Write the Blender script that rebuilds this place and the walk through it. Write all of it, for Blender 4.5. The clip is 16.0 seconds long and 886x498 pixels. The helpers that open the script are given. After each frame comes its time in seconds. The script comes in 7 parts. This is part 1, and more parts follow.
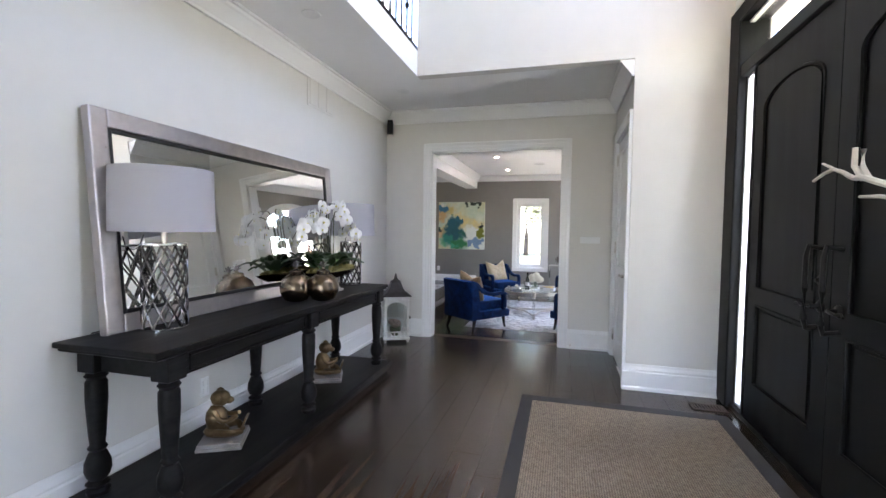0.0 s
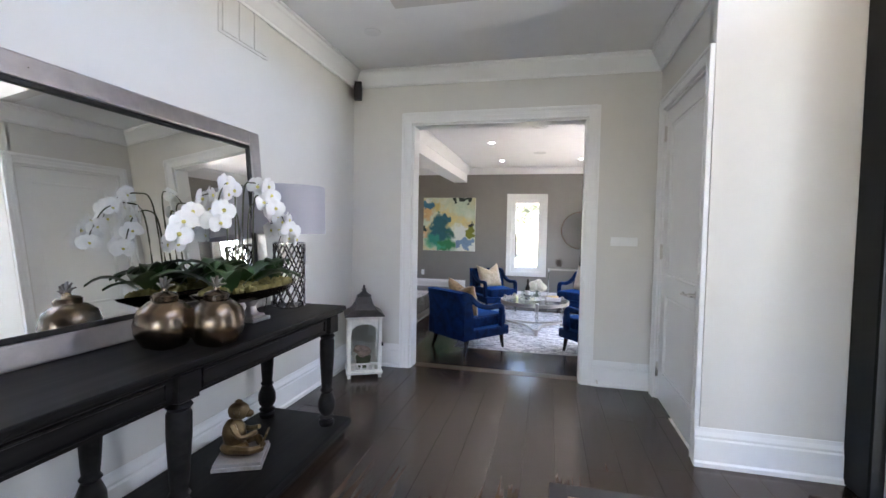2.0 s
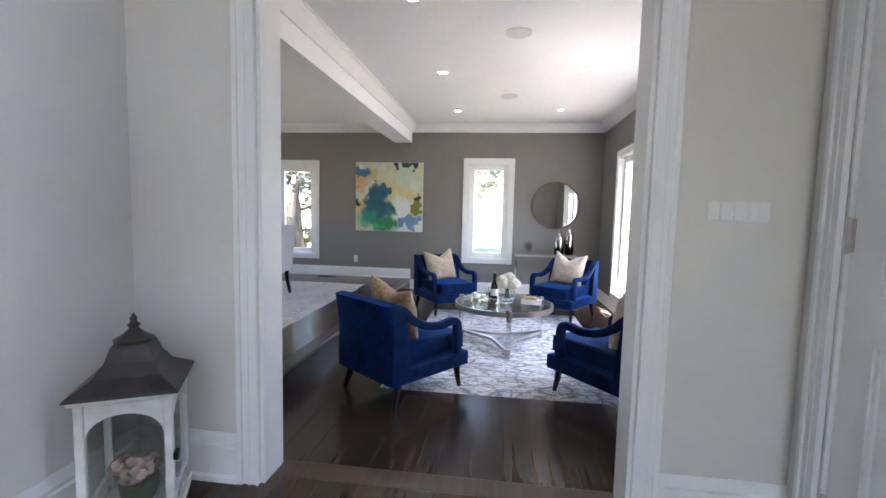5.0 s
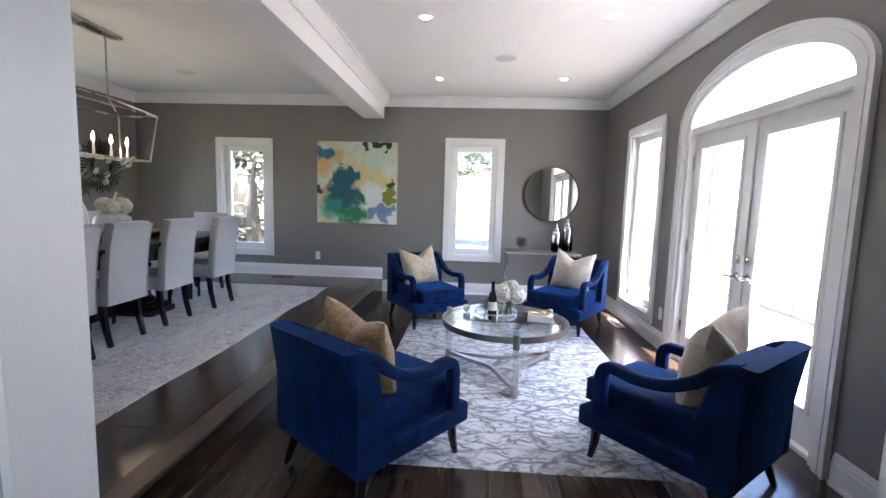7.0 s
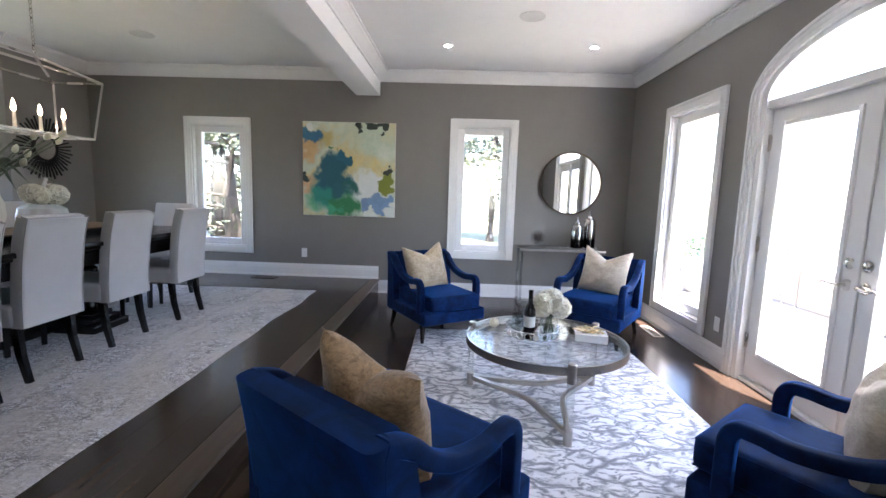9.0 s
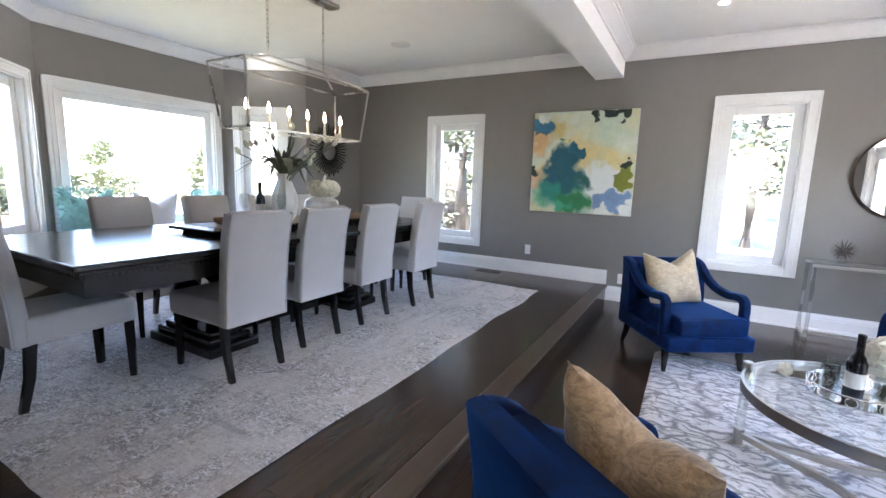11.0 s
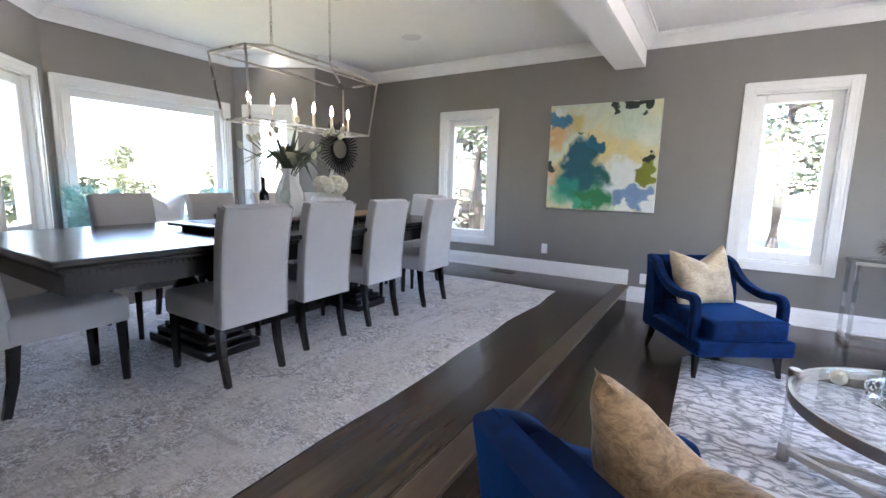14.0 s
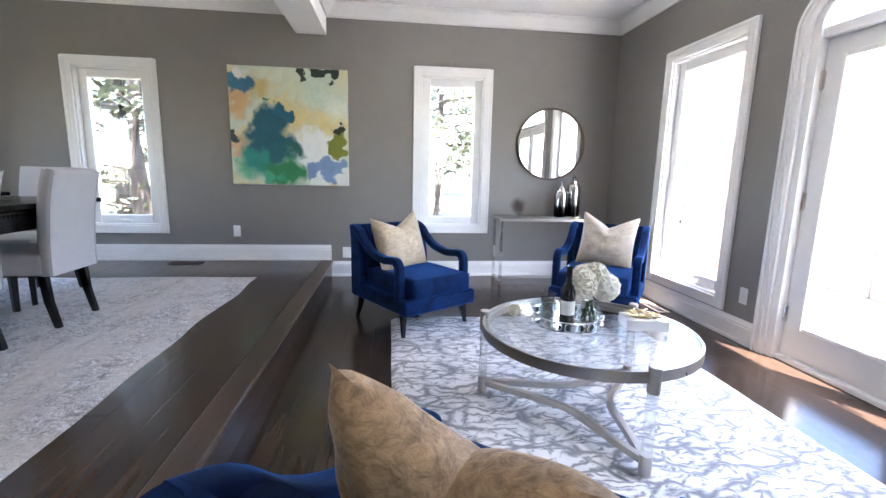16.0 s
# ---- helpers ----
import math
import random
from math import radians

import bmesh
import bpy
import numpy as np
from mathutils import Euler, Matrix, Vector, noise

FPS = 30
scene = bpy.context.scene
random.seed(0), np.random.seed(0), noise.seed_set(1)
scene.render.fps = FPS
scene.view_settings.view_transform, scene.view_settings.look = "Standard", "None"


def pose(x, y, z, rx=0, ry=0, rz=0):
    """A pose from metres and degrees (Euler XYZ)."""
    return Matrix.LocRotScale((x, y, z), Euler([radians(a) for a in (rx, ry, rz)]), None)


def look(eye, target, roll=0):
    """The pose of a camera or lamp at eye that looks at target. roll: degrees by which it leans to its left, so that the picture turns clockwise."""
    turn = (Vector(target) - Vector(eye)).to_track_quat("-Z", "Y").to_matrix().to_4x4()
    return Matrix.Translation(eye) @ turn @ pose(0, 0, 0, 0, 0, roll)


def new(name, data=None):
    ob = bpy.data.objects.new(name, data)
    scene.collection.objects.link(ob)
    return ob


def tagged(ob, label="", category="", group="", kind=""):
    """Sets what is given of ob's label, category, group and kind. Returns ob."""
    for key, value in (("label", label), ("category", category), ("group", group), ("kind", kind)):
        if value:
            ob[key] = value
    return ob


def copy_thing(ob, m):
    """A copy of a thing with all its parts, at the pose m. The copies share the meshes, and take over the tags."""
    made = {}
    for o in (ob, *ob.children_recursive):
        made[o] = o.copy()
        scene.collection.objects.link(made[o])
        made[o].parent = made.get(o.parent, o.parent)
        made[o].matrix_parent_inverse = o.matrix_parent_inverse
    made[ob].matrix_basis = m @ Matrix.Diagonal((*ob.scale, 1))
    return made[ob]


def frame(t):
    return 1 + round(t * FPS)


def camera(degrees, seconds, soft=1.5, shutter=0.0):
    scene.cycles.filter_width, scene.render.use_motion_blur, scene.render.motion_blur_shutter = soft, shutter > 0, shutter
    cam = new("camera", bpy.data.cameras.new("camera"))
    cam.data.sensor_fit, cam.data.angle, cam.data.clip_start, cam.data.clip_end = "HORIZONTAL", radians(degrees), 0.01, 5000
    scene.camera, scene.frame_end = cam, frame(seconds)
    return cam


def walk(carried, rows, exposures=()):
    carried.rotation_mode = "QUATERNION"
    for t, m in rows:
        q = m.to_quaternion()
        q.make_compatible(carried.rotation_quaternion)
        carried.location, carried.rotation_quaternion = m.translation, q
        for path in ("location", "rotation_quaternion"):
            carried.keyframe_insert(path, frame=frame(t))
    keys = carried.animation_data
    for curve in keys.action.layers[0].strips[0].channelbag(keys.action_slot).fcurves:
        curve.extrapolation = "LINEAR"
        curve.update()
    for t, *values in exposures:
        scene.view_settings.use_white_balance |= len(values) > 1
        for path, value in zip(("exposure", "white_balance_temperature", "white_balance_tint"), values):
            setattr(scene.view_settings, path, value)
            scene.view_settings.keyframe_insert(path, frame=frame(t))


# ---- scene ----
cam = camera(90.4, 16.0)
PATH = [
    (0, (0.213, -0.072, 1.423), (-0.31, 1.856, 1.338), 0.8),
    (0.5, (0.137, 0.196, 1.399), (-0.383, 2.125, 1.314), 0.9),
    (1, (0.069, 0.507, 1.395), (-0.443, 2.438, 1.311), 0.8),
    (1.5, (-0.022, 0.822, 1.372), (-0.521, 2.757, 1.29), 1.2),
    (2, (-0.096, 1.11, 1.399), (-0.556, 3.055, 1.316), 1.1),
    (2.5, (-0.168, 1.467, 1.374), (-0.575, 3.423, 1.281), 1.2),
    (3, (-0.216, 1.802, 1.359), (-0.587, 3.765, 1.255), 1.2),
    (3.5, (-0.268, 2.161, 1.359), (-0.614, 4.127, 1.24), 1.1),
    (4, (-0.28, 2.515, 1.33), (-0.591, 4.486, 1.195), 1.2),
    (6.5, (-0.468, 3.998, 1.311), (-0.637, 5.979, 1.102), 1.6),
    (7, (-0.537, 4.207, 1.32), (-0.661, 6.191, 1.104), 1.7),
    (7.5, (-0.577, 4.406, 1.302), (-0.65, 6.392, 1.078), 1.6),
    (8, (-0.625, 4.609, 1.3), (-0.675, 6.593, 1.058), 1.7),
    (8.2, (-0.664, 4.683, 1.286), (-0.696, 6.667, 1.042), 1.8),
    (10.3, (-0.946, 5.177, 1.297), (-1.437, 7.092, 0.998), 1.9),
    (10.5, (-0.941, 5.198, 1.302), (-1.593, 7.064, 0.998), 1.9),
    (11, (-1.005, 5.211, 1.288), (-1.977, 6.933, 0.983), 1.8),
    (11.5, (-1.019, 5.212, 1.293), (-2.172, 6.817, 0.986), 1.7),
    (12, (-1.018, 5.216, 1.293), (-2.251, 6.76, 0.981), 1.5),
    (12.5, (-1.031, 5.228, 1.28), (-2.295, 6.747, 0.975), 1.5),
    (13, (-1.049, 5.274, 1.262), (-2.319, 6.788, 0.955), 1.5),
    (13.5, (-1.066, 5.336, 1.241), (-2.3, 6.88, 0.94), 1.5),
    (14, (-1.063, 5.376, 1.227), (-2.096, 7.062, 0.931), 1.3),
    (14.5, (-1.009, 5.447, 1.198), (-1.73, 7.286, 0.891), 1.3),
    (15, (-0.996, 5.56, 1.139), (-1.396, 7.493, 0.814), 1.3),
    (15.5, (-1.029, 5.632, 1.126), (-1.163, 7.599, 0.795), 1.3),
    (16, (-1.16, 5.693, 1.121), (-0.926, 7.65, 0.782), 1.3),
]
EXPOSURE = [(0, 3.93, 6550, 20), (2.5, 4.08, 6500, 20), (4, 4.0, 6450, 20), (6.5, 4.05, 6300, 20), (8, 3.7, 6300, 20), (10.5, 4.38, 6300, 20), (12.5, 4.36, 6300, 20), (14.4, 4.36, 6300, 20), (15.4, 4.56, 6300, 20), (16, 4.43, 6300, 20)]
walk(cam, [(t, look(eye, target, roll)) for t, eye, target, roll in PATH], EXPOSURE)

# ---- light ----
world = bpy.data.worlds.new("world")
scene.world = world
world.use_nodes = True
wn = world.node_tree.nodes
sky = wn.new("ShaderNodeTexSky")
sky.sky_type, sky.sun_disc, sky.sun_elevation, sky.sun_rotation = "NISHITA", False, radians(69), radians(153)
wn["Background"].inputs[1].default_value = 0.15
world.node_tree.links.new(sky.outputs[0], wn["Background"].inputs[0])
sun = new("sun", bpy.data.lights.new("sun", "SUN"))
sun.data.energy, sun.data.angle, sun.data.color = 4.0, radians(0.5), (1.0, 0.95, 0.87)
sun.matrix_world = look((8.5, -17, 50), (0, 0, 0))


def daylight_fill(name, at, toward, w, h, power, colour=(0.93, 0.97, 1.0)):
    """Adds an area lamp in place of daylight, in or outside an opening."""
    lamp = new(name, bpy.data.lights.new(name, "AREA"))
    lamp.data.shape, lamp.data.size, lamp.data.size_y = "RECTANGLE", w, h
    lamp.data.energy, lamp.data.color = power, colour
    lamp.matrix_world = look(at, toward)
    return lamp


# Two fill lamps added to brighten the hall, at windows out of view.
daylight_fill("foyer_fill_light", (1.72, 1.9, 4.15), (0.7, 1.9, 3.55), 2.4, 1.4, 0.62)
daylight_fill("rear_fill_light", (0.0, -3.28, 1.6), (0.0, 0.0, 1.5), 2.2, 2.0, 1.4)
# Fill lamps added behind the entrance side lights, to brighten wall and console.
for y, w in ((3.39, 0.17), (1.26, 0.2)):
    daylight_fill("side_light_fill", (1.62, y, 1.35), (0.0, y, 1.2), w, 2.2, 1.2, (0.82, 0.91, 1.0))
# Fill lamps added high outside, out of view, to lift floors and furniture.
daylight_fill("terrace_sky_fill", (3.2, 7.6, 3.6), (0.0, 7.6, 0.0), 2.0, 1.6, 20.0)
daylight_fill("bay_sky_fill", (-8.2, 7.9, 3.2), (-4.6, 7.6, 0.3), 2.0, 1.6, 5.0)

# ---- materials ----


def shader(name):
    m = bpy.data.materials.new(name)
    m.use_nodes = True
    t = m.node_tree
    return m, t, t.nodes["Principled BSDF"]


def link(t, a, b):
    t.links.new(a, b)


def coords(t, scale=(1, 1, 1), space="Object"):
    """Texture coordinates in metres, stretched by scale."""
    c, m = t.nodes.new("ShaderNodeTexCoord"), t.nodes.new("ShaderNodeMapping")
    m.inputs["Scale"].default_value = scale
    link(t, c.outputs[space], m.inputs["Vector"])
    return m.outputs[0]


def noise_of(t, vec, scale, detail=4.0, rough=0.55, distort=0.0):
    n = t.nodes.new("ShaderNodeTexNoise")
    n.inputs["Scale"].default_value, n.inputs["Detail"].default_value = scale, detail
    n.inputs["Roughness"].default_value, n.inputs["Distortion"].default_value = rough, distort
    link(t, vec, n.inputs["Vector"])
    return n.outputs["Fac"]


def ramp(t, fac, stops, mode="LINEAR"):
    r = t.nodes.new("ShaderNodeValToRGB")
    r.color_ramp.interpolation = mode
    el = r.color_ramp.elements
    while len(el) < len(stops):
        el.new(0.5)
    for e, (p, c) in zip(el, stops):
        e.position, e.color = p, (*(c if isinstance(c, tuple) else (c, c, c)), 1)
    link(t, fac, r.inputs[0])
    return r.outputs[0]


def mixed(t, fac, a, b, mode="MIX"):
    m = t.nodes.new("ShaderNodeMix")
    m.data_type, m.blend_type = "RGBA", mode
    for sock, v in ((m.inputs[0], fac), (m.inputs[6], a), (m.inputs[7], b)):
        if hasattr(v, "is_linked"):
            link(t, v, sock)
        else:
            sock.default_value = (*v, 1) if isinstance(v, tuple) else v
    return m.outputs[2]


def bumped(t, p, height, strength, distance=0.01):
    b = t.nodes.new("ShaderNodeBump")
    b.inputs["Strength"].default_value, b.inputs["Distance"].default_value = strength, distance
    link(t, height, b.inputs["Height"])
    link(t, b.outputs[0], p.inputs["Normal"])


def plain(name, colour, rough=0.5, metal=0.0, vary=0.08, size=6.0, bump=0.05, grain=120.0, stretch=(1, 1, 1), coat=0.0, sheen=0.0):
    """Paint, metal, cloth and the like: a colour that drifts a little at two scales, with fine relief."""
    m, t, p = shader(name)
    v = coords(t, stretch)
    big, fine = noise_of(t, v, size), noise_of(t, v, grain, 3)
    lo, hi = tuple(c * (1 - vary) for c in colour), tuple(min(1, c * (1 + vary)) for c in colour)
    base = ramp(t, big, [(0.3, lo), (0.7, hi)])
    base = mixed(t, 0.25 * min(1, vary * 6), base, ramp(t, fine, [(0.3, lo), (0.7, hi)]), "MIX")
    link(t, base, p.inputs["Base Color"])
    link(t, ramp(t, big, [(0.25, max(0.02, rough * 0.9)), (0.75, min(1, rough * 1.1))]), p.inputs["Roughness"])
    p.inputs["Metallic"].default_value = metal
    p.inputs["Coat Weight"].default_value = coat
    if sheen:
        p.inputs["Sheen Weight"].default_value, p.inputs["Sheen Roughness"].default_value = sheen, 0.35
    if bump:
        bumped(t, p, fine, bump, 0.003)
    return m


def wood(name, dark, light, rough=0.3, along=(14, 0.9, 14), bump=0.15, by_object=True, gloss=0.5):
    """Boards whose grain runs along local y; each board has its own tone."""
    m, t, p = shader(name)
    c = t.nodes.new("ShaderNodeTexCoord")
    info = t.nodes.new("ShaderNodeObjectInfo")
    shift = t.nodes.new("ShaderNodeVectorMath")
    shift.operation = "MULTIPLY_ADD"
    link(t, c.outputs["Object"], shift.inputs[0])
    shift.inputs[1].default_value = along
    comb = t.nodes.new("ShaderNodeCombineXYZ")
    mul = t.nodes.new("ShaderNodeMath")
    mul.operation = "MULTIPLY"
    mul.inputs[1].default_value = 37.0 if by_object else 0.0
    link(t, info.outputs["Random"], mul.inputs[0])
    for k in range(3):
        link(t, mul.outputs[0], comb.inputs[k])
    link(t, comb.outputs[0], shift.inputs[2])
    grain = noise_of(t, shift.outputs[0], 1.6, 5, 0.6, 0.15)
    base = ramp(t, grain, [(0.28, dark), (0.72, light)])
    if by_object:
        base = mixed(t, 0.55, base, ramp(t, info.outputs["Random"], [(0, 0.72), (1, 1.3)]), "MULTIPLY")
    link(t, base, p.inputs["Base Color"])
    ripple = noise_of(t, coords(t, (9, 0.5, 9)), 1.0, 2)
    link(t, ramp(t, ripple, [(0.2, rough * 0.9), (0.8, rough * 1.12)]), p.inputs["Roughness"])
    p.inputs["Specular IOR Level"].default_value = gloss
    bumped(t, p, grain, bump, 0.003)
    return m


def glass_of(name, rough=0.0, tint=(1, 1, 1), ior=1.45):
    m, t, p = shader(name)
    p.inputs["Base Color"].default_value = (*tint, 1)
    p.inputs["Transmission Weight"].default_value = 1
    p.inputs["Roughness"].default_value, p.inputs["IOR"].default_value = rough, ior
    return m


def glow(name, colour, power):
    m, t, p = shader(name)
    p.inputs["Emission Color"].default_value = (*colour, 1)
    p.inputs["Emission Strength"].default_value = power
    p.inputs["Base Color"].default_value = (0.8, 0.8, 0.8, 1)
    return m


def pane_glass(name, low, rise):
    """Thin clear glass with a gloss that grows towards glancing angles."""
    m, t, p = shader(name)
    clear, shine, mix = t.nodes.new("ShaderNodeBsdfTransparent"), t.nodes.new("ShaderNodeBsdfGlossy"), t.nodes.new("ShaderNodeMixShader")
    shine.inputs["Roughness"].default_value = 0.02
    if rise:
        lw = t.nodes.new("ShaderNodeLayerWeight")
        lw.inputs[0].default_value = 0.35
        curve = t.nodes.new("ShaderNodeMapRange")
        curve.inputs["To Min"].default_value, curve.inputs["To Max"].default_value = low, low + rise
        link(t, lw.outputs["Facing"], curve.inputs[0])
        link(t, curve.outputs[0], mix.inputs[0])
    else:
        mix.inputs[0].default_value = low
    clear.inputs[0].default_value = (0.97, 0.985, 0.98, 1)
    link(t, clear.outputs[0], mix.inputs[1])
    link(t, shine.outputs[0], mix.inputs[2])
    link(t, mix.outputs[0], t.nodes["Material Output"].inputs[0])
    return m


HALL_PAINT = plain("hall_paint", (0.66, 0.64, 0.60), 0.55, vary=0.02, bump=0.04, grain=300)
GREY_PAINT = plain("grey_paint", (0.215, 0.205, 0.19), 0.5, vary=0.03, bump=0.04, grain=300)
WHITE_TRIM = plain("white_trim", (0.8, 0.8, 0.79), 0.3, vary=0.02, bump=0.02)
CEILING_WHITE = plain("ceiling_white", (0.87, 0.87, 0.86), 0.75, vary=0.015, bump=0.05, grain=250)
FLOOR_WOOD = wood("floor_wood", (0.025, 0.0155, 0.0105), (0.056, 0.0365, 0.0255), 0.2, (15, 0.35, 15), 0.05, True, 0.5)
STEP_WOOD = wood("step_wood", (0.04, 0.024, 0.015), (0.085, 0.055, 0.036), 0.3, (15, 0.35, 15), 0.1)
BLACK_DOOR = plain("black_door", (0.005, 0.005, 0.0055), 0.5, vary=0.15, bump=0.06, grain=60, stretch=(1, 1, 0.1))
BLACK_DOOR.node_tree.nodes["Principled BSDF"].inputs["Specular IOR Level"].default_value = 0.2
BLACK_IRON = plain("black_iron", (0.012, 0.011, 0.011), 0.4, 0.3, vary=0.2)
BLACK_WOOD = wood("black_wood", (0.0045, 0.004, 0.0045), (0.015, 0.0135, 0.013), 0.46, (16, 1.0, 16), 0.25, False, 0.12)
ESPRESSO = wood("espresso", (0.004, 0.004, 0.005), (0.012, 0.011, 0.012), 0.2, (16, 1.0, 16), 0.06, False)
SILVER = plain("silver_frame", (0.43, 0.40, 0.40), 0.3, 0.85, vary=0.12, size=14, bump=0.1, grain=40)
PEWTER = plain("dark_pewter", (0.13, 0.12, 0.115), 0.35, 0.9, vary=0.25, size=30, bump=0.15, grain=80)
NICKEL = plain("nickel", (0.62, 0.59, 0.55), 0.28, 1.0, vary=0.06, bump=0.02)
CHROME = plain("chrome", (0.8, 0.8, 0.8), 0.08, 1.0, vary=0.03, bump=0)
BRONZE = plain("bronze", (0.15, 0.112, 0.08), 0.25, 1.0, vary=0.35, size=9, bump=0.15, grain=45)
GOLD_DARK = plain("old_gold", (0.2, 0.135, 0.07), 0.38, 0.9, vary=0.4, size=18, bump=0.2, grain=60)
MIRROR = plain("mirror_glass", (0.9, 0.91, 0.9), 0.01, 1.0, vary=0.005, bump=0)
LINEN = plain("white_linen", (0.76, 0.75, 0.76), 0.9, vary=0.04, bump=0.25, grain=260, sheen=0.2)
CHAIR_CLOTH = plain("grey_cloth", (0.50, 0.49, 0.50), 0.92, vary=0.04, bump=0.25, grain=320, sheen=0.15)
PLASTIC_WHITE = plain("white_plastic", (0.78, 0.78, 0.77), 0.35, vary=0.02, bump=0)
PANE = pane_glass("pane_glass", 0.06, 0.0)
CLEAR = pane_glass("clear_glass", 0.05, 0.28)
ACRYLIC = pane_glass("acrylic", 0.16, 0.5)
CANDLE = plain("candle_white", (0.75, 0.7, 0.6), 0.5, vary=0.03)
BULB = glow("bulb", (1.0, 0.76, 0.5), 9)
SPOT = glow("downlight", (1.0, 0.95, 0.88), 9)


def velvet(name, colour, sheen, weight=0.5, spec=0.25):
    m, t, p = shader(name)
    v = coords(t)
    brush = noise_of(t, v, 7, 3, 0.6, 1.2)
    link(t, ramp(t, brush, [(0.3, tuple(c * 0.45 for c in colour)), (0.7, tuple(min(1, c * 1.45) for c in colour))]), p.inputs["Base Color"])
    p.inputs["Roughness"].default_value = 0.75
    p.inputs["Specular IOR Level"].default_value = spec
    p.inputs["Sheen Weight"].default_value, p.inputs["Sheen Roughness"].default_value = weight, 0.3
    p.inputs["Sheen Tint"].default_value = (*sheen, 1)
    bumped(t, p, noise_of(t, v, 420, 2), 0.15, 0.002)
    return m


BLUE_VELVET = velvet("blue_velvet", (0.0009, 0.015, 0.068), (0.02, 0.26, 0.95), 0.6, 0.12)


def crushed(name, dark, light):
    """Crushed velvet: creased, with bright and dull patches."""
    m, t, p = shader(name)
    v = coords(t)
    crease, fine = noise_of(t, v, 9, 6, 0.68, 1.5), noise_of(t, coords(t, (1, 1, 2.4)), 34, 4, 0.65, 0.8)
    link(t, mixed(t, 0.5, ramp(t, crease, [(0.32, dark), (0.66, light)]), ramp(t, fine, [(0.36, dark), (0.64, light)])), p.inputs["Base Color"])
    link(t, ramp(t, crease, [(0.35, 0.55), (0.65, 0.32)]), p.inputs["Roughness"])
    p.inputs["Sheen Weight"].default_value, p.inputs["Sheen Roughness"].default_value = 0.35, 0.35
    bumped(t, p, mixed(t, 0.4, crease, fine), 0.55, 0.012)
    return m


GOLD_VELVET = crushed("gold_velvet", (0.13, 0.075, 0.032), (0.52, 0.34, 0.18))
CHAMPAGNE = crushed("champagne_velvet", (0.42, 0.34, 0.25), (0.66, 0.57, 0.45))

# ---- builders ----


def part(name, bm, material, parent=None, label="", smooth=False):
    """Links a bmesh as one mesh object under a thing or a part."""
    me = bpy.data.meshes.new(name)
    bmesh.ops.recalc_face_normals(bm, faces=bm.faces)
    bm.to_mesh(me)
    bm.free()
    me.materials.append(material)
    if smooth:
        me.shade_smooth()
        me.set_sharp_from_angle(angle=radians(38))
    ob = new(name, me)
    ob.parent = parent
    if label:
        ob["label"] = label
    return ob


def thing(name, m, label, category, group="", kind=""):
    ob = new(name)
    ob.empty_display_size = 0.05
    ob.matrix_world = m
    return tagged(ob, label, category, group, kind)


def mesh():
    return bmesh.new()


def box(bm, x0, x1, y0, y1, z0, z1, bevel=0.0, seg=2, m=None):
    r = bmesh.ops.create_cube(bm, size=1)
    vs = r["verts"]
    t = Matrix.Translation(((x0 + x1) / 2, (y0 + y1) / 2, (z0 + z1) / 2)) @ Matrix.Diagonal((abs(x1 - x0), abs(y1 - y0), abs(z1 - z0), 1))
    bmesh.ops.transform(bm, matrix=t, verts=vs)
    if bevel:
        es = list({e for v in vs for e in v.link_edges})
        out = bmesh.ops.bevel(bm, geom=es, offset=bevel, segments=seg, profile=0.6, affect="EDGES")
        vs = list({v for f in out["faces"] for v in f.verts} | {v for v in vs if v.is_valid})
    if m:
        bmesh.ops.transform(bm, matrix=m, verts=vs)
    return bm


def lathe(bm, profile, segs=24, m=None, sides=None):
    """Turns (radius, height) pairs round z."""
    loop = profile[0] == profile[-1]
    profile, rings = profile[:-1] if loop else profile, []
    for r, z in profile:
        rings.append([bm.verts.new((r * math.cos(2 * math.pi * k / segs), r * math.sin(2 * math.pi * k / segs), z)) for k in range(segs)])
    for a, b in zip(rings, rings[1:] + rings[:1] if loop else rings[1:]):
        for k in range(segs):
            bm.faces.new((a[k], a[(k + 1) % segs], b[(k + 1) % segs], b[k]))
    if profile[0][0] > 1e-4 and not loop:
        bm.faces.new(rings[0][::-1])
    if profile[-1][0] > 1e-4 and not loop:
        bm.faces.new(rings[-1])
    vs = [v for r in rings for v in r]
    if m:
        bmesh.ops.transform(bm, matrix=m, verts=vs)
    return bm


def tube(bm, pts, r, segs=6, taper=1.0, closed=False, flat=1.0):
    """A round bar along a line of points; flat squeezes its section."""
    pts = [Vector(p) for p in pts]
    rings, n = [], len(pts)
    for i, p in enumerate(pts):
        a, b = (pts[(i - 1) % n], pts[(i + 1) % n]) if closed else (pts[max(i - 1, 0)], pts[min(i + 1, n - 1)])
        d = (b - a).normalized()
        u = d.cross(Vector((0, 0, 1)))
        u = u.normalized() if u.length > 1e-3 else Vector((1, 0, 0))
        w = u.cross(d)
        rr = r * (1 + (taper - 1) * i / max(1, n - 1))
        rings.append([bm.verts.new(p + rr * (math.cos(2 * math.pi * (k + 0.5) / segs) * u + flat * math.sin(2 * math.pi * (k + 0.5) / segs) * w)) for k in range(segs)])
    for i in range(n if closed else n - 1):
        a, b = rings[i], rings[(i + 1) % n]
        for k in range(segs):
            bm.faces.new((a[k], a[(k + 1) % segs], b[(k + 1) % segs], b[k]))
    if not closed:
        bm.faces.new(rings[0][::-1])
        bm.faces.new(rings[-1])
    return bm


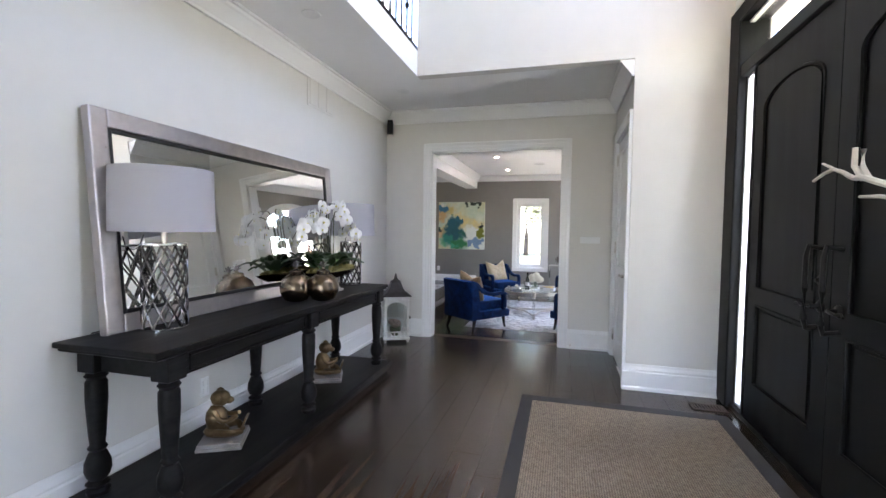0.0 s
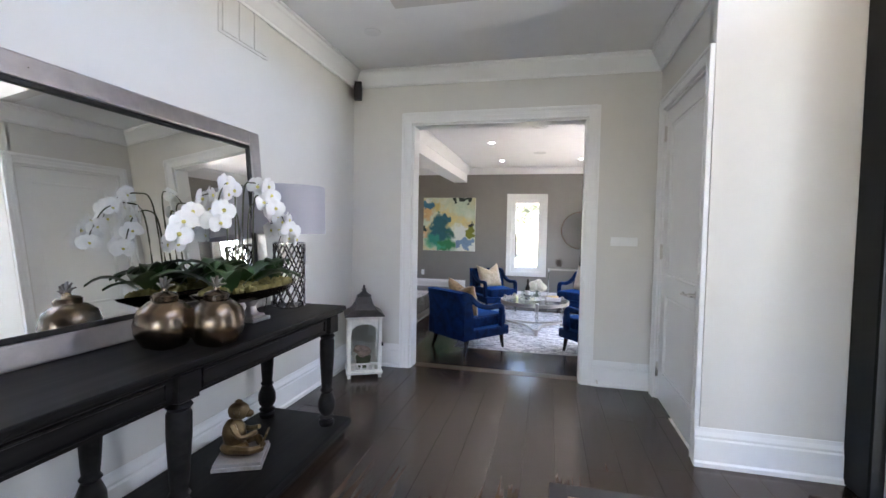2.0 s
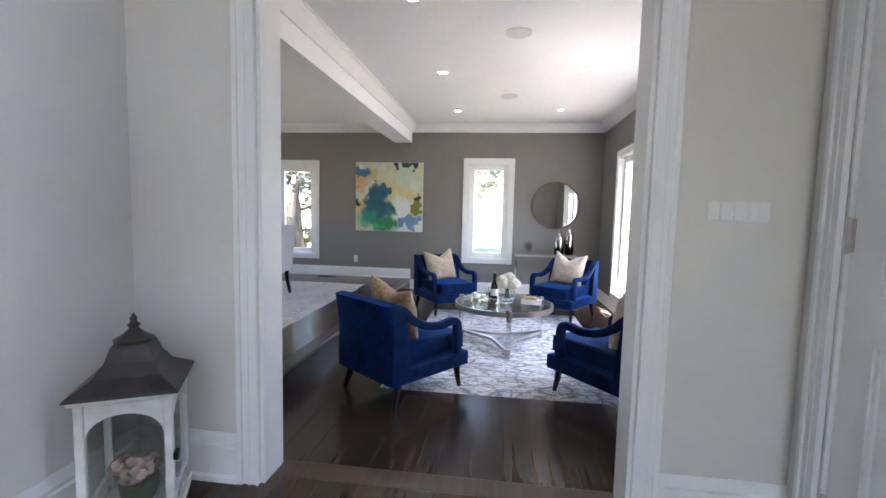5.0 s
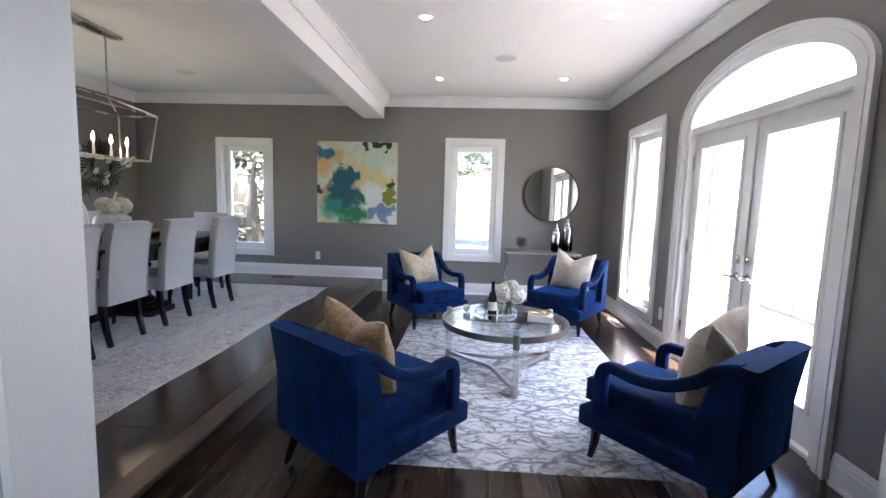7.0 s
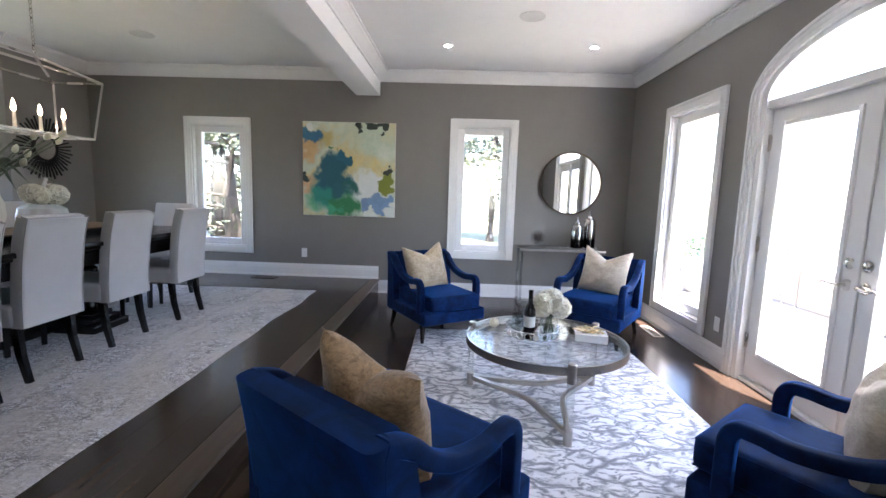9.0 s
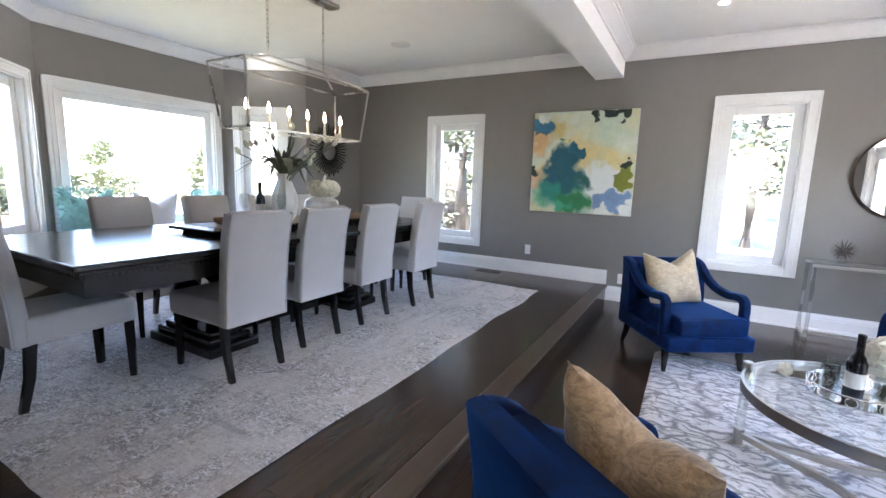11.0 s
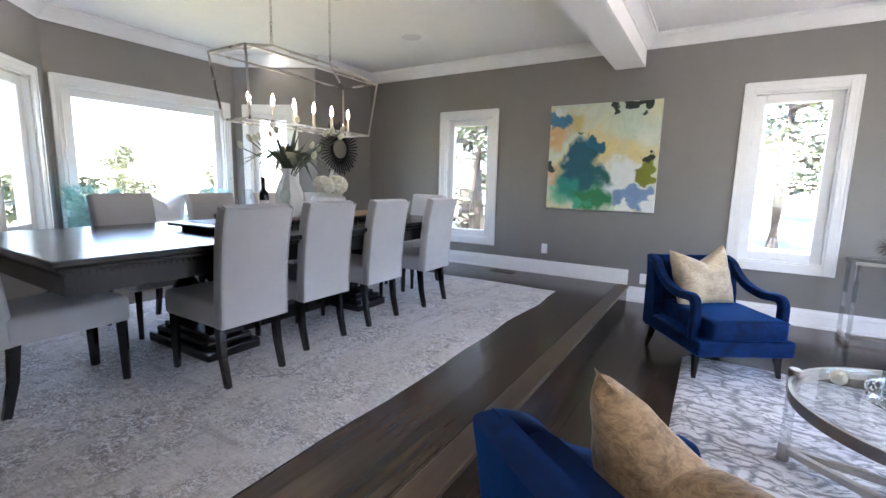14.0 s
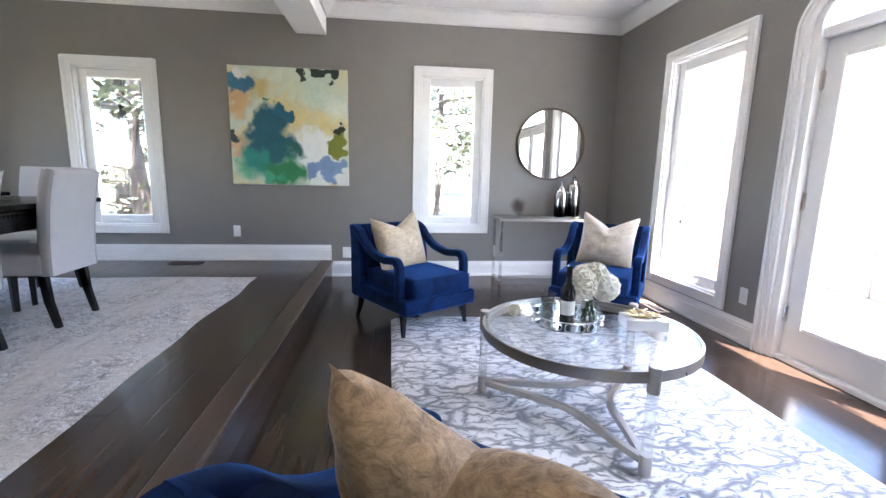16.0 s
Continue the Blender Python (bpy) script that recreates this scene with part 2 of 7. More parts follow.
def prism(bm, poly, d0, d1, m=None):
    """A polygon in local x, z drawn out along y from d0 to d1."""
    a, b = [bm.verts.new((x, d0, z)) for x, z in poly], [bm.verts.new((x, d1, z)) for x, z in poly]
    n = len(poly)
    for k in range(n):
        bm.faces.new((a[k], a[(k + 1) % n], b[(k + 1) % n], b[k]))
    bm.faces.new(a[::-1])
    bm.faces.new(b)
    if m:
        bmesh.ops.transform(bm, matrix=m, verts=a + b)
    return bm


def sweep(bm, path, section):
    """Draws a closed section (u across, v along the path's side) in the plane of path (local y, z); u lies along x."""
    rings = []
    for i, p in enumerate(path):
        a, b = Vector(path[max(i - 1, 0)]), Vector(path[min(i + 1, len(path) - 1)])
        d = (b - a).normalized()
        nrm = Vector((-d.y, d.x))
        rings.append([bm.verts.new((u, p[0] + v * nrm.x, p[1] + v * nrm.y)) for u, v in section])
    n = len(section)
    for a, b in zip(rings, rings[1:]):
        for k in range(n):
            bm.faces.new((a[k], a[(k + 1) % n], b[(k + 1) % n], b[k]))
    bm.faces.new(rings[0][::-1])
    bm.faces.new(rings[-1])
    return bm


def rounded(w, h, r, seg=3):
    """A rounded rectangle section."""
    out = []
    for cx, cy, a0 in ((w / 2 - r, h / 2 - r, 0), (-w / 2 + r, h / 2 - r, 90), (-w / 2 + r, -h / 2 + r, 180), (w / 2 - r, -h / 2 + r, 270)):
        for k in range(seg + 1):
            a = radians(a0 + 90 * k / seg)
            out.append((cx + r * math.cos(a), cy + r * math.sin(a)))
    return out


def along(p0, p1, z=0.0):
    """The frame of a wall from p0 to p1: x runs along it, y points into the room, z up."""
    return pose(p0[0], p0[1], z, 0, 0, math.degrees(math.atan2(p1[1] - p0[1], p1[0] - p0[0])))


def span(p0, p1):
    return math.hypot(p1[0] - p0[0], p1[1] - p0[1])


def wall(name, p0, p1, z0, z1, thick, paint, label, holes=(), out0=0.0, out1=0.0):
    """A wall whose room face runs from p0 to p1 (room on the left), with openings (a0, a1, z0, z1)."""
    ob = new(name)
    length = span(p0, p1)
    bm = mesh()
    xs = sorted({-out0, length + out1, *(v for h in holes for v in h[:2])})
    zs = sorted({z0, z1, *(v for h in holes for v in h[2:])})
    for a, b in zip(xs, xs[1:]):
        for c, d in zip(zs, zs[1:]):
            if not any(h[0] < (a + b) / 2 < h[1] and h[2] < (c + d) / 2 < h[3] for h in holes):
                box(bm, a, b, -thick, 0, c, d)
    bmesh.ops.remove_doubles(bm, verts=bm.verts, dist=0.0005)
    inner = [f for f in bm.faces if sum(1 for g in bm.faces if g is not f and set(g.verts) == set(f.verts))]
    bmesh.ops.delete(bm, geom=inner, context="FACES_ONLY")
    bpy.data.objects.remove(ob)
    ob = part(name, bm, paint)
    ob.matrix_world = along(p0, p1)
    return tagged(ob, label, "wall", kind="structure")


CROWN = [(0, -0.13), (0.018, -0.13), (0.022, -0.115), (0.03, -0.105), (0.075, -0.045), (0.085, -0.035), (0.09, -0.018), (0.105, -0.015), (0.105, 0), (0, 0)]
BASE = [(0, 0), (0.024, 0), (0.024, 0.018), (0.016, 0.026), (0.016, 0.115), (0.011, 0.122), (0.013, 0.132), (0.006, 0.15), (0.004, 0.165), (0, 0.165)]


def mould(bm, p0, p1, prof, z=0.0, out0=0.0, out1=0.0):
    """A moulding of section (depth, height) along a wall."""
    poly = [(d, h) for d, h in prof]
    length = span(p0, p1)
    m = along(p0, p1, z)
    a, b = [bm.verts.new(m @ Vector((-out0, d, h))) for d, h in poly], [bm.verts.new(m @ Vector((length + out1, d, h))) for d, h in poly]
    n = len(poly)
    for k in range(n):
        bm.faces.new((a[k], a[(k + 1) % n], b[(k + 1) % n], b[k]))
    bm.faces.new(a[::-1])
    bm.faces.new(b)


def skirting(name, runs, prof, z, label, kind="trim"):
    bm = mesh()
    for p0, p1, *o in runs:
        mould(bm, p0, p1, prof, z, *(o or (0, 0)))
    return tagged(part(name, bm, WHITE_TRIM), label, kind, kind="structure")


# ---- structure ----
LIVING, DINING, HALL, SOFFIT, TOP = 0.0, 0.177, 0.175, 2.782, 5.4
CEIL = 2.737
WY = 4.97
# corners of the living and dining room, the room on the left of each run
A, B, C = (-5.57, WY), (1.27, WY), (1.27, 10.44)
D, E, F, G, H = (-5.45, 10.44), (-5.45, 9.40), (-6.38, 8.90), (-6.38, 7.02), (-5.57, 6.31)
STEP_X, BEAM0, BEAM1 = -1.795, -2.09, -1.80
OPEN0, OPEN1, OPEN_TOP = -1.262, 0.198, 2.32
FRENCH = (6.46, 8.156)
wall("wall_near", A, B, 0, CEIL, 0.08, GREY_PAINT, "taupe grey painted wall with a wide doorway", [(OPEN0 - A[0], OPEN1 - A[0], 0, OPEN_TOP)], 0.2, 0.2)
wall("wall_east", B, C, 0, CEIL, 0.2, GREY_PAINT, "taupe grey painted wall with arched french doors", [(FRENCH[0] - WY, FRENCH[1] - WY, 0, 2.42), (8.63 - WY, 9.46 - WY, 0.26, 2.11)], 0.0, 0.2)
wall("wall_north", C, D, 0, CEIL, 0.2, GREY_PAINT, "taupe grey painted wall with two narrow windows", [(1.463, 2.118, 0.561, 2.105), (4.758, 5.426, 0.539, 2.05)], 0.0, 0.2)
wall("wall_bay_end", D, E, 0, CEIL, 0.2, GREY_PAINT, "taupe grey painted wall beside the bay", (), 0, 0.0)
wall("wall_bay_north", E, F, 0, CEIL, 0.2, GREY_PAINT, "angled grey bay wall with a narrow window", [(0.32, 0.86, 0.70, 2.065)], 0.0, 0.0)
wall("wall_bay", F, G, 0, CEIL, 0.2, GREY_PAINT, "grey bay wall with a large picture window", [(0.156, 1.763, 0.70, 2.065)], 0.1, 0.1)
wall("wall_bay_south", G, H, 0, CEIL, 0.2, GREY_PAINT, "angled grey bay wall with a narrow window", [(0.23, 0.80, 0.70, 2.065)], 0.0, 0.0)
wall("wall_west", H, A, 0, CEIL, 0.2, GREY_PAINT, "taupe grey painted dining room wall", (), 0, 0.2)

# hall: far wall, left wall, rear wall, front wall, closet
HL, HR, HN, HS, CX, CY = -1.815, 1.40, 4.81, -3.2, 0.724, 3.675
wall("wall_hall_end", (CX + 0.9, HN), (HL, HN), 0, SOFFIT, 0.08, HALL_PAINT, "warm white hall wall with a cased doorway", [(CX + 0.9 - OPEN1, CX + 0.9 - OPEN0, 0, OPEN_TOP)], 0, 0.2)
wall("wall_hall_west", (HL, HN), (HL, HS), 0, TOP, 0.2, HALL_PAINT, "warm white hall wall behind the console", (), 0.07, 0.2)
wall("wall_hall_south", (HL, HS), (HR, HS), 0, TOP, 0.2, HALL_PAINT, "warm white wall at the back of the hall", [(0.7, 2.9, 0.6, 2.6)], 0, 0.2)
wall("wall_front", (HR, HS), (HR, CY + 0.1), 0, TOP, 0.22, HALL_PAINT, "warm white front wall around the black entrance", [(1.07 - HS, 3.615 - HS, HALL, HALL + 2.90 * 0.958), (0.7 - HS, 3.1 - HS, 3.45, 4.85)], 0, 0.1)
wall("wall_closet_face", (HR, CY), (CX, CY), 0, TOP, 0.1, HALL_PAINT, "warm white wall end of the closet", (), 0.0, 0)
wall("wall_closet", (CX, CY), (CX, HN), 0, SOFFIT, 0.1, HALL_PAINT, "warm white closet wall with a panelled door", [(0.08, 0.985, HALL, 2.315)], -0.1, 0)
wall("wall_above_hall", (CX, CY), (-1.062, CY), SOFFIT, TOP, 0.1, HALL_PAINT, "warm white upper wall above the hall opening", (), 0, 0.0)

bm = box(mesh(), -6.7, 1.5, 4.9, 10.7, CEIL, CEIL + 0.1)
tagged(part("ceiling", bm, CEILING_WHITE), "flat white ceiling with recessed lights", "ceiling", kind="structure")
bm = box(mesh(), HL - 0.1, CX + 0.8, CY + 0.1, HN, SOFFIT, SOFFIT + 0.1)
tagged(part("ceiling_hall", bm, CEILING_WHITE), "flat white lower hall ceiling", "ceiling", kind="structure")
bm = box(mesh(), HL - 0.1, -1.062, HS, CY + 0.1, SOFFIT, 3.0)
tagged(part("gallery_floor", bm, CEILING_WHITE), "white underside and edge of the upper gallery", "ceiling", kind="structure")
bm = box(mesh(), HL - 0.2, HR + 0.3, HS - 0.2, CY + 0.2, TOP, TOP + 0.1)
tagged(part("ceiling_upper", bm, CEILING_WHITE), "high white ceiling of the foyer", "ceiling", kind="structure")
bm = box(mesh(), BEAM0, BEAM1, WY + 0.03, 10.435, 2.44, CEIL - 0.002)
tagged(part("ceiling_beam", bm, CEILING_WHITE), "white boxed beam between living and dining room", "beam", kind="structure")

# Unseen slab outside, added only to keep a sun streak off the entrance rug.
bm = box(mesh(), HR + 0.24, HR + 1.6, 0.5, 4.2, 3.1, 3.25)
tagged(part("entrance_sun_block", bm, CEILING_WHITE), "unseen white slab added over the entrance to block the sun", "roof", kind="structure")

# crown and base mouldings
X0, X1 = (BEAM1, WY), (BEAM1, 10.44)
skirting("crown_living", [((BEAM1, WY), B, 0, 0), (B, C), (C, (BEAM1, 10.44)), ((BEAM1, 10.44), (BEAM1, WY))], CROWN, CEIL - 0.003, "stepped white crown moulding")
skirting("crown_dining", [((BEAM0, WY), (BEAM0, 10.44)), ((BEAM0, 10.44), D), (D, E, 0, 0.03), (E, F, 0.03, 0), (F, G), (G, H, 0, 0.03), (H, A, 0.03, 0), (A, (BEAM0, WY))][1:], CROWN, CEIL - 0.003, "stepped white crown moulding")
skirting("crown_hall", [((CX, HN), (HL, HN)), ((HL, HN), (HL, HS)), ((CX, CY + 0.01), (CX, HN))], CROWN, SOFFIT - 0.003, "stepped white crown moulding")
skirting("baseboard_dining", [((STEP_X - 0.0, 10.44), D), (D, E, 0, 0.0), (H, A), (A, (STEP_X, WY))], BASE, DINING, "tall white baseboard")
skirting("baseboard_living", [(B, (B[0], FRENCH[0] - 0.11)), ((B[0], FRENCH[1] + 0.11), C), (C, (STEP_X + 0.0, 10.44)), ((STEP_X, WY), (OPEN0 - 0.09, WY)), ((OPEN1 + 0.09, WY), B)], BASE, LIVING, "tall white baseboard")
TALL = [(d * 1.15, h * 1.25) for d, h in BASE]
skirting("baseboard_hall", [((CX, HN), (OPEN1 + 0.09, HN)), ((OPEN0 - 0.09, HN), (HL, HN)), ((HL, HN), (HL, HS)), ((HR - 0.02, CY), (CX, CY), 0, 0.028)], TALL, HALL, "tall white stepped baseboard")

# ---- openings ----



def setting(name, m, label, category):
    return thing(name, m, label, category, kind="structure")


def casing_frame(bm, a0, a1, z0, z1, w, y0, y1, sill=True):
    """Moulded boards round an opening in the wall's frame."""
    for x0, x1, c0, c1 in ((a0 - w, a0, z0 - (w if sill else 0), z1 + w), (a1, a1 + w, z0 - (w if sill else 0), z1 + w), (a0, a1, z1, z1 + w)) + (((a0, a1, z0 - w, z0),) if sill else ()):
        box(bm, x0, x1, y0, y1, c0, c1, 0.004, 1)
    e, d = 0.018, 0.008
    for x0, x1, c0, c1 in ((a0 - w - 0.004, a0 - w + e, z0 - (w if sill else 0), z1 + w), (a1 + w - e, a1 + w + 0.004, z0 - (w if sill else 0), z1 + w), (a0 - w + e, a1 + w - e, z1 + w - e, z1 + w + 0.004)):
        box(bm, x0, x1, y0 + 0.001, y1 + d, c0, c1 + (0.004 if c1 > z1 else 0), 0.003, 1)
    for q, h0 in ((0.0, 0.0035), (w * 0.42, 0.003)):
        for x0, x1, c0, c1 in ((a0 - q - 0.011, a0 - q, z0 - (q if sill else 0), z1 + q + 0.011), (a1 + q, a1 + q + 0.011, z0 - (q if sill else 0), z1 + q + 0.011), (a0 - q, a1 + q, z1 + q, z1 + q + 0.011)):
            box(bm, x0, x1, y1 - 0.002, y1 + h0, c0, c1, 0.0015, 1)
    return bm


def window(name, p0, p1, a0, a1, z0, z1, label, depth=0.2, crank=True):
    w = setting(name, along(p0, p1), label, "window")
    part("casing", casing_frame(mesh(), a0, a1, z0, z1, 0.082, 0.001, 0.02), WHITE_TRIM, w)
    bm = mesh()
    for x0, x1, c0, c1 in ((a0, a0 + 0.014, z0, z1), (a1 - 0.014, a1, z0, z1), (a0 + 0.014, a1 - 0.014, z1 - 0.014, z1), (a0 + 0.014, a1 - 0.014, z0, z0 + 0.014)):
        box(bm, x0, x1, -depth + 0.01, 0.0015, c0, c1)
    part("jamb", bm, WHITE_TRIM, w)
    bm, s = mesh(), 0.08
    i0, i1, j0, j1 = a0 + 0.014, a1 - 0.014, z0 + 0.014, z1 - 0.014
    for x0, x1, c0, c1 in ((i0, i0 + s, j0, j1), (i1 - s, i1, j0, j1), (i0 + s, i1 - s, j1 - s, j1), (i0 + s, i1 - s, j0, j0 + s)):
        box(bm, x0, x1, -0.11, -0.05, c0, c1, 0.006, 1)
    part("sash", bm, WHITE_TRIM, w)
    pane = part("pane", box(mesh(), i0 + s - 0.005, i1 - s + 0.005, -0.083, -0.079, j0 + s - 0.005, j1 - s + 0.005), PANE, w)
    pane.visible_shadow = False
    if crank:
        c = (a0 + a1) / 2
        bm = box(mesh(), c - 0.05, c + 0.05, -0.05, -0.03, j0 + 0.012, j0 + 0.03, 0.004)
        tube(bm, [(c - 0.03, -0.035, j0 + 0.03), (c + 0.03, -0.03, j0 + 0.036), (c + 0.06, -0.026, j0 + 0.03)], 0.006)
        part("crank_handle", bm, PLASTIC_WHITE, w)
    return w


window("window_1", C, D, 1.463, 2.118, 0.561, 2.105, "narrow white casement window on the grey wall")
window("window_2", C, D, 4.758, 5.426, 0.539, 2.05, "narrow white casement window on the grey wall")
window("window_3", E, F, 0.32, 0.86, 0.70, 2.065, "narrow white bay window in the angled wall")
window("window_4", F, G, 0.156, 1.763, 0.70, 2.065, "large white picture window of the bay", crank=False)
window("window_5", G, H, 0.23, 0.80, 0.70, 2.065, "narrow white bay window in the angled wall")
window("window_6", B, C, 8.63 - WY, 9.46 - WY, 0.26, 2.11, "tall white fixed window beside the french doors", crank=False)
# The last two windows are unseen, added as openings for the hall's fill lamps.
window("window_7", (HL, HS), (HR, HS), 0.7, 2.9, 0.6, 2.6, "unseen white window added at the back of the hall for light", crank=False)
window("window_8", (HR, HS), (HR, CY), 0.7 - HS, 3.1 - HS, 3.45, 4.85, "unseen high white window added above the entrance for light", 0.22, crank=False)


def lever(bm, m, turn=1):
    """Round rose and curved lever; z points out of the door."""
    lathe(bm, [(0.032, 0), (0.032, 0.006), (0.026, 0.012), (0.012, 0.016), (0.011, 0.05)], 16, m)
    pts = [(0, 0, 0.048), (turn * 0.03, 0.002, 0.054), (turn * 0.07, 0.006, 0.052), (turn * 0.1, -0.004, 0.05), (turn * 0.125, 0.008, 0.052)]
    tube(bm, [m @ Vector(p) for p in pts], 0.0085, 8, 0.7)


def hinge(bm, x, y, z, w=0.03, h=0.1):
    box(bm, x - w / 2, x + w / 2, y, y + 0.004, z - h / 2, z + h / 2)
    tube(bm, [(x, y + 0.008, z - h / 2 - 0.006), (x, y + 0.008, z + h / 2 + 0.006)], 0.007, 8)


def ellipse(c, rx, rz, z, n=28, a0=0, a1=180):
    return [(c + rx * math.cos(radians(a0 + (a1 - a0) * k / n)), z + rz * math.sin(radians(a0 + (a1 - a0) * k / n))) for k in range(n + 1)]


# arched french doors
fd = setting("door_1", along(B, C), "white arched french doors with glass leaves", "door")
f0, f1 = FRENCH[0] - WY, FRENCH[1] - WY
fc, spring = (f0 + f1) / 2, 1.99
rx, rz = (f1 - f0) / 2, 0.34
bm = mesh()
prism(bm, ellipse(fc, rx, rz, spring, 28, 90, 0) + [(f1, 2.42), (fc, 2.42)], -0.199, -0.001)
prism(bm, ellipse(fc, rx, rz, spring, 28, 90, 180) + [(f0, 2.42), (fc, 2.42)], -0.199, -0.001)
tagged(part("arch_spandrel", bm, GREY_PAINT), "grey plaster round the arch", "wall", kind="structure").matrix_world = along(B, C)
bm = mesh()
for k, (gx, gd, gh) in enumerate(((0.085, 0.02, 0.0), (0.02, 0.032, 0.067), (0.012, 0.026, 0.03))):
    lo, hi = gh, gh + gx
    inner, outer = ellipse(fc, rx + lo, rz + lo, spring, 32), ellipse(fc, rx + hi, rz + hi, spring, 32)
    for i in range(32):
        prism(bm, [inner[i], inner[i + 1], outer[i + 1], outer[i]], 0.001, gd)
    for side in (-1, 1):
        e0, e1 = fc + side * (rx + lo), fc + side * (rx + hi)
        box(bm, min(e0, e1), max(e0, e1), 0.001, gd, 0, spring)
part("casing", bm, WHITE_TRIM, fd)
bm = mesh()
for side in (-1, 1):
    e = fc + side * rx
    box(bm, min(e, e - side * 0.05), max(e, e - side * 0.05), -0.19, 0.0005, 0, spring)
inner, outer = ellipse(fc, rx - 0.05, rz - 0.035, spring, 28), ellipse(fc, rx, rz, spring, 28)
for i in range(28):
    prism(bm, [inner[i], inner[i + 1], outer[i + 1], outer[i]], -0.19, 0.0005)
box(bm, f0 + 0.05, f1 - 0.05, -0.17, -0.01, 1.93, 1.985, 0.004, 1)
box(bm, f0 + 0.05, f1 - 0.05, -0.19, -0.02, 0.0, 0.03, 0.004, 1)
part("frame", bm, WHITE_TRIM, fd)
bm = mesh()
prism(bm, ellipse(fc, rx - 0.04, rz - 0.03, spring - 0.01, 28), -0.1, -0.096)
part("transom_pane", bm, PANE, fd).visible_shadow = False
for side in (-1, 1):
    x0, x1 = sorted((fc + side * 0.003, fc + side * (rx - 0.052)))
    bm, s = mesh(), 0.115
    z0, z1 = 0.035, 1.927
    for a, b, c, d in ((x0, x0 + s, z0, z1), (x1 - s, x1, z0, z1), (x0 + s, x1 - s, z1 - s, z1), (x0 + s, x1 - s, z0, z0 + 0.2)):
        box(bm, a, b, -0.1, -0.055, c, d)
    for a, b, c, d in ((x0 + s - 0.02, x0 + s + 0.012, z0 + 0.18, z1 - s + 0.02), (x1 - s - 0.012, x1 - s + 0.02, z0 + 0.18, z1 - s + 0.02), (x0 + s + 0.012, x1 - s - 0.012, z1 - s - 0.012, z1 - s + 0.02), (x0 + s + 0.012, x1 - s - 0.012, z0 + 0.18, z0 + 0.212)):
        box(bm, a, b, -0.104, -0.045, c, d, 0.005, 1)
    leaf = part("door_leaf", bm, WHITE_TRIM, fd)
    part("pane", box(mesh(), x0 + s, x1 - s, -0.08, -0.076, z0 + 0.19, z1 - s), PANE, leaf).visible_shadow = False
    bm = mesh()
    hx = fc + side * 0.055
    lever(bm, pose(hx, -0.055, 0.86, -90, 0, 0), side * 1)
    part("lever_handle", bm, NICKEL, leaf, "brushed nickel lever", True)
    bm = lathe(mesh(), [(0.03, 0), (0.03, 0.008), (0.022, 0.014), (0.01, 0.016), (0.0, 0.017)], 16, pose(hx, -0.055, 0.98, -90, 0, 0))
    part("deadbolt", bm, NICKEL, leaf, "brushed nickel deadbolt", True)
    for z in (0.3, 1.0, 1.7):
        bm = mesh()
        hinge(bm, fc + side * (rx - 0.055), -0.052, z)
        part("hinge", bm, NICKEL, leaf)
    if side == 1:
        part("astragal", box(mesh(), fc - 0.022, fc + 0.022, -0.056, -0.04, z0, z1, 0.004, 1), WHITE_TRIM, leaf)

# doorway between hall and living room
dw = setting("doorway", pose(0, 0, 0), "wide white cased doorway between hall and living room", "doorway")
part("casing", casing_frame(mesh(), CX - OPEN1, CX - OPEN0, HALL, OPEN_TOP, 0.085, 0.001, 0.02, False), WHITE_TRIM, dw).matrix_world = along((CX, HN), (HL, HN))
part("casing", casing_frame(mesh(), OPEN0 - A[0], OPEN1 - A[0], 0, OPEN_TOP, 0.085, 0.001, 0.014, False), WHITE_TRIM, dw).matrix_world = along(A, B)
bm = mesh()
box(bm, OPEN0, OPEN0 + 0.016, HN + 0.002, WY - 0.002, HALL, OPEN_TOP)
box(bm, OPEN1 - 0.016, OPEN1, HN + 0.002, WY - 0.002, HALL, OPEN_TOP)
box(bm, OPEN0 + 0.016, OPEN1 - 0.016, HN + 0.002, WY - 0.002, OPEN_TOP - 0.016, OPEN_TOP)
part("jamb", bm, WHITE_TRIM, dw)

# closet door
cd = setting("door_2", along((CX, CY), (CX, HN), HALL), "closed white two-panel closet door", "door")
DH = 2.315 - HALL
part("casing", casing_frame(mesh(), 0.08, 0.985, 0, DH, 0.075, 0.001, 0.02, False), WHITE_TRIM, cd)
bm = mesh()
for a, b, c, d in ((0.08, 0.09, 0, DH), (0.975, 0.985, 0, DH), (0.09, 0.975, DH - 0.012, DH)):
    box(bm, a, b, -0.095, 0.0015, c, d)
part("jamb", bm, WHITE_TRIM, cd)
bm = mesh()
x0, x1, s, z1 = 0.093, 0.972, 0.115, DH - 0.015
for a, b, c, d in ((x0, x0 + s, 0.01, z1), (x1 - s, x1, 0.01, z1), (x0 + s, x1 - s, z1 - s, z1), (x0 + s, x1 - s, 0.01, 0.22), (x0 + s, x1 - s, 0.79, 0.93)):
    box(bm, a, b, -0.05, -0.012, c, d)
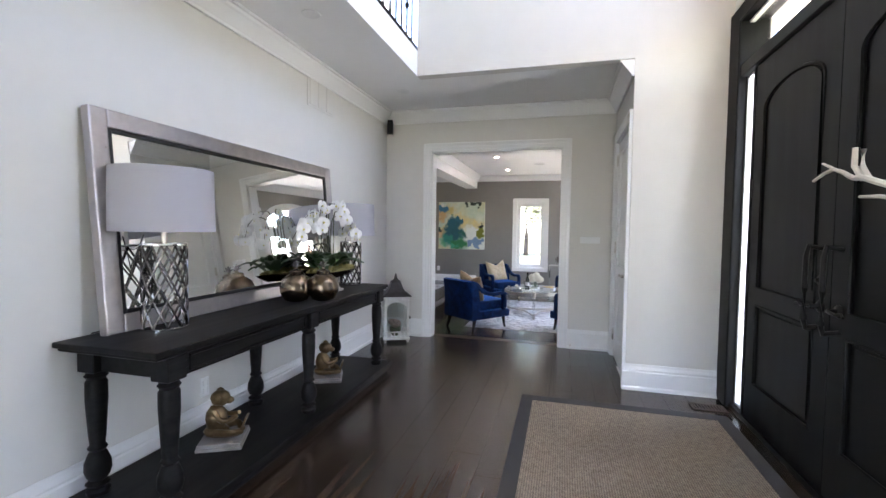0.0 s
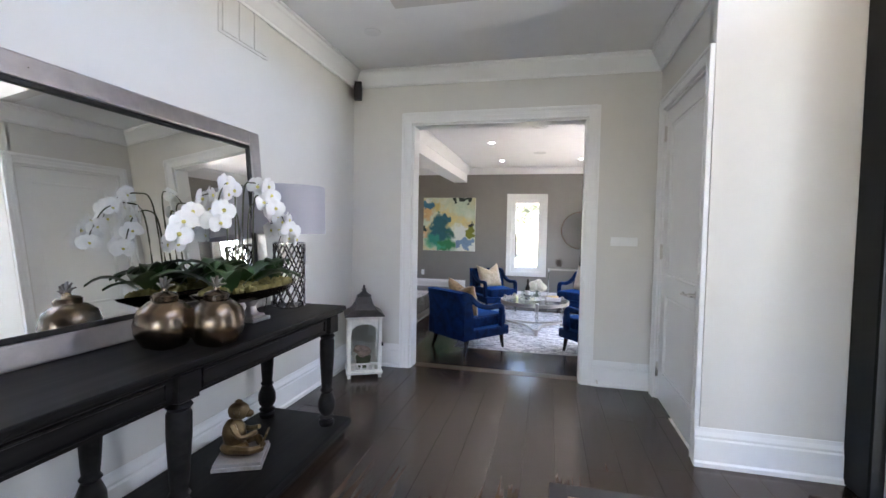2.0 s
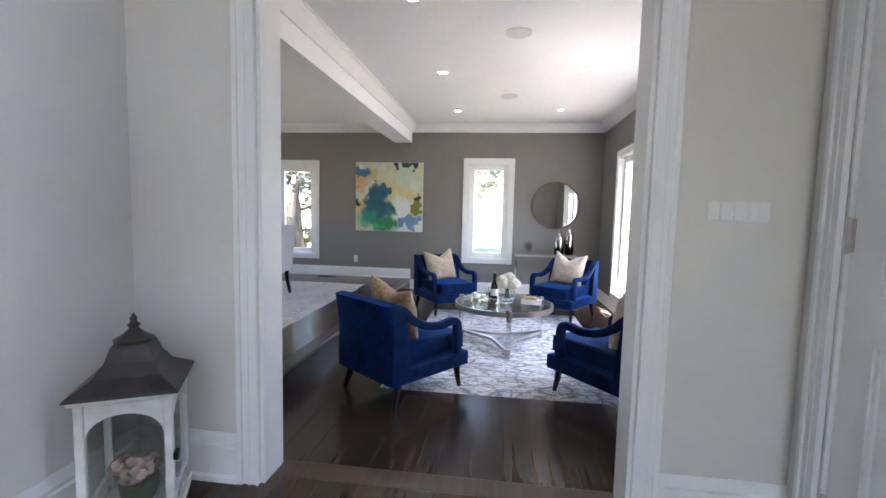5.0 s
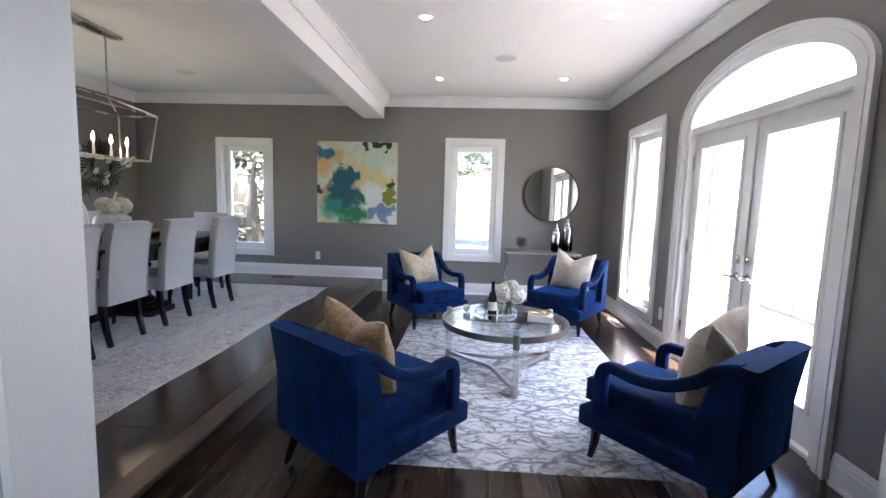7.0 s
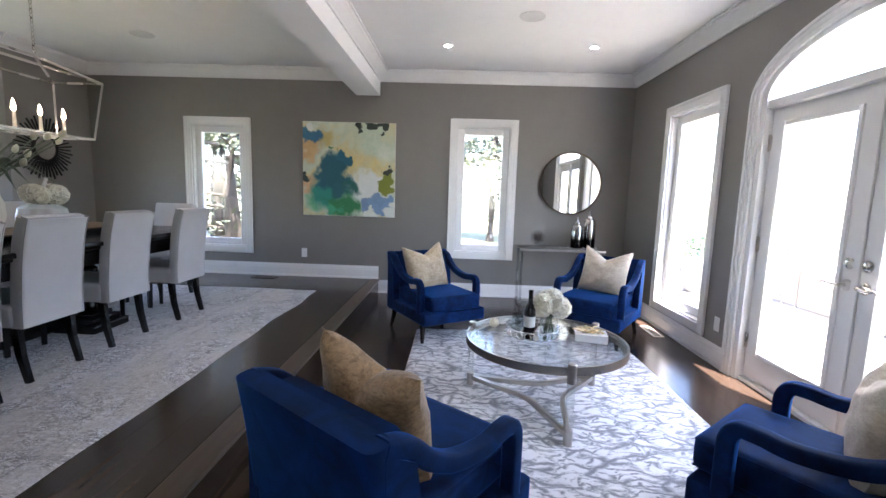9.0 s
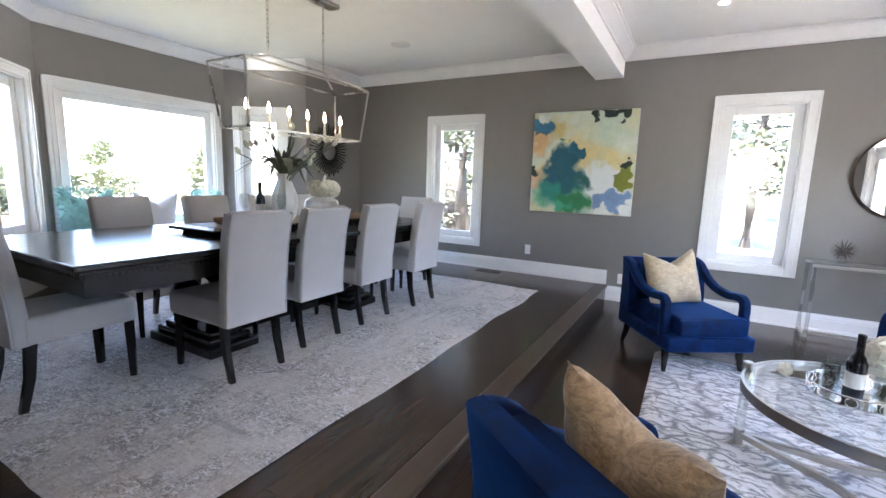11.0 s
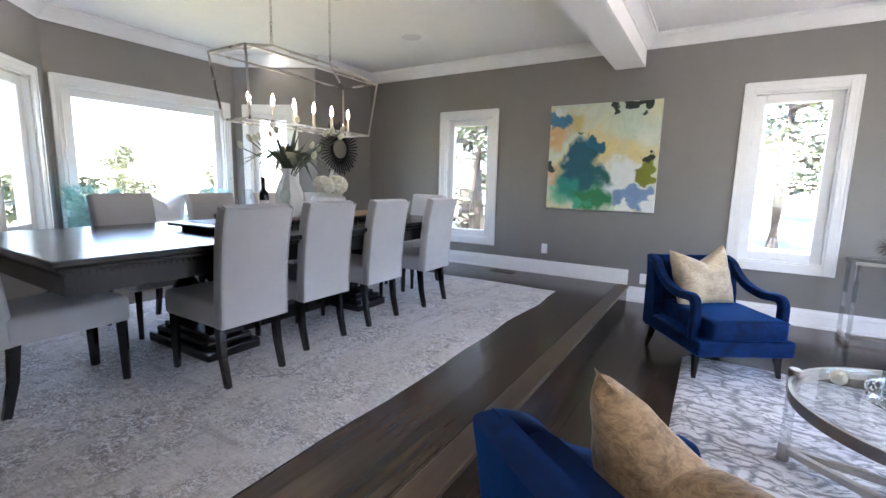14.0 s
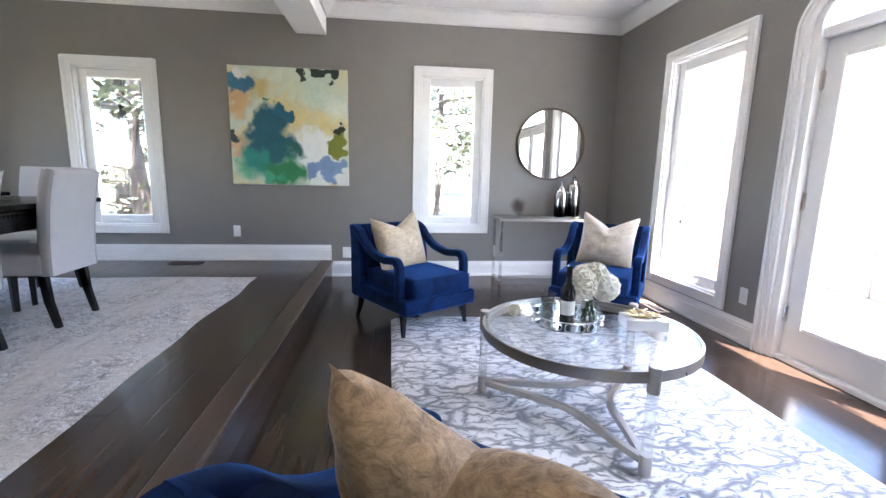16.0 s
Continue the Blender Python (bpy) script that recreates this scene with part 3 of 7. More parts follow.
for c, d in ((0.22, 0.79), (0.93, z1 - s)):
    box(bm, x0 + s, x1 - s, -0.045, -0.024, c, d)
    for a, b, e, f in ((x0 + s, x0 + s + 0.02, c, d), (x1 - s - 0.02, x1 - s, c, d), (x0 + s + 0.02, x1 - s - 0.02, c, c + 0.02), (x0 + s + 0.02, x1 - s - 0.02, d - 0.02, d)):
        box(bm, a, b, -0.03, -0.017, e, f, 0.004, 1)
leaf = part("door_leaf", bm, WHITE_TRIM, cd)
bm = mesh()
lever(bm, pose(x0 + 0.065, -0.012, 0.885, -90, 0, 0), 1)
part("lever_handle", bm, NICKEL, leaf, "brushed nickel lever", True)
for z in (0.223, 1.099, 1.961):
    bm = mesh()
    hinge(bm, 0.973, -0.01, z)
    part("hinge", bm, NICKEL, leaf)

# black entrance: frame, two panelled leaves, side lights and a top light
en = setting("door_3", along((HR, HS), (HR, CY), HALL) @ Matrix.Diagonal((1, 1, 0.958, 1)), "black panelled double entrance door with glass side lights", "door")
e0, e1 = 1.07 - HS, 3.615 - HS
L0, L1, LM = 1.41 - HS, 3.275 - HS, 2.3425 - HS
bm = mesh()
for a, b, c, d in ((e0 - 0.07, e0 + 0.09, 0, 2.97), (e1 - 0.13, e1 + 0.058, 0, 2.97), (e0 + 0.09, e1 - 0.09, 2.85, 2.97), (e0 + 0.09, e1 - 0.09, 2.45, 2.54), (L0 - 0.03, L0, 0.0, 2.45), (L1, L1 + 0.03, 0.0, 2.45)):
    box(bm, a, b, -0.16, -0.004 if b - a < 0.04 else 0.03 if c < 2 or c > 2.6 else 0.012, c, d, 0.008, 1)
box(bm, e0 + 0.09, e1 - 0.09, -0.2, 0.0, 0.0, 0.035)
part("frame", bm, BLACK_DOOR, en)
for a, b, c, d in ((e0 + 0.085, L0 - 0.028, 0.035, 2.455), (L1 + 0.028, e1 - 0.128, 0.035, 2.455), (e0 + 0.085, e1 - 0.085, 2.535, 2.855)):
    part("pane", box(mesh(), a, b, -0.06, -0.056, c, d), PANE, en).visible_shadow = False
    bm = mesh()
    for q0, q1, r0, r1 in ((a, a + 0.02, c, d), (b - 0.02, b, c, d), (a + 0.02, b - 0.02, c, c + 0.02), (a + 0.02, b - 0.02, d - 0.02, d)):
        box(bm, q0, q1, -0.065, -0.03, r0, r1, 0.003, 1)
    part("pane_bead", bm, WHITE_TRIM, en)
for x0, x1, side in ((L0 + 0.003, LM - 0.003, -1), (LM + 0.003, L1 - 0.003, 1)):
    bm, s = mesh(), 0.13
    w, c = x1 - x0, (x0 + x1) / 2
    box(bm, x0, x1, -0.075, -0.03, 0.037, 2.447)
    for a, b, d, e in ((x0, x0 + s, 0.037, 2.447), (x1 - s, x1, 0.037, 2.447), (x0 + s, x1 - s, 0.037, 0.30), (x0 + s, x1 - s, 0.83, 1.0 - 0.05)):
        box(bm, a, b, -0.031, -0.012, d, e)
    top = ellipse(c, w / 2 - s, 0.12, 2.12, 16)
    for i in range(16):
        prism(bm, [top[i], top[i + 1], (top[i + 1][0], 2.447), (top[i][0], 2.447)], -0.031, -0.012)
    leaf = part("door_leaf", bm, BLACK_DOOR, en)
    bm = mesh()
    lower = [(x0 + s, 0.30), (x1 - s, 0.30), (x1 - s, 0.83), (x0 + s, 0.83)]
    upper = [(x0 + s, 0.95), (x1 - s, 0.95)] + top
    for loop in (lower, upper):
        cx, cz = sum(p[0] for p in loop) / len(loop), sum(p[1] for p in loop) / len(loop)
        inset = [(cx + (px - cx) * 0.86, cz + (pz - cz) * (0.9 if loop is lower else 0.94)) for px, pz in loop]
        prism(bm, inset, -0.031, -0.018)
        tube(bm, [(px, -0.014, pz) for px, pz in loop], 0.011, 6, closed=True)
    part("door_panel", bm, BLACK_DOOR, leaf, "raised black panel")
    bm = mesh()
    px = LM + side * 0.075
    tube(bm, [(px, -0.012, 1.24), (px, 0.05, 1.25), (px, 0.058, 1.2), (px, 0.06, 1.04), (px, 0.058, 0.88), (px, 0.05, 0.84), (px, -0.012, 0.85)], 0.013, 8)
    part("pull_handle", bm, BLACK_IRON, leaf, "long black pull handle", True)
    bm = mesh()
    if side == 1:
        lever(bm, pose(px + 0.0, -0.012, 0.95, -90, 0, 0), 1)
        lathe(bm, [(0.026, 0), (0.026, 0.012), (0.012, 0.016), (0.01, 0.03)], 14, pose(px, -0.012, 1.08, -90, 0, 0))
    else:
        lever(bm, pose(px + 0.0, -0.012, 0.95, -90, 0, 0), -1)
    part("lever_handle", bm, BLACK_IRON, leaf, smooth=True)
    for z in (0.3, 0.97, 1.62, 2.25):
        bm = mesh()
        hinge(bm, x0 if side == -1 else x1, -0.01, z, 0.034, 0.12)
        part("hinge", bm, BLACK_IRON, leaf)

# ---- fittings on walls and ceilings ----


def downlight(x, y, z, lit=True):
    d = thing("recessed_light", pose(x, y, z), "small round recessed ceiling light, lit" if lit else "small round recessed ceiling light, unlit", "ceiling light", "recessed lights")
    part("trim_ring", lathe(mesh(), [(0.034, -0.001), (0.06, -0.001), (0.058, -0.006), (0.034, -0.004), (0.034, -0.001)], 24), WHITE_TRIM, d)
    part("lens", lathe(mesh(), [(0.0001, -0.001), (0.0345, -0.001), (0.0345, -0.003), (0.0001, -0.003)], 24), SPOT if lit else PLASTIC_WHITE, d)


for x, y in ((-0.95, 7.78), (-0.965, 9.49), (0.46, 7.76), (0.455, 9.45), (-0.95, 6.2), (0.46, 6.2), (-5.79, 7.01), (-5.74, 9.0)):
    downlight(x, y, CEIL)
for x, y in ((-1.36, 2.45), (-1.33, 4.05)):
    downlight(x, y, SOFFIT, False)


def ceiling_speaker(x, y, r):
    d = thing("ceiling_speaker", pose(x, y, CEIL), "round white flush ceiling speaker grille", "speaker", "ceiling speakers")
    part("rim", lathe(mesh(), [(r - 0.008, -0.001), (r, -0.001), (r - 0.002, -0.007), (r - 0.008, -0.007), (r - 0.008, -0.001)], 32), PLASTIC_WHITE, d)
    part("grille", lathe(mesh(), [(0.0001, -0.001), (r - 0.0075, -0.001), (r - 0.0075, -0.005), (0.0001, -0.006)], 32), plain("grille_white", (0.7, 0.7, 0.69), 0.7, vary=0.05, grain=900, bump=0.4), d)


ceiling_speaker(-0.26, 8.73, 0.11)
ceiling_speaker(-0.22, 6.82, 0.11)
ceiling_speaker(-3.95, 9.35, 0.11)


def outlet(name, m, label, w=0.07, h=0.115, kind="outlet", slots=2):
    o = thing(name, m, label, kind, "wall plates")
    part("plate", box(mesh(), -w / 2, w / 2, 0.0005, 0.006, -h / 2, h / 2, 0.003, 1), PLASTIC_WHITE, o)
    for k in range(slots):
        if kind == "outlet":
            part("socket", box(mesh(), -0.017, 0.017, 0.006, 0.0085, -0.04 + k * 0.045, -0.005 + k * 0.045, 0.003, 1), PLASTIC_WHITE, o)
        else:
            x = (k - (slots - 1) / 2) * 0.045
            part("rocker", box(mesh(), x - 0.016, x + 0.016, 0.006, 0.01, -0.033, 0.033, 0.003, 1), PLASTIC_WHITE, o)


outlet("outlet", along(C, D) @ pose(C[0] + 2.748, 0, 0.484), "white wall outlet on the grey wall")
outlet("outlet", along(C, D) @ pose(C[0] + 1.62, 0, 0.26), "white wall outlet behind the armchair", 0.115, 0.115)
outlet("outlet", along(B, C) @ pose(8.384 - WY, 0, 0.33), "white wall outlet between french doors and window")
outlet("outlet", along(H, A) @ pose(0.62, 0, 0.47), "white wall outlet on the dining room wall")
outlet("outlet", along((HL, HN), (HL, HS)) @ pose(HN - 2.041, 0, 0.477), "white wall outlet below the console")
outlet("light_switch", along((CX, HN), (HL, HN)) @ pose(CX - 0.492, 0, 1.34), "white four-gang light switch by the doorway", 0.2, 0.07, "switch", 3)
outlet("wall_box", along((CX, HN), (HL, HN)) @ pose(CX + 1.62, 0, 0.50), "small white cover plate near the floor", 0.07, 0.115, "outlet")

rv = thing("return_vent", along((HL, HN), (HL, HS)) @ pose(HN - 3.337, 0, 2.546), "white painted wall vent with three tall slots", "vent")
part("frame", box(mesh(), -0.21, 0.21, 0.0005, 0.006, -0.12, 0.12, 0.002, 1), HALL_PAINT, rv)
for k in range(3):
    part("slot_panel", box(mesh(), -0.19 + k * 0.13, -0.075 + k * 0.13, 0.006, 0.013, -0.105, 0.105, 0.003, 1), HALL_PAINT, rv)

sp = thing("wall_speaker", pose(HL + 0.07, HN - 0.075, 2.605, 0, 0, 20), "small black corner speaker on a bracket", "speaker")
part("cabinet", box(mesh(), -0.035, 0.035, -0.04, 0.04, -0.075, 0.05, 0.012, 2), BLACK_IRON, sp)
part("bracket", box(mesh(), -0.03, 0.03, -0.01, 0.075, 0.05, 0.085, 0.004, 1), BLACK_IRON, sp)
part("grille", box(mesh(), -0.028, 0.028, -0.045, -0.04, -0.065, 0.04, 0.002, 1), BLACK_IRON, sp)


def register(name, m, label, mat, w=0.3, d=0.12):
    r = thing(name, m, label, "vent")
    bm = mesh()
    for a, b, c, e in ((-w / 2, w / 2, -d / 2, -d / 2 + 0.018), (-w / 2, w / 2, d / 2 - 0.018, d / 2), (-w / 2, -w / 2 + 0.018, -d / 2, d / 2), (w / 2 - 0.018, w / 2, -d / 2, d / 2)):
        box(bm, a, b, c, e, 0.0005, 0.006)
    part("frame", bm, mat, r)
    for k in range(9):
        x = -w / 2 + 0.03 + k * (w - 0.06) / 8
        part("slat", box(mesh(), x - 0.004, x + 0.004, -d / 2 + 0.018, d / 2 - 0.018, 0.0005, 0.005), mat, r)


WOOD_VENT = plain("vent_brown", (0.03, 0.02, 0.015), 0.4, vary=0.2)
register("floor_vent", pose(1.25, 3.427, HALL + 0.002), "dark floor register beside the entrance", WOOD_VENT, 0.22, 0.13)
register("floor_vent", pose(1.13, 9.2, 0.002, 0, 0, 90), "pale floor register by the tall window", plain("vent_beige", (0.5, 0.45, 0.38), 0.4, vary=0.1), 0.36, 0.1)
register("floor_vent", pose(-3.2, 10.28, DINING + 0.002), "dark floor register by the dining room wall", WOOD_VENT)

ds = thing("door_stop", pose(OPEN1 + 0.12, HN - 0.03, HALL + 0.05), "small metal spring door stop on the baseboard", "door stop")
part("spring", tube(mesh(), [(0, 0, 0), (0, -0.03, 0), (0, -0.06, 0)], 0.008, 8), NICKEL, ds)

# upper gallery railing
rl = thing("gallery_railing", pose(-1.09, 0, 3.0), "black iron railing of the upper gallery", "railing")
part("bottom_rail", box(mesh(), -0.03, 0.03, -3.1, 3.68, 0, 0.035, 0.004, 1), BLACK_WOOD, rl)
part("handrail", box(mesh(), -0.035, 0.035, -3.1, 3.68, 0.9, 0.96, 0.012, 2), BLACK_WOOD, rl)
for k in range(54):
    y = 3.6 - k * 0.125
    bm = tube(mesh(), [(0, y, 0.035), (0, y, 0.9)], 0.008, 6)
    if k % 2 == 1:
        lathe(bm, [(0.008, -0.03), (0.02, -0.01), (0.02, 0.01), (0.008, 0.03)], 8, pose(0, y, 0.3))
    part("baluster", bm, BLACK_IRON, rl)

fch = thing("foyer_chandelier", pose(0.93, 2.3, 2.95), "dark iron ring chandelier of the foyer", "chandelier")
part("ring", tube(mesh(), [(0.42 * math.cos(2 * math.pi * k / 40), 0.42 * math.sin(2 * math.pi * k / 40), 0) for k in range(40)], 0.014, 6, closed=True), BLACK_IRON, fch)
for k in range(4):
    a = math.pi / 2 * k
    part("suspension_rod", tube(mesh(), [(0.42 * math.cos(a), 0.42 * math.sin(a), 0), (0, 0, 0.9)], 0.006, 6), BLACK_IRON, fch)
part("stem", tube(mesh(), [(0, 0, 0.9), (0, 0, TOP - 2.95)], 0.012, 8), BLACK_IRON, fch)
for k in range(6):
    a = math.pi / 3 * k
    c = part("candle", lathe(mesh(), [(0.013, 0.01), (0.013, 0.1)], 10, pose(0.42 * math.cos(a), 0.42 * math.sin(a), 0)), CANDLE, fch)
    part("bulb", lathe(mesh(), [(0.008, 0.1), (0.016, 0.125), (0.0005, 0.17)], 10, pose(0.42 * math.cos(a), 0.42 * math.sin(a), 0)), BULB, c, smooth=True)

# ---- rugs ----


def worn_rug():
    """Greige low pile with a faded border and worn patches of dark and silvery curls."""
    m, t, p = shader("worn_rug")
    v = coords(t)
    big, worn = noise_of(t, v, 1.3, 5, 0.65), noise_of(t, coords(t, (1.6, 1.0, 1)), 2.6, 5, 0.7, 0.5)
    knots = noise_of(t, v, 60, 5, 0.7, 0.6)
    base = ramp(t, big, [(0.35, (0.57, 0.54, 0.515)), (0.65, (0.68, 0.66, 0.65))])
    # curls: thin contour lines of a twisted noise, kept in the patches only
    for scale, tone, lo, hi in ((11.0, (0.17, 0.16, 0.165), 0.47, 0.60), (14.0, (0.82, 0.83, 0.86), 0.44, 0.58), (23.0, (0.22, 0.205, 0.205), 0.40, 0.62)):
        curl = noise_of(t, coords(t, (1.0, 1.25, 1)), scale, 4, 0.6, 1.6)
        line = ramp(t, curl, [(0.40, 0.0), (0.46, 0.9), (0.50, 1.0), (0.53, 0.1), (0.58, 0.0)])
        base = mixed(t, mixed(t, 1.0, line, ramp(t, worn, [(lo - 0.03, 0.12), (hi - 0.02, 1.0)]), "MULTIPLY"), base, tone)
    # the faded border, a band of two thin lines along each end and side
    split = t.nodes.new("ShaderNodeSeparateXYZ")
    link(t, v, split.inputs[0])
    rub = ramp(t, noise_of(t, v, 5.0, 6, 0.75), [(0.44, 0.0), (0.62, 0.5)])
    for axis, low, high, inset in (("X", -5.09, -2.33, 0.16), ("Y", 5.73, 9.66, 0.15)):
        span = t.nodes.new("ShaderNodeMapRange")
        span.inputs["From Min"].default_value, span.inputs["From Max"].default_value = low, high
        link(t, split.outputs[axis], span.inputs[0])
        for at in (inset, inset + 0.05, 1 - inset - 0.05, 1 - inset):
            band = ramp(t, span.outputs[0], [(at - 0.006, 0.0), (at - 0.003, 1.0), (at + 0.003, 1.0), (at + 0.006, 0.0)])
            base = mixed(t, mixed(t, 1.0, band, rub, "MULTIPLY"), base, (0.25, 0.24, 0.245))
    cross = mixed(t, 0.5, noise_of(t, coords(t, (9, 130, 1)), 1.0, 3, 0.6), noise_of(t, coords(t, (130, 9, 1)), 1.0, 3, 0.6))
    base = mixed(t, 0.6, base, ramp(t, cross, [(0.40, (0.28, 0.27, 0.265)), (0.60, (0.74, 0.73, 0.73))]), "SOFT_LIGHT")
    base = mixed(t, 0.4, base, ramp(t, knots, [(0.36, (0.25, 0.25, 0.25)), (0.64, (0.75, 0.75, 0.75))]), "SOFT_LIGHT")
    link(t, base, p.inputs["Base Color"])
    link(t, ramp(t, worn, [(0.42, 0.9), (0.65, 0.65)]), p.inputs["Roughness"])
    p.inputs["Sheen Weight"].default_value = 0.2
    bumped(t, p, knots, 0.5, 0.006)
    return m


def stroke_rug():
    """White pile with a dense net of broken grey strokes."""
    m, t, p = shader("stroke_rug")
    bend = t.nodes.new("ShaderNodeTexNoise")
    bend.inputs["Scale"].default_value, bend.inputs["Detail"].default_value = 5.0, 3
    link(t, coords(t), bend.inputs["Vector"])
    base = None
    for k, (turn, size, squash, width, lo) in enumerate(((24, 8.0, 2.4, 0.12, 0.43), (112, 10.0, 2.2, 0.11, 0.43), (67, 14.0, 2.0, 0.12, 0.46), (150, 17.0, 1.8, 0.12, 0.47))):
        c, mp, warp = t.nodes.new("ShaderNodeTexCoord"), t.nodes.new("ShaderNodeMapping"), t.nodes.new("ShaderNodeVectorMath")
        warp.operation = "MULTIPLY_ADD"
        link(t, bend.outputs["Color"], warp.inputs[0])
        warp.inputs[1].default_value = (0.16, 0.16, 0)
        link(t, c.outputs["Object"], warp.inputs[2])
        mp.inputs["Rotation"].default_value = (0, 0, radians(turn))
        mp.inputs["Scale"].default_value = (size / squash, size, 0)
        link(t, warp.outputs[0], mp.inputs["Vector"])
        cell = t.nodes.new("ShaderNodeTexVoronoi")
        cell.feature, cell.voronoi_dimensions = "DISTANCE_TO_EDGE", "2D"
        cell.inputs["Scale"].default_value = 1.0
        link(t, mp.outputs[0], cell.inputs["Vector"])
        line = ramp(t, cell.outputs["Distance"], [(0.0, 1.0), (width * 0.45, 0.8), (width, 0.0)])
        gap = ramp(t, noise_of(t, mp.outputs[0], 1.3, 4, 0.7), [(lo, 0.0), (lo + 0.1, 1.0)])
        ink = mixed(t, 1.0, line, gap, "MULTIPLY")
        tone = mixed(t, ink, (1.0, 1.0, 1.0), (0.25, 0.26, 0.29))
        base = tone if base is None else mixed(t, 1.0, base, tone, "DARKEN")
    soft = noise_of(t, coords(t), 2.6, 5, 0.65)
    base = mixed(t, 1.0, base, ramp(t, soft, [(0.3, (0.60, 0.60, 0.62)), (0.65, (0.80, 0.80, 0.81))]), "MULTIPLY")
    link(t, base, p.inputs["Base Color"])
    p.inputs["Roughness"].default_value = 0.8
    p.inputs["Sheen Weight"].default_value = 0.2
    bumped(t, p, noise_of(t, coords(t), 160, 3), 0.4, 0.006)
    return m


def sisal():
    """Coarse woven rows of beige and brown."""
    m, t, p = shader("sisal")
    w1, w2 = t.nodes.new("ShaderNodeTexWave"), t.nodes.new("ShaderNodeTexWave")
    for w, d, s in ((w1, "X", 26), (w2, "Y", 38)):
        w.bands_direction = d
        w.inputs["Scale"].default_value, w.inputs["Distortion"].default_value = s, 2.5
        w.inputs["Detail Scale"].default_value = 3
        link(t, coords(t), w.inputs["Vector"])
    knot = mixed(t, 0.5, w1.outputs["Color"], w2.outputs["Color"])
    n = noise_of(t, coords(t), 45, 3)
    base = mixed(t, 0.35, ramp(t, knot, [(0.25, (0.10, 0.075, 0.055)), (0.7, (0.40, 0.32, 0.235))]), ramp(t, n, [(0.3, (0.13, 0.10, 0.075)), (0.7, (0.45, 0.37, 0.28))]))
    link(t, base, p.inputs["Base Color"])
    p.inputs["Roughness"].default_value = 0.9
    bumped(t, p, knot, 0.8, 0.006)
    return m


def soft_rug(name, x0, x1, y0, y1, z, h, mat, label, wave=0.012):
    """A rug as one sheet with slightly wavy, rounded edges."""
    nx, ny = 60, 70
    bm, grid = mesh(), {}
    for i in range(nx + 1):
        for j in range(ny + 1):
            u, v = i / nx, j / ny
            x, y = x0 + (x1 - x0) * u, y0 + (y1 - y0) * v
            edge = min(u * (x1 - x0), (1 - u) * (x1 - x0), v * (y1 - y0), (1 - v) * (y1 - y0))
            wob = wave * noise.noise(Vector((x * 1.7, y * 1.7, 3.3)))
            k = max(0.0, 1 - edge / 0.25)
            grid[i, j] = bm.verts.new((x + wob * k, y + wob * k * 0.8, z + (h if edge > 0.004 else 0.001) + 0.004 * k * noise.noise(Vector((x * 2.1, y * 2.1, 0)))))
    for i in range(nx):
        for j in range(ny):
            bm.faces.new((grid[i, j], grid[i + 1, j], grid[i + 1, j + 1], grid[i, j + 1]))
    ob = part(name, bm, mat, smooth=True)
    return tagged(ob, label, "rug")


EDGE_GREY = plain("rug_edge", (0.045, 0.042, 0.042), 0.85, vary=0.12, bump=0.4, grain=300)
soft_rug("dining_rug", -5.09, -2.33, 5.73, 9.66, DINING, 0.011, worn_rug(), "pale grey distressed rug under the dining table", 0.03)
soft_rug("living_rug", -1.16, 0.69, 6.27, 9.0, LIVING, 0.012, stroke_rug(), "white rug with broken grey brush strokes", 0.012)
hr = thing("entrance_rug", pose(0, 0, HALL), "woven beige sisal rug with a dark grey border", "rug")
part("weave", box(mesh(), 0.03, 1.235, 0.3, 3.175, 0.002, 0.012), sisal(), hr)
bm = mesh()
for a, b, c, d in ((-0.055, 0.03, 0.215, 3.27), (1.235, 1.32, 0.215, 3.27), (0.03, 1.235, 3.175, 3.27), (0.03, 1.235, 0.215, 0.3)):
    box(bm, a, b, c, d, 0.002, 0.014, 0.003, 1)
part("border", bm, EDGE_GREY, hr)

# ---- living room ----


def smooth_line(pts, n=6):
    """Points on a smooth curve through pts (2D or 3D)."""
    pts = [Vector(p) for p in pts]
    out = []
    for i in range(len(pts) - 1):
        p0, p1, p2, p3 = pts[max(i - 1, 0)], pts[i], pts[i + 1], pts[min(i + 2, len(pts) - 1)]
        for k in range(n):
            t = k / n
            out.append(0.5 * ((2 * p1) + (p2 - p0) * t + (2 * p0 - 5 * p1 + 4 * p2 - p3) * t * t + (3 * p1 - p0 - 3 * p2 + p3) * t ** 3))
    return out + [pts[-1]]


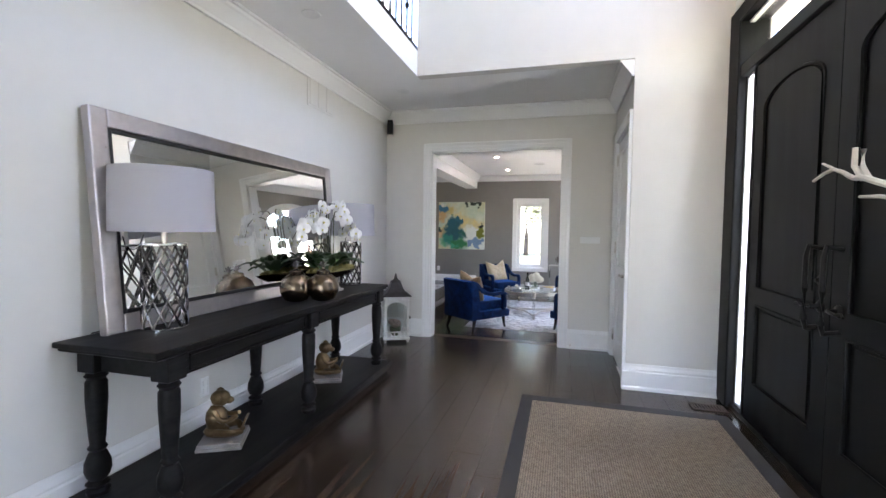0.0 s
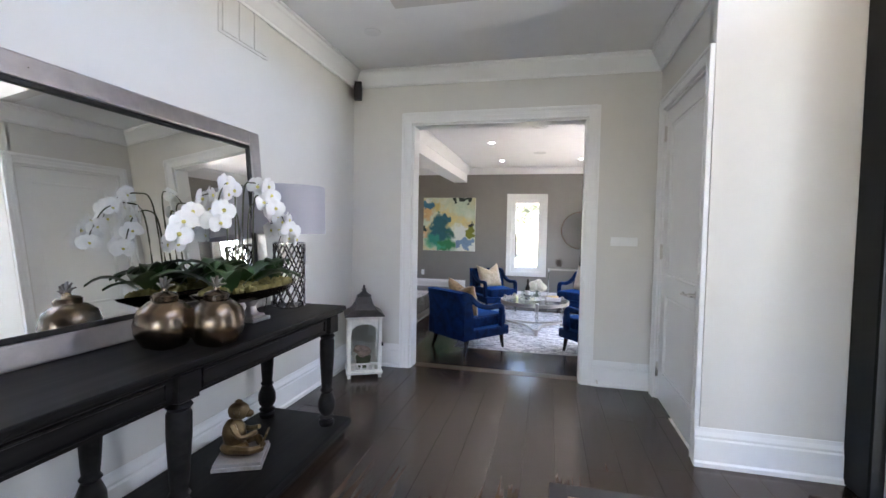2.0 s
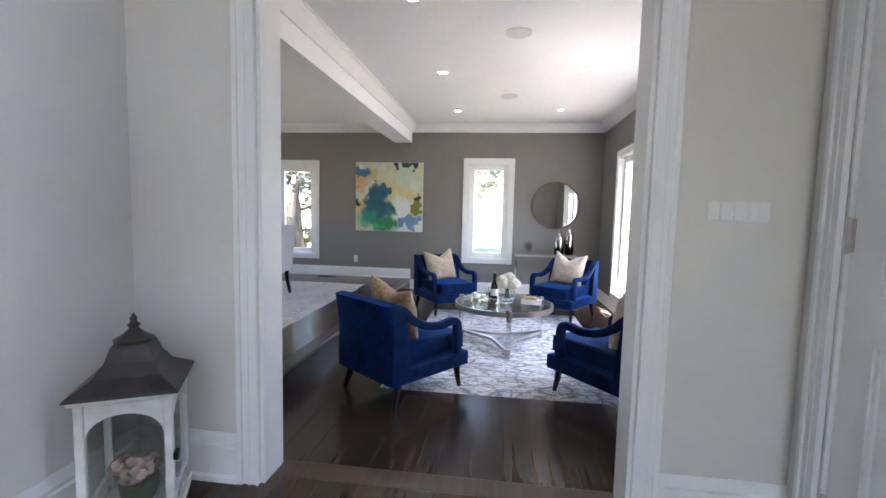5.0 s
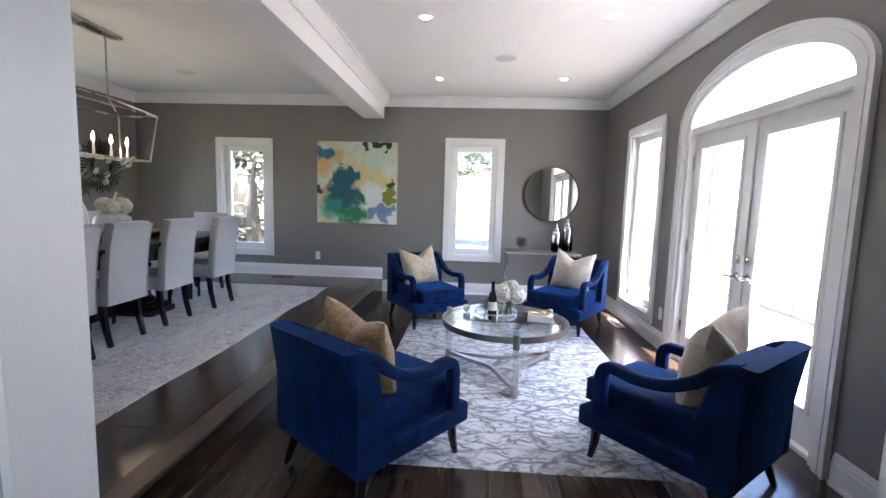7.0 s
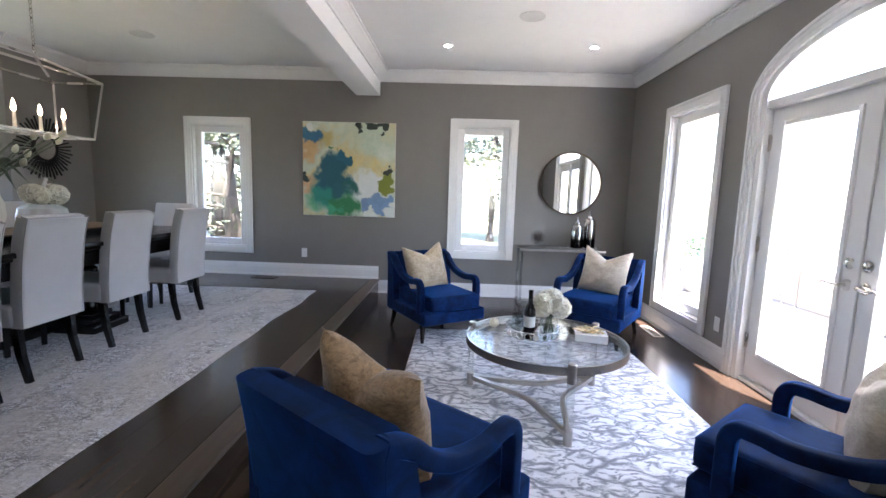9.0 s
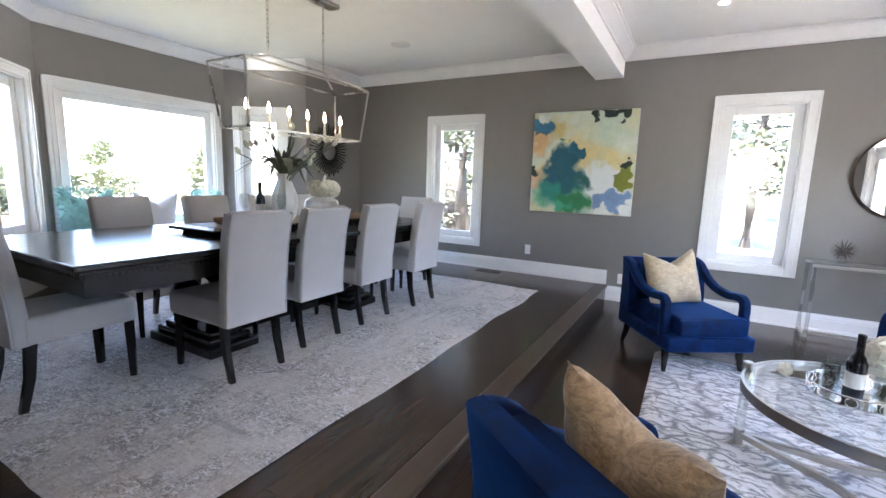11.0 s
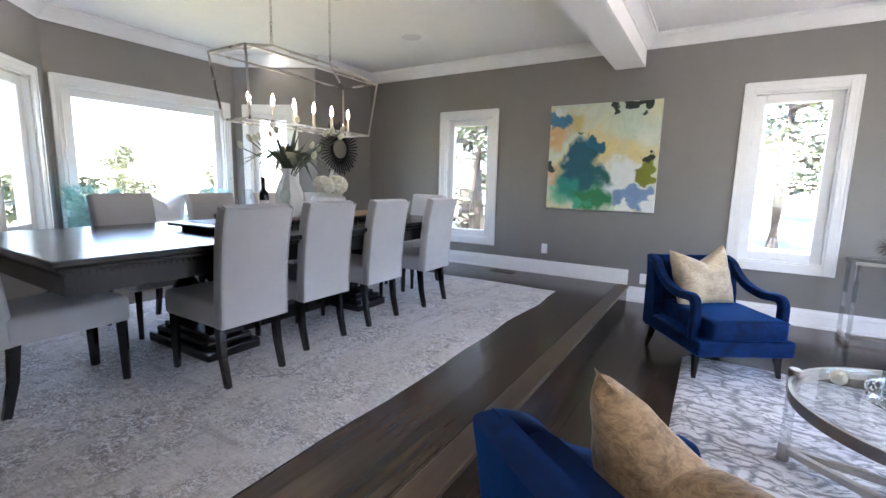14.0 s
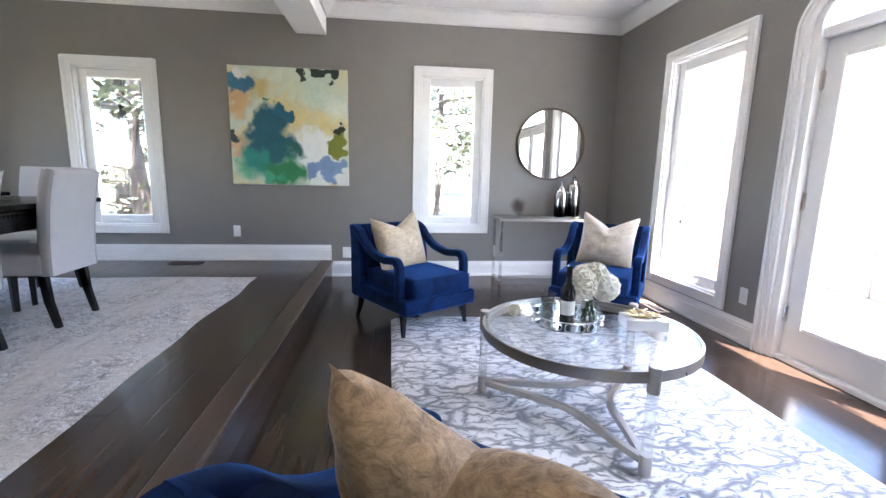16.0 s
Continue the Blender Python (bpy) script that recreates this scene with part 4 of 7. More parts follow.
def armchair():
    """Blue velvet chair with swooped open arms; it faces local y."""
    c = thing("armchair", pose(0, 0, 0), "royal blue velvet armchair with swooping open arms", "armchair", "armchairs round the coffee table")
    part("seat_rail", box(mesh(), -0.315, 0.315, -0.30, 0.365, 0.19, 0.305, 0.02, 3), BLUE_VELVET, c, smooth=True)
    bm = box(mesh(), -0.252, 0.252, -0.26, 0.38, 0.308, 0.452, 0.04, 4)
    for v in bm.verts:
        if v.co.z > 0.38:
            v.co.z += 0.022 * (1 - (v.co.x / 0.27) ** 2) * (1 - ((v.co.y - 0.04) / 0.32) ** 2)
    cush = part("seat_cushion", bm, BLUE_VELVET, c, smooth=True)
    bm = mesh()
    for z in (0.325, 0.44):
        tube(bm, [(x, y, z) for x, y in ((-0.245, -0.2), (-0.245, 0.37), (0.245, 0.37), (0.245, -0.2))], 0.005, 6)
    part("piping", bm, BLUE_VELVET, cush, smooth=True)
    bm = mesh()
    path = smooth_line([(-0.29, 0.19), (-0.30, 0.42), (-0.32, 0.62), (-0.342, 0.785)], 5)
    sweep(bm, path, rounded(0.63, 0.075, 0.03))
    part("backrest", bm, BLUE_VELVET, c, smooth=True)
    bm = mesh()
    sweep(bm, smooth_line([(-0.19, 0.44), (-0.22, 0.56), (-0.262, 0.735)], 4), rounded(0.53, 0.10, 0.045))
    part("back_cushion", bm, BLUE_VELVET, c, smooth=True)
    for s in (-1, 1):
        bm = mesh()
        arm = smooth_line([(-0.33, 0.765), (-0.25, 0.735), (-0.17, 0.655), (-0.06, 0.59), (0.08, 0.563), (0.17, 0.573), (0.228, 0.57), (0.255, 0.53), (0.259, 0.45), (0.259, 0.28)], 5)
        sweep(bm, arm, rounded(0.056, 0.058, 0.012))
        for v in bm.verts:
            v.co.x += s * 0.289
        part("armrest", bm, BLUE_VELVET, c, smooth=True)
        bm = mesh()
        prism(bm, [(-0.335, 0.20), (-0.19, 0.20), (-0.205, 0.5), (-0.235, 0.69), (-0.335, 0.762)], -0.028, 0.028, pose(s * 0.2885, 0, 0, 0, 0, 90))
        part("wing", bm, BLUE_VELVET, c)
    for x in (-1, 1):
        for y in (-1, 1):
            bm = mesh()
            tube(bm, [(x * 0.27, 0.275 if y > 0 else -0.255, 0.2), (x * 0.275, 0.285 if y > 0 else -0.275, 0.1), (x * 0.285, 0.30 if y > 0 else -0.305, 0.0)], 0.028, 8, 0.5)
            part("leg", bm, ESPRESSO, c, "tapered black wooden leg", True)
    for o in c.children_recursive:
        for v in o.data.vertices:
            v.co.z *= 0.915
            v.co.y *= 1.05
    return c


def pillow(name, m, size, mat, label, plump=0.115, pull=0.06, chop=0.55, wide=1.0, droop=0.0):
    """A square cushion with drawn-out corners; it stands on its edge in local x, z."""
    n = 26
    bm, front, back = mesh(), {}, {}
    for i in range(n + 1):
        for j in range(n + 1):
            u, v = 2 * i / n - 1, 2 * j / n - 1
            edge = (1 - u ** 2) * (1 - v ** 2)
            d = plump * (edge ** 0.4) * (1 + 0.12 * noise.noise(Vector((u * 2, v * 2, size * 9))))
            sx = 1 - pull * 1.3 * (1 - v * v)
            sz = 1 - (chop * (1 - abs(u)) ** 1.1 if v > 0 else pull * 1.3 * (1 - u * u))
            x, z = u * size / 2 * sx * wide, v * size / 2 * sz * (1 - droop * max(0.0, u) * (v > 0))
            wr = 0.008 * noise.noise(Vector((u * 3 + v, v * 3, 7))) + 0.003 * noise.noise(Vector((u * 9, v * 5 + u * 3, 2)))
            front[i, j] = bm.verts.new((x, d + wr, z))
            back[i, j] = front[i, j] if edge < 1e-6 else bm.verts.new((x, -d + wr, z))
    for i in range(n):
        for j in range(n):
            bm.faces.new((front[i, j], front[i + 1, j], front[i + 1, j + 1], front[i, j + 1]))
            bm.faces.new((back[i, j + 1], back[i + 1, j + 1], back[i + 1, j], back[i, j]))
    ob = part(name, bm, mat, smooth=True)
    ob.matrix_world = m
    return tagged(ob, label, "pillow", "pillows on the armchairs")


CHAIRS = [(-0.996, 6.317, -37.4), (0.545, 6.37, 39), (-1.01, 8.97, -147), (0.52, 9.0, 145)]
first = armchair()
for k, (x, y, r) in enumerate(CHAIRS):
    if k:
        copy_thing(first, pose(x, y, 0, 0, 0, r))
first.matrix_world = pose(CHAIRS[0][0], CHAIRS[0][1], 0, 0, 0, CHAIRS[0][2])


def on_chair(k, x, y, z, rx, ry, rz):
    cx, cy, r = CHAIRS[k]
    return pose(cx, cy, 0, 0, 0, r) @ pose(x, y, z, rx, ry, rz)


pillow("pillow", on_chair(0, -0.012, -0.085, 0.60, 14, 3, 2), 0.47, GOLD_VELVET, "gold brown velvet pillow with a chopped top", 0.105, 0.05, 0.5, 0.9, 0.2)
pillow("pillow", on_chair(1, 0.06, -0.09, 0.615, 14, -4, 6), 0.47, CHAMPAGNE, "champagne velvet pillow with a chopped top")
pillow("pillow", on_chair(2, 0.04, -0.10, 0.60, 16, 5, 6), 0.43, crushed("satin_gold", (0.40, 0.29, 0.16), (0.68, 0.56, 0.40)), "satin gold pillow with a chopped top")
pillow("pillow", on_chair(3, -0.02, -0.10, 0.61, 16, -4, 2), 0.44, CHAMPAGNE, "champagne velvet pillow with a chopped top")

# coffee table
CT = (-0.25, 7.575)
CHAMP_METAL = plain("champagne_metal", (0.50, 0.47, 0.43), 0.3, 1.0, vary=0.1, size=12, bump=0.06)
ct = thing("coffee_table", pose(CT[0], CT[1], 0.012, 0, 0, 0), "round glass coffee table with brushed metal rim and acrylic legs", "coffee table")
R = 0.485
part("rim", lathe(mesh(), [(R - 0.03, 0.372), (R, 0.372), (R, 0.417), (R - 0.012, 0.417), (R - 0.012, 0.402), (R - 0.03, 0.402), (R - 0.03, 0.372)], 64), CHAMP_METAL, ct)
part("glass_top", lathe(mesh(), [(0.0001, 0.403), (R - 0.014, 0.403), (R - 0.014, 0.415), (0.0001, 0.415)], 64), CLEAR, ct, "clear glass top", True)
LEGS = [(R * math.cos(radians(a)), R * math.sin(radians(a))) for a in (-84.7, 155.3, 35.3)]
for x, y in LEGS:
    part("leg", lathe(mesh(), [(0.021, 0.07), (0.021, 0.335)], 14, pose(x, y, 0)), ACRYLIC, ct, "clear acrylic leg", True)
    part("leg_cap", lathe(mesh(), [(0.024, 0.335), (0.024, 0.434), (0.02, 0.438)], 14, pose(x, y, 0)), CHAMP_METAL, ct, smooth=True)
    part("foot", lathe(mesh(), [(0.024, 0.0), (0.024, 0.085)], 14, pose(x, y, 0)), CHAMP_METAL, ct, smooth=True)
for k in range(3):
    (x0, y0), (x1, y1) = LEGS[k], LEGS[(k + 1) % 3]
    pts = []
    for i in range(17):
        t = i / 16
        w = 1 - 0.45 * math.sin(math.pi * t)
        pts.append(((x0 + (x1 - x0) * t) * w * (1 if 0 < t < 1 else 1), (y0 + (y1 - y0) * t) * w, 0.055))
    part("stretcher", tube(mesh(), pts, 0.02, 4, flat=1.0), CHAMP_METAL, ct)
TT = 0.012 + 0.4155


def goblet(bm, h=0.12, r=0.035):
    return lathe(bm, [(r * 0.8, 0), (r, 0.004), (r * 1.0, h), (r * 0.94, h), (r * 0.92, 0.012), (0.0005, 0.01)], 20)


tx, ty = CT[0] - 0.07, CT[1] + 0.07
tr = thing("tray", pose(tx, ty, TT), "round mirrored tray with a looped silver wire rim", "tray")
part("tray_base", lathe(mesh(), [(0.0001, 0.001), (0.165, 0.001), (0.165, 0.006), (0.0001, 0.006)], 40), MIRROR, tr)
part("tray_rim", tube(mesh(), [(0.168 * math.cos(2 * math.pi * k / 40), 0.168 * math.sin(2 * math.pi * k / 40), 0.045) for k in range(40)], 0.004, 6, closed=True), CHROME, tr)
for k in range(20):
    a = 2 * math.pi * k / 20
    bm = tube(mesh(), [(0.166 * math.cos(a) + 0.02 * math.cos(b) * -math.sin(a), 0.166 * math.sin(a) + 0.02 * math.cos(b) * math.cos(a), 0.024 + 0.02 * math.sin(b)) for b in [math.pi / 6 * i for i in range(12)]], 0.003, 5, closed=True)
    part("wire_loop", bm, CHROME, tr)
for dx, dy in ((-0.09, 0.02), (-0.06, 0.09)):
    g = part("drinking_glass", goblet(mesh()), CLEAR, smooth=True)
    g.matrix_world = pose(tx + dx, ty + dy, TT + 0.0065)
    tagged(g, "clear tumbler glass standing on the tray", "glass", "glasses on the tray")
wb = thing("wine_bottle", pose(tx - 0.03, ty - 0.07, TT + 0.0065), "dark wine bottle with a white label", "bottle")
DARK_GLASS = plain("dark_bottle", (0.006, 0.006, 0.008), 0.08, vary=0.1, bump=0)
part("bottle_body", lathe(mesh(), [(0.03, 0), (0.034, 0.005), (0.034, 0.16), (0.028, 0.185), (0.014, 0.205), (0.0135, 0.27), (0.015, 0.272), (0.015, 0.285), (0.0005, 0.286)], 24), DARK_GLASS, wb, smooth=True)
part("label", lathe(mesh(), [(0.0345, 0.06), (0.0345, 0.125), (0.0346, 0.125)][:2], 24), plain("paper", (0.72, 0.71, 0.68), 0.7, vary=0.05), wb, "plain white paper label")

PETAL = plain("cream_petal", (0.80, 0.77, 0.66), 0.6, vary=0.06, size=20, bump=0.1, sheen=0.3)
LEAF_GREEN = plain("leaf_green", (0.022, 0.055, 0.016), 0.35, vary=0.4, size=8, bump=0.1)


def petal_ball(bm, c, r, n, rnd):
    """A ball of overlapping curled petals."""
    for k in range(n):
        z = 1 - 2 * (k + 0.5) / n
        a = k * 2.39996 + rnd.random() * 0.4
        d = Vector((math.sqrt(1 - z * z) * math.cos(a), math.sqrt(1 - z * z) * math.sin(a), z))
        u = d.orthogonal().normalized()
        w = d.cross(u)
        s, rr = r * rnd.uniform(0.45, 0.7), r * rnd.uniform(0.8, 1.0)
        ring = [bm.verts.new(Vector(c) + d * (rr - 0.35 * s * (math.cos(b * 2) * 0.2 + 0.3)) + s * (math.cos(b) * u + math.sin(b) * w)) for b in [math.pi / 3 * i for i in range(6)]]
        mid = bm.verts.new(Vector(c) + d * (rr - 0.25 * s))
        for i in range(6):
            bm.faces.new((mid, ring[i], ring[(i + 1) % 6]))
    return bm


rnd = random.Random(5)
fv = thing("flower_vase", pose(tx + 0.1, ty - 0.02, TT + 0.0065), "clear glass vase of cream hydrangea blooms", "flowers")
part("vase", lathe(mesh(), [(0.05, 0), (0.056, 0.004), (0.056, 0.13), (0.052, 0.13), (0.05, 0.012), (0.0005, 0.01)], 28), CLEAR, fv, "clear glass cylinder", True)
bm = mesh()
for k in range(7):
    a = k * 0.9
    tube(bm, [(0.03 * math.cos(a), 0.03 * math.sin(a), 0.015), (0.02 * math.cos(a + 2), 0.02 * math.sin(a + 2), 0.15)], 0.004, 5)
part("stems", bm, LEAF_GREEN, fv)
for cx, cy, cz, r in ((-0.05, -0.03, 0.19, 0.07), (0.055, -0.035, 0.18, 0.065), (0.0, 0.055, 0.2, 0.07), (0.02, 0.0, 0.235, 0.055), (0.09, 0.03, 0.165, 0.05)):
    part("bloom", petal_ball(mesh(), (cx, cy, cz), r, 46, rnd), PETAL, fv)
lone = part("cut_rose", petal_ball(mesh(), (0, 0, 0.03), 0.03, 30, rnd), PETAL)
lone.matrix_world = pose(CT[0] - 0.30, CT[1] + 0.17, TT)
tagged(lone, "single cream bloom lying on the glass", "flower")
bx = thing("decorative_box", pose(CT[0] + 0.27, CT[1] - 0.02, TT, 0, 0, -12), "white lacquer box topped with gold coral branches", "box")
part("box_body", box(mesh(), -0.095, 0.095, -0.065, 0.065, 0.001, 0.05, 0.005, 2), plain("white_lacquer", (0.8, 0.8, 0.8), 0.15, vary=0.02, coat=0.5), bx)
bm = mesh()
for k in range(26):
    a = rnd.uniform(0, 6.28)
    p = Vector((rnd.uniform(-0.05, 0.05), rnd.uniform(-0.03, 0.03), 0.05))
    pts = [p]
    for i in range(3):
        p = p + Vector((0.024 * math.cos(a), 0.018 * math.sin(a), 0.012 - 0.006 * i))
        a += rnd.uniform(-0.9, 0.9)
        pts.append(p)
    tube(bm, pts, 0.0055, 5, 0.6)
part("gold_coral", bm, plain("gold_coral", (0.75, 0.6, 0.33), 0.3, 0.9, vary=0.15), bx, "gold branching coral")

# narrow glass console with decor, round mirror, painting
cs = thing("glass_console", pose(0.42, 10.14, 0), "slim glass console table with brushed metal frame", "console table")
for x in (-0.47, 0.47):
    for y in (-0.13, 0.17):
        part("leg", box(mesh(), x - 0.014, x + 0.014, y - 0.014, y + 0.014, 0, 0.68, 0.002, 1), ACRYLIC, cs, "clear acrylic leg")
    part("floor_bar", box(mesh(), x - 0.014, x + 0.014, -0.12, 0.16, 0.035, 0.06), CHAMP_METAL, cs)
for y in (-0.13, 0.17):
    part("top_rail", box(mesh(), -0.49, 0.49, y - 0.014, y + 0.014, 0.66, 0.685, 0.003, 1), CHAMP_METAL, cs)
part("floor_bar", box(mesh(), -0.47, 0.47, 0.005, 0.03, 0.036, 0.058), CHAMP_METAL, cs)
part("glass_top", box(mesh(), -0.49, 0.49, -0.145, 0.185, 0.686, 0.696, 0.002, 1), CLEAR, cs)


def ombre():
    m, t, p = shader("ombre_chrome")
    c = t.nodes.new("ShaderNodeTexCoord")
    s = t.nodes.new("ShaderNodeSeparateXYZ")
    link(t, c.outputs["Object"], s.inputs[0])
    link(t, ramp(t, s.outputs["Z"], [(0.1, (0.015, 0.015, 0.017)), (0.24, (0.62, 0.6, 0.57))]), p.inputs["Base Color"])
    p.inputs["Metallic"].default_value, p.inputs["Roughness"].default_value = 1, 0.07
    return m


OMBRE = ombre()
for x, h, y in ((0.60, 0.29, 10.13), (0.76, 0.36, 10.2)):
    jv = thing("lidded_jar", pose(x, y, 0.697), "tall silver to black mirrored jar with a lid", "jar", "jars on the console")
    part("jar_body", lathe(mesh(), [(0.055, 0), (0.07, 0.01), (0.073, h * 0.8), (0.06, h * 0.92), (0.034, h * 0.96), (0.034, h)], 26), OMBRE, jv, smooth=True)
    part("lid", lathe(mesh(), [(0.034, h), (0.036, h + 0.012), (0.012, h + 0.025), (0.008, h + 0.045), (0.016, h + 0.06), (0.0005, h + 0.085)], 20), CHROME, jv, smooth=True)
ur = thing("spiky_ornament", pose(0.14, 10.13, 0.697), "dark spiky sea urchin ornament on a clear block", "ornament")
part("block", box(mesh(), -0.025, 0.025, -0.025, 0.025, 0, 0.05, 0.003, 1), CLEAR, ur)
bm = lathe(mesh(), [(0.0005, -0.03), (0.022, -0.02), (0.03, 0), (0.022, 0.02), (0.0005, 0.03)], 12, pose(0, 0, 0.11))
for k in range(90):
    z = 1 - 2 * (k + 0.5) / 90
    a = k * 2.39996
    d = Vector((math.sqrt(1 - z * z) * math.cos(a), math.sqrt(1 - z * z) * math.sin(a), z))
    tube(bm, [Vector((0, 0, 0.11)) + d * 0.025, Vector((0, 0, 0.11)) + d * 0.095], 0.0035, 4, 0.3)
part("spikes", bm, plain("urchin_brown", (0.06, 0.045, 0.035), 0.4, 0.4, vary=0.3), ur)

rm = thing("round_mirror", along(C, D) @ pose(C[0] - 0.553, 0.004, 1.455), "round mirror with a thin dark bronze frame", "mirror")
part("glass", lathe(mesh(), [(0.0001, 0.014), (0.362, 0.014), (0.366, 0.012), (0.366, 0.001), (0.0001, 0.001)], 72, pose(0, 0, 0, -90, 0, 0)), MIRROR, rm)
part("mirror_frame", lathe(mesh(), [(0.362, 0.0), (0.380, 0.0), (0.382, 0.03), (0.372, 0.034), (0.364, 0.026), (0.362, 0.0)], 72, pose(0, 0, 0, -90, 0, 0)), plain("frame_bronze", (0.16, 0.12, 0.09), 0.35, 0.9, vary=0.2), rm, smooth=True)


def painting_mat():
    """Flowing poured shapes of teal, green, ochre, sky and white."""
    m, t, p = shader("poured_paint")
    c = t.nodes.new("ShaderNodeTexCoord")
    n1 = t.nodes.new("ShaderNodeTexNoise")
    n1.inputs["Scale"].default_value, n1.inputs["Detail"].default_value, n1.inputs["Roughness"].default_value = 2.3, 2, 0.5
    link(t, c.outputs["Object"], n1.inputs["Vector"])
    n2 = t.nodes.new("ShaderNodeTexNoise")
    n2.inputs["Scale"].default_value, n2.inputs["Detail"].default_value = 9.0, 7
    link(t, c.outputs["Object"], n2.inputs["Vector"])
    fine = t.nodes.new("ShaderNodeVectorMath")
    fine.operation = "MULTIPLY_ADD"
    link(t, n2.outputs["Color"], fine.inputs[0])
    fine.inputs[1].default_value = (0.26, 0.26, 0.26)
    link(t, c.outputs["Object"], fine.inputs[2])
    warp = t.nodes.new("ShaderNodeVectorMath")
    warp.operation = "MULTIPLY_ADD"
    link(t, n1.outputs["Color"], warp.inputs[0])
    warp.inputs[1].default_value = (0.40, 0.40, 0.40)
    link(t, fine.outputs[0], warp.inputs[2])
    at = warp.outputs[0]

    def blob(x, z, r, soft):
        """A soft-edged pool round a place on the canvas."""
        d = t.nodes.new("ShaderNodeVectorMath")
        d.operation = "DISTANCE"
        flat = t.nodes.new("ShaderNodeVectorMath")
        flat.operation = "MULTIPLY"
        link(t, at, flat.inputs[0])
        flat.inputs[1].default_value = (1, 0, 1)
        link(t, flat.outputs[0], d.inputs[0])
        d.inputs[1].default_value = (x + 0.33, 0, z + 0.33)
        r_ = t.nodes.new("ShaderNodeMapRange")
        r_.inputs["From Min"].default_value, r_.inputs["From Max"].default_value = r - soft, r
        r_.inputs["To Min"].default_value, r_.inputs["To Max"].default_value = 1, 0
        link(t, d.outputs["Value"], r_.inputs[0])
        return r_.outputs[0]

    wash = noise_of(t, at, 2.4, 5, 0.6, 0.8)
    base = ramp(t, wash, [(0.3, (0.42, 0.52, 0.44)), (0.45, (0.55, 0.62, 0.52)), (0.6, (0.62, 0.58, 0.36)), (0.75, (0.66, 0.50, 0.22))])
    washes = [(0.286, 0.343, 0.396, 0.345, (0.5, 0.6, 0.48)), (0.057, 0.092, 0.297, 0.253, (0.66, 0.52, 0.22)), (0.343, 0.057, 0.187, 0.161, (0.68, 0.56, 0.24)),
              (-0.286, 0.366, 0.169, 0.092, (0.55, 0.45, 0.18)), (0.458, 0.229, 0.165, 0.138, (0.62, 0.66, 0.56)), (-0.503, 0.252, 0.169, 0.069, (0.62, 0.4, 0.2)),
              (-0.458, 0.378, 0.13, 0.029, (0.04, 0.17, 0.3)), (-0.435, 0.515, 0.072, 0.017, (0.7, 0.72, 0.7)), (-0.538, 0.458, 0.078, 0.023, (0.05, 0.2, 0.33)),
              (-0.48, -0.16, 0.143, 0.046, (0.66, 0.42, 0.24)), (-0.538, -0.069, 0.072, 0.017, (0.02, 0.045, 0.045)), (0.229, -0.252, 0.26, 0.057, (0.7, 0.72, 0.71)),
              (0.057, -0.183, 0.156, 0.057, (0.72, 0.74, 0.72)), (-0.458, -0.412, 0.187, 0.115, (0.16, 0.42, 0.24)), (-0.229, -0.252, 0.325, 0.16, (0.015, 0.23, 0.19)),
              (-0.229, -0.023, 0.215, 0.06, (0.008, 0.10, 0.15))]
    pools = [(-0.09, -0.13, 0.19, 0.08, (0.008, 0.10, 0.14)), (-0.034, 0.08, 0.091, 0.017, (0.012, 0.12, 0.19)), (-0.114, 0.092, 0.078, 0.017, (0.012, 0.12, 0.19)),
             (0.069, -0.165, 0.11, 0.07, (0.012, 0.11, 0.10)), (-0.092, -0.435, 0.23, 0.11, (0.02, 0.19, 0.07)), (-0.206, -0.48, 0.13, 0.057, (0.05, 0.34, 0.2)),
             (0.206, -0.423, 0.13, 0.023, (0.16, 0.24, 0.42)), (0.4, -0.412, 0.143, 0.023, (0.17, 0.27, 0.46)), (0.515, -0.538, 0.117, 0.023, (0.74, 0.76, 0.72)),
             (0.252, -0.549, 0.104, 0.023, (0.7, 0.72, 0.66)), (0.48, -0.16, 0.117, 0.023, (0.18, 0.2, 0.02)), (0.492, -0.046, 0.058, 0.011, (0.02, 0.025, 0.02)),
             (-0.194, 0.229, 0.052, 0.017, (0.1, 0.22, 0.13)), (0.114, 0.538, 0.065, 0.011, (0.02, 0.035, 0.03)), (0.137, 0.458, 0.046, 0.011, (0.03, 0.05, 0.04)),
             (0.286, 0.572, 0.078, 0.011, (0.02, 0.035, 0.03)), (0.423, 0.572, 0.078, 0.011, (0.02, 0.035, 0.03))]
    for x, z, r, s, col in washes + pools:
        base = mixed(t, blob(x, z, r, s), base, col)
    base = mixed(t, 0.14, base, ramp(t, noise_of(t, at, 7, 5, 0.6, 1.0), [(0.35, (0.2, 0.3, 0.3)), (0.65, (0.9, 0.9, 0.8))]), "OVERLAY")
    link(t, base, p.inputs["Base Color"])
    p.inputs["Roughness"].default_value = 0.5
    bumped(t, p, noise_of(t, coords(t), 500, 2), 0.15, 0.002)
    return m


art = thing("painting", pose(-2.172, 10.437, 1.54), "abstract canvas of teal, green, ochre and white pools", "painting")
part("canvas", box(mesh(), -0.572, 0.572, -0.04, 0.0, -0.57, 0.57, 0.004, 1), painting_mat(), art)
part("canvas_edge", box(mesh(), -0.5725, 0.5725, -0.034, -0.001, -0.5725, 0.5725), plain("canvas_white", (0.7, 0.69, 0.66), 0.8), art)

# ---- dining room ----
TX = -3.74


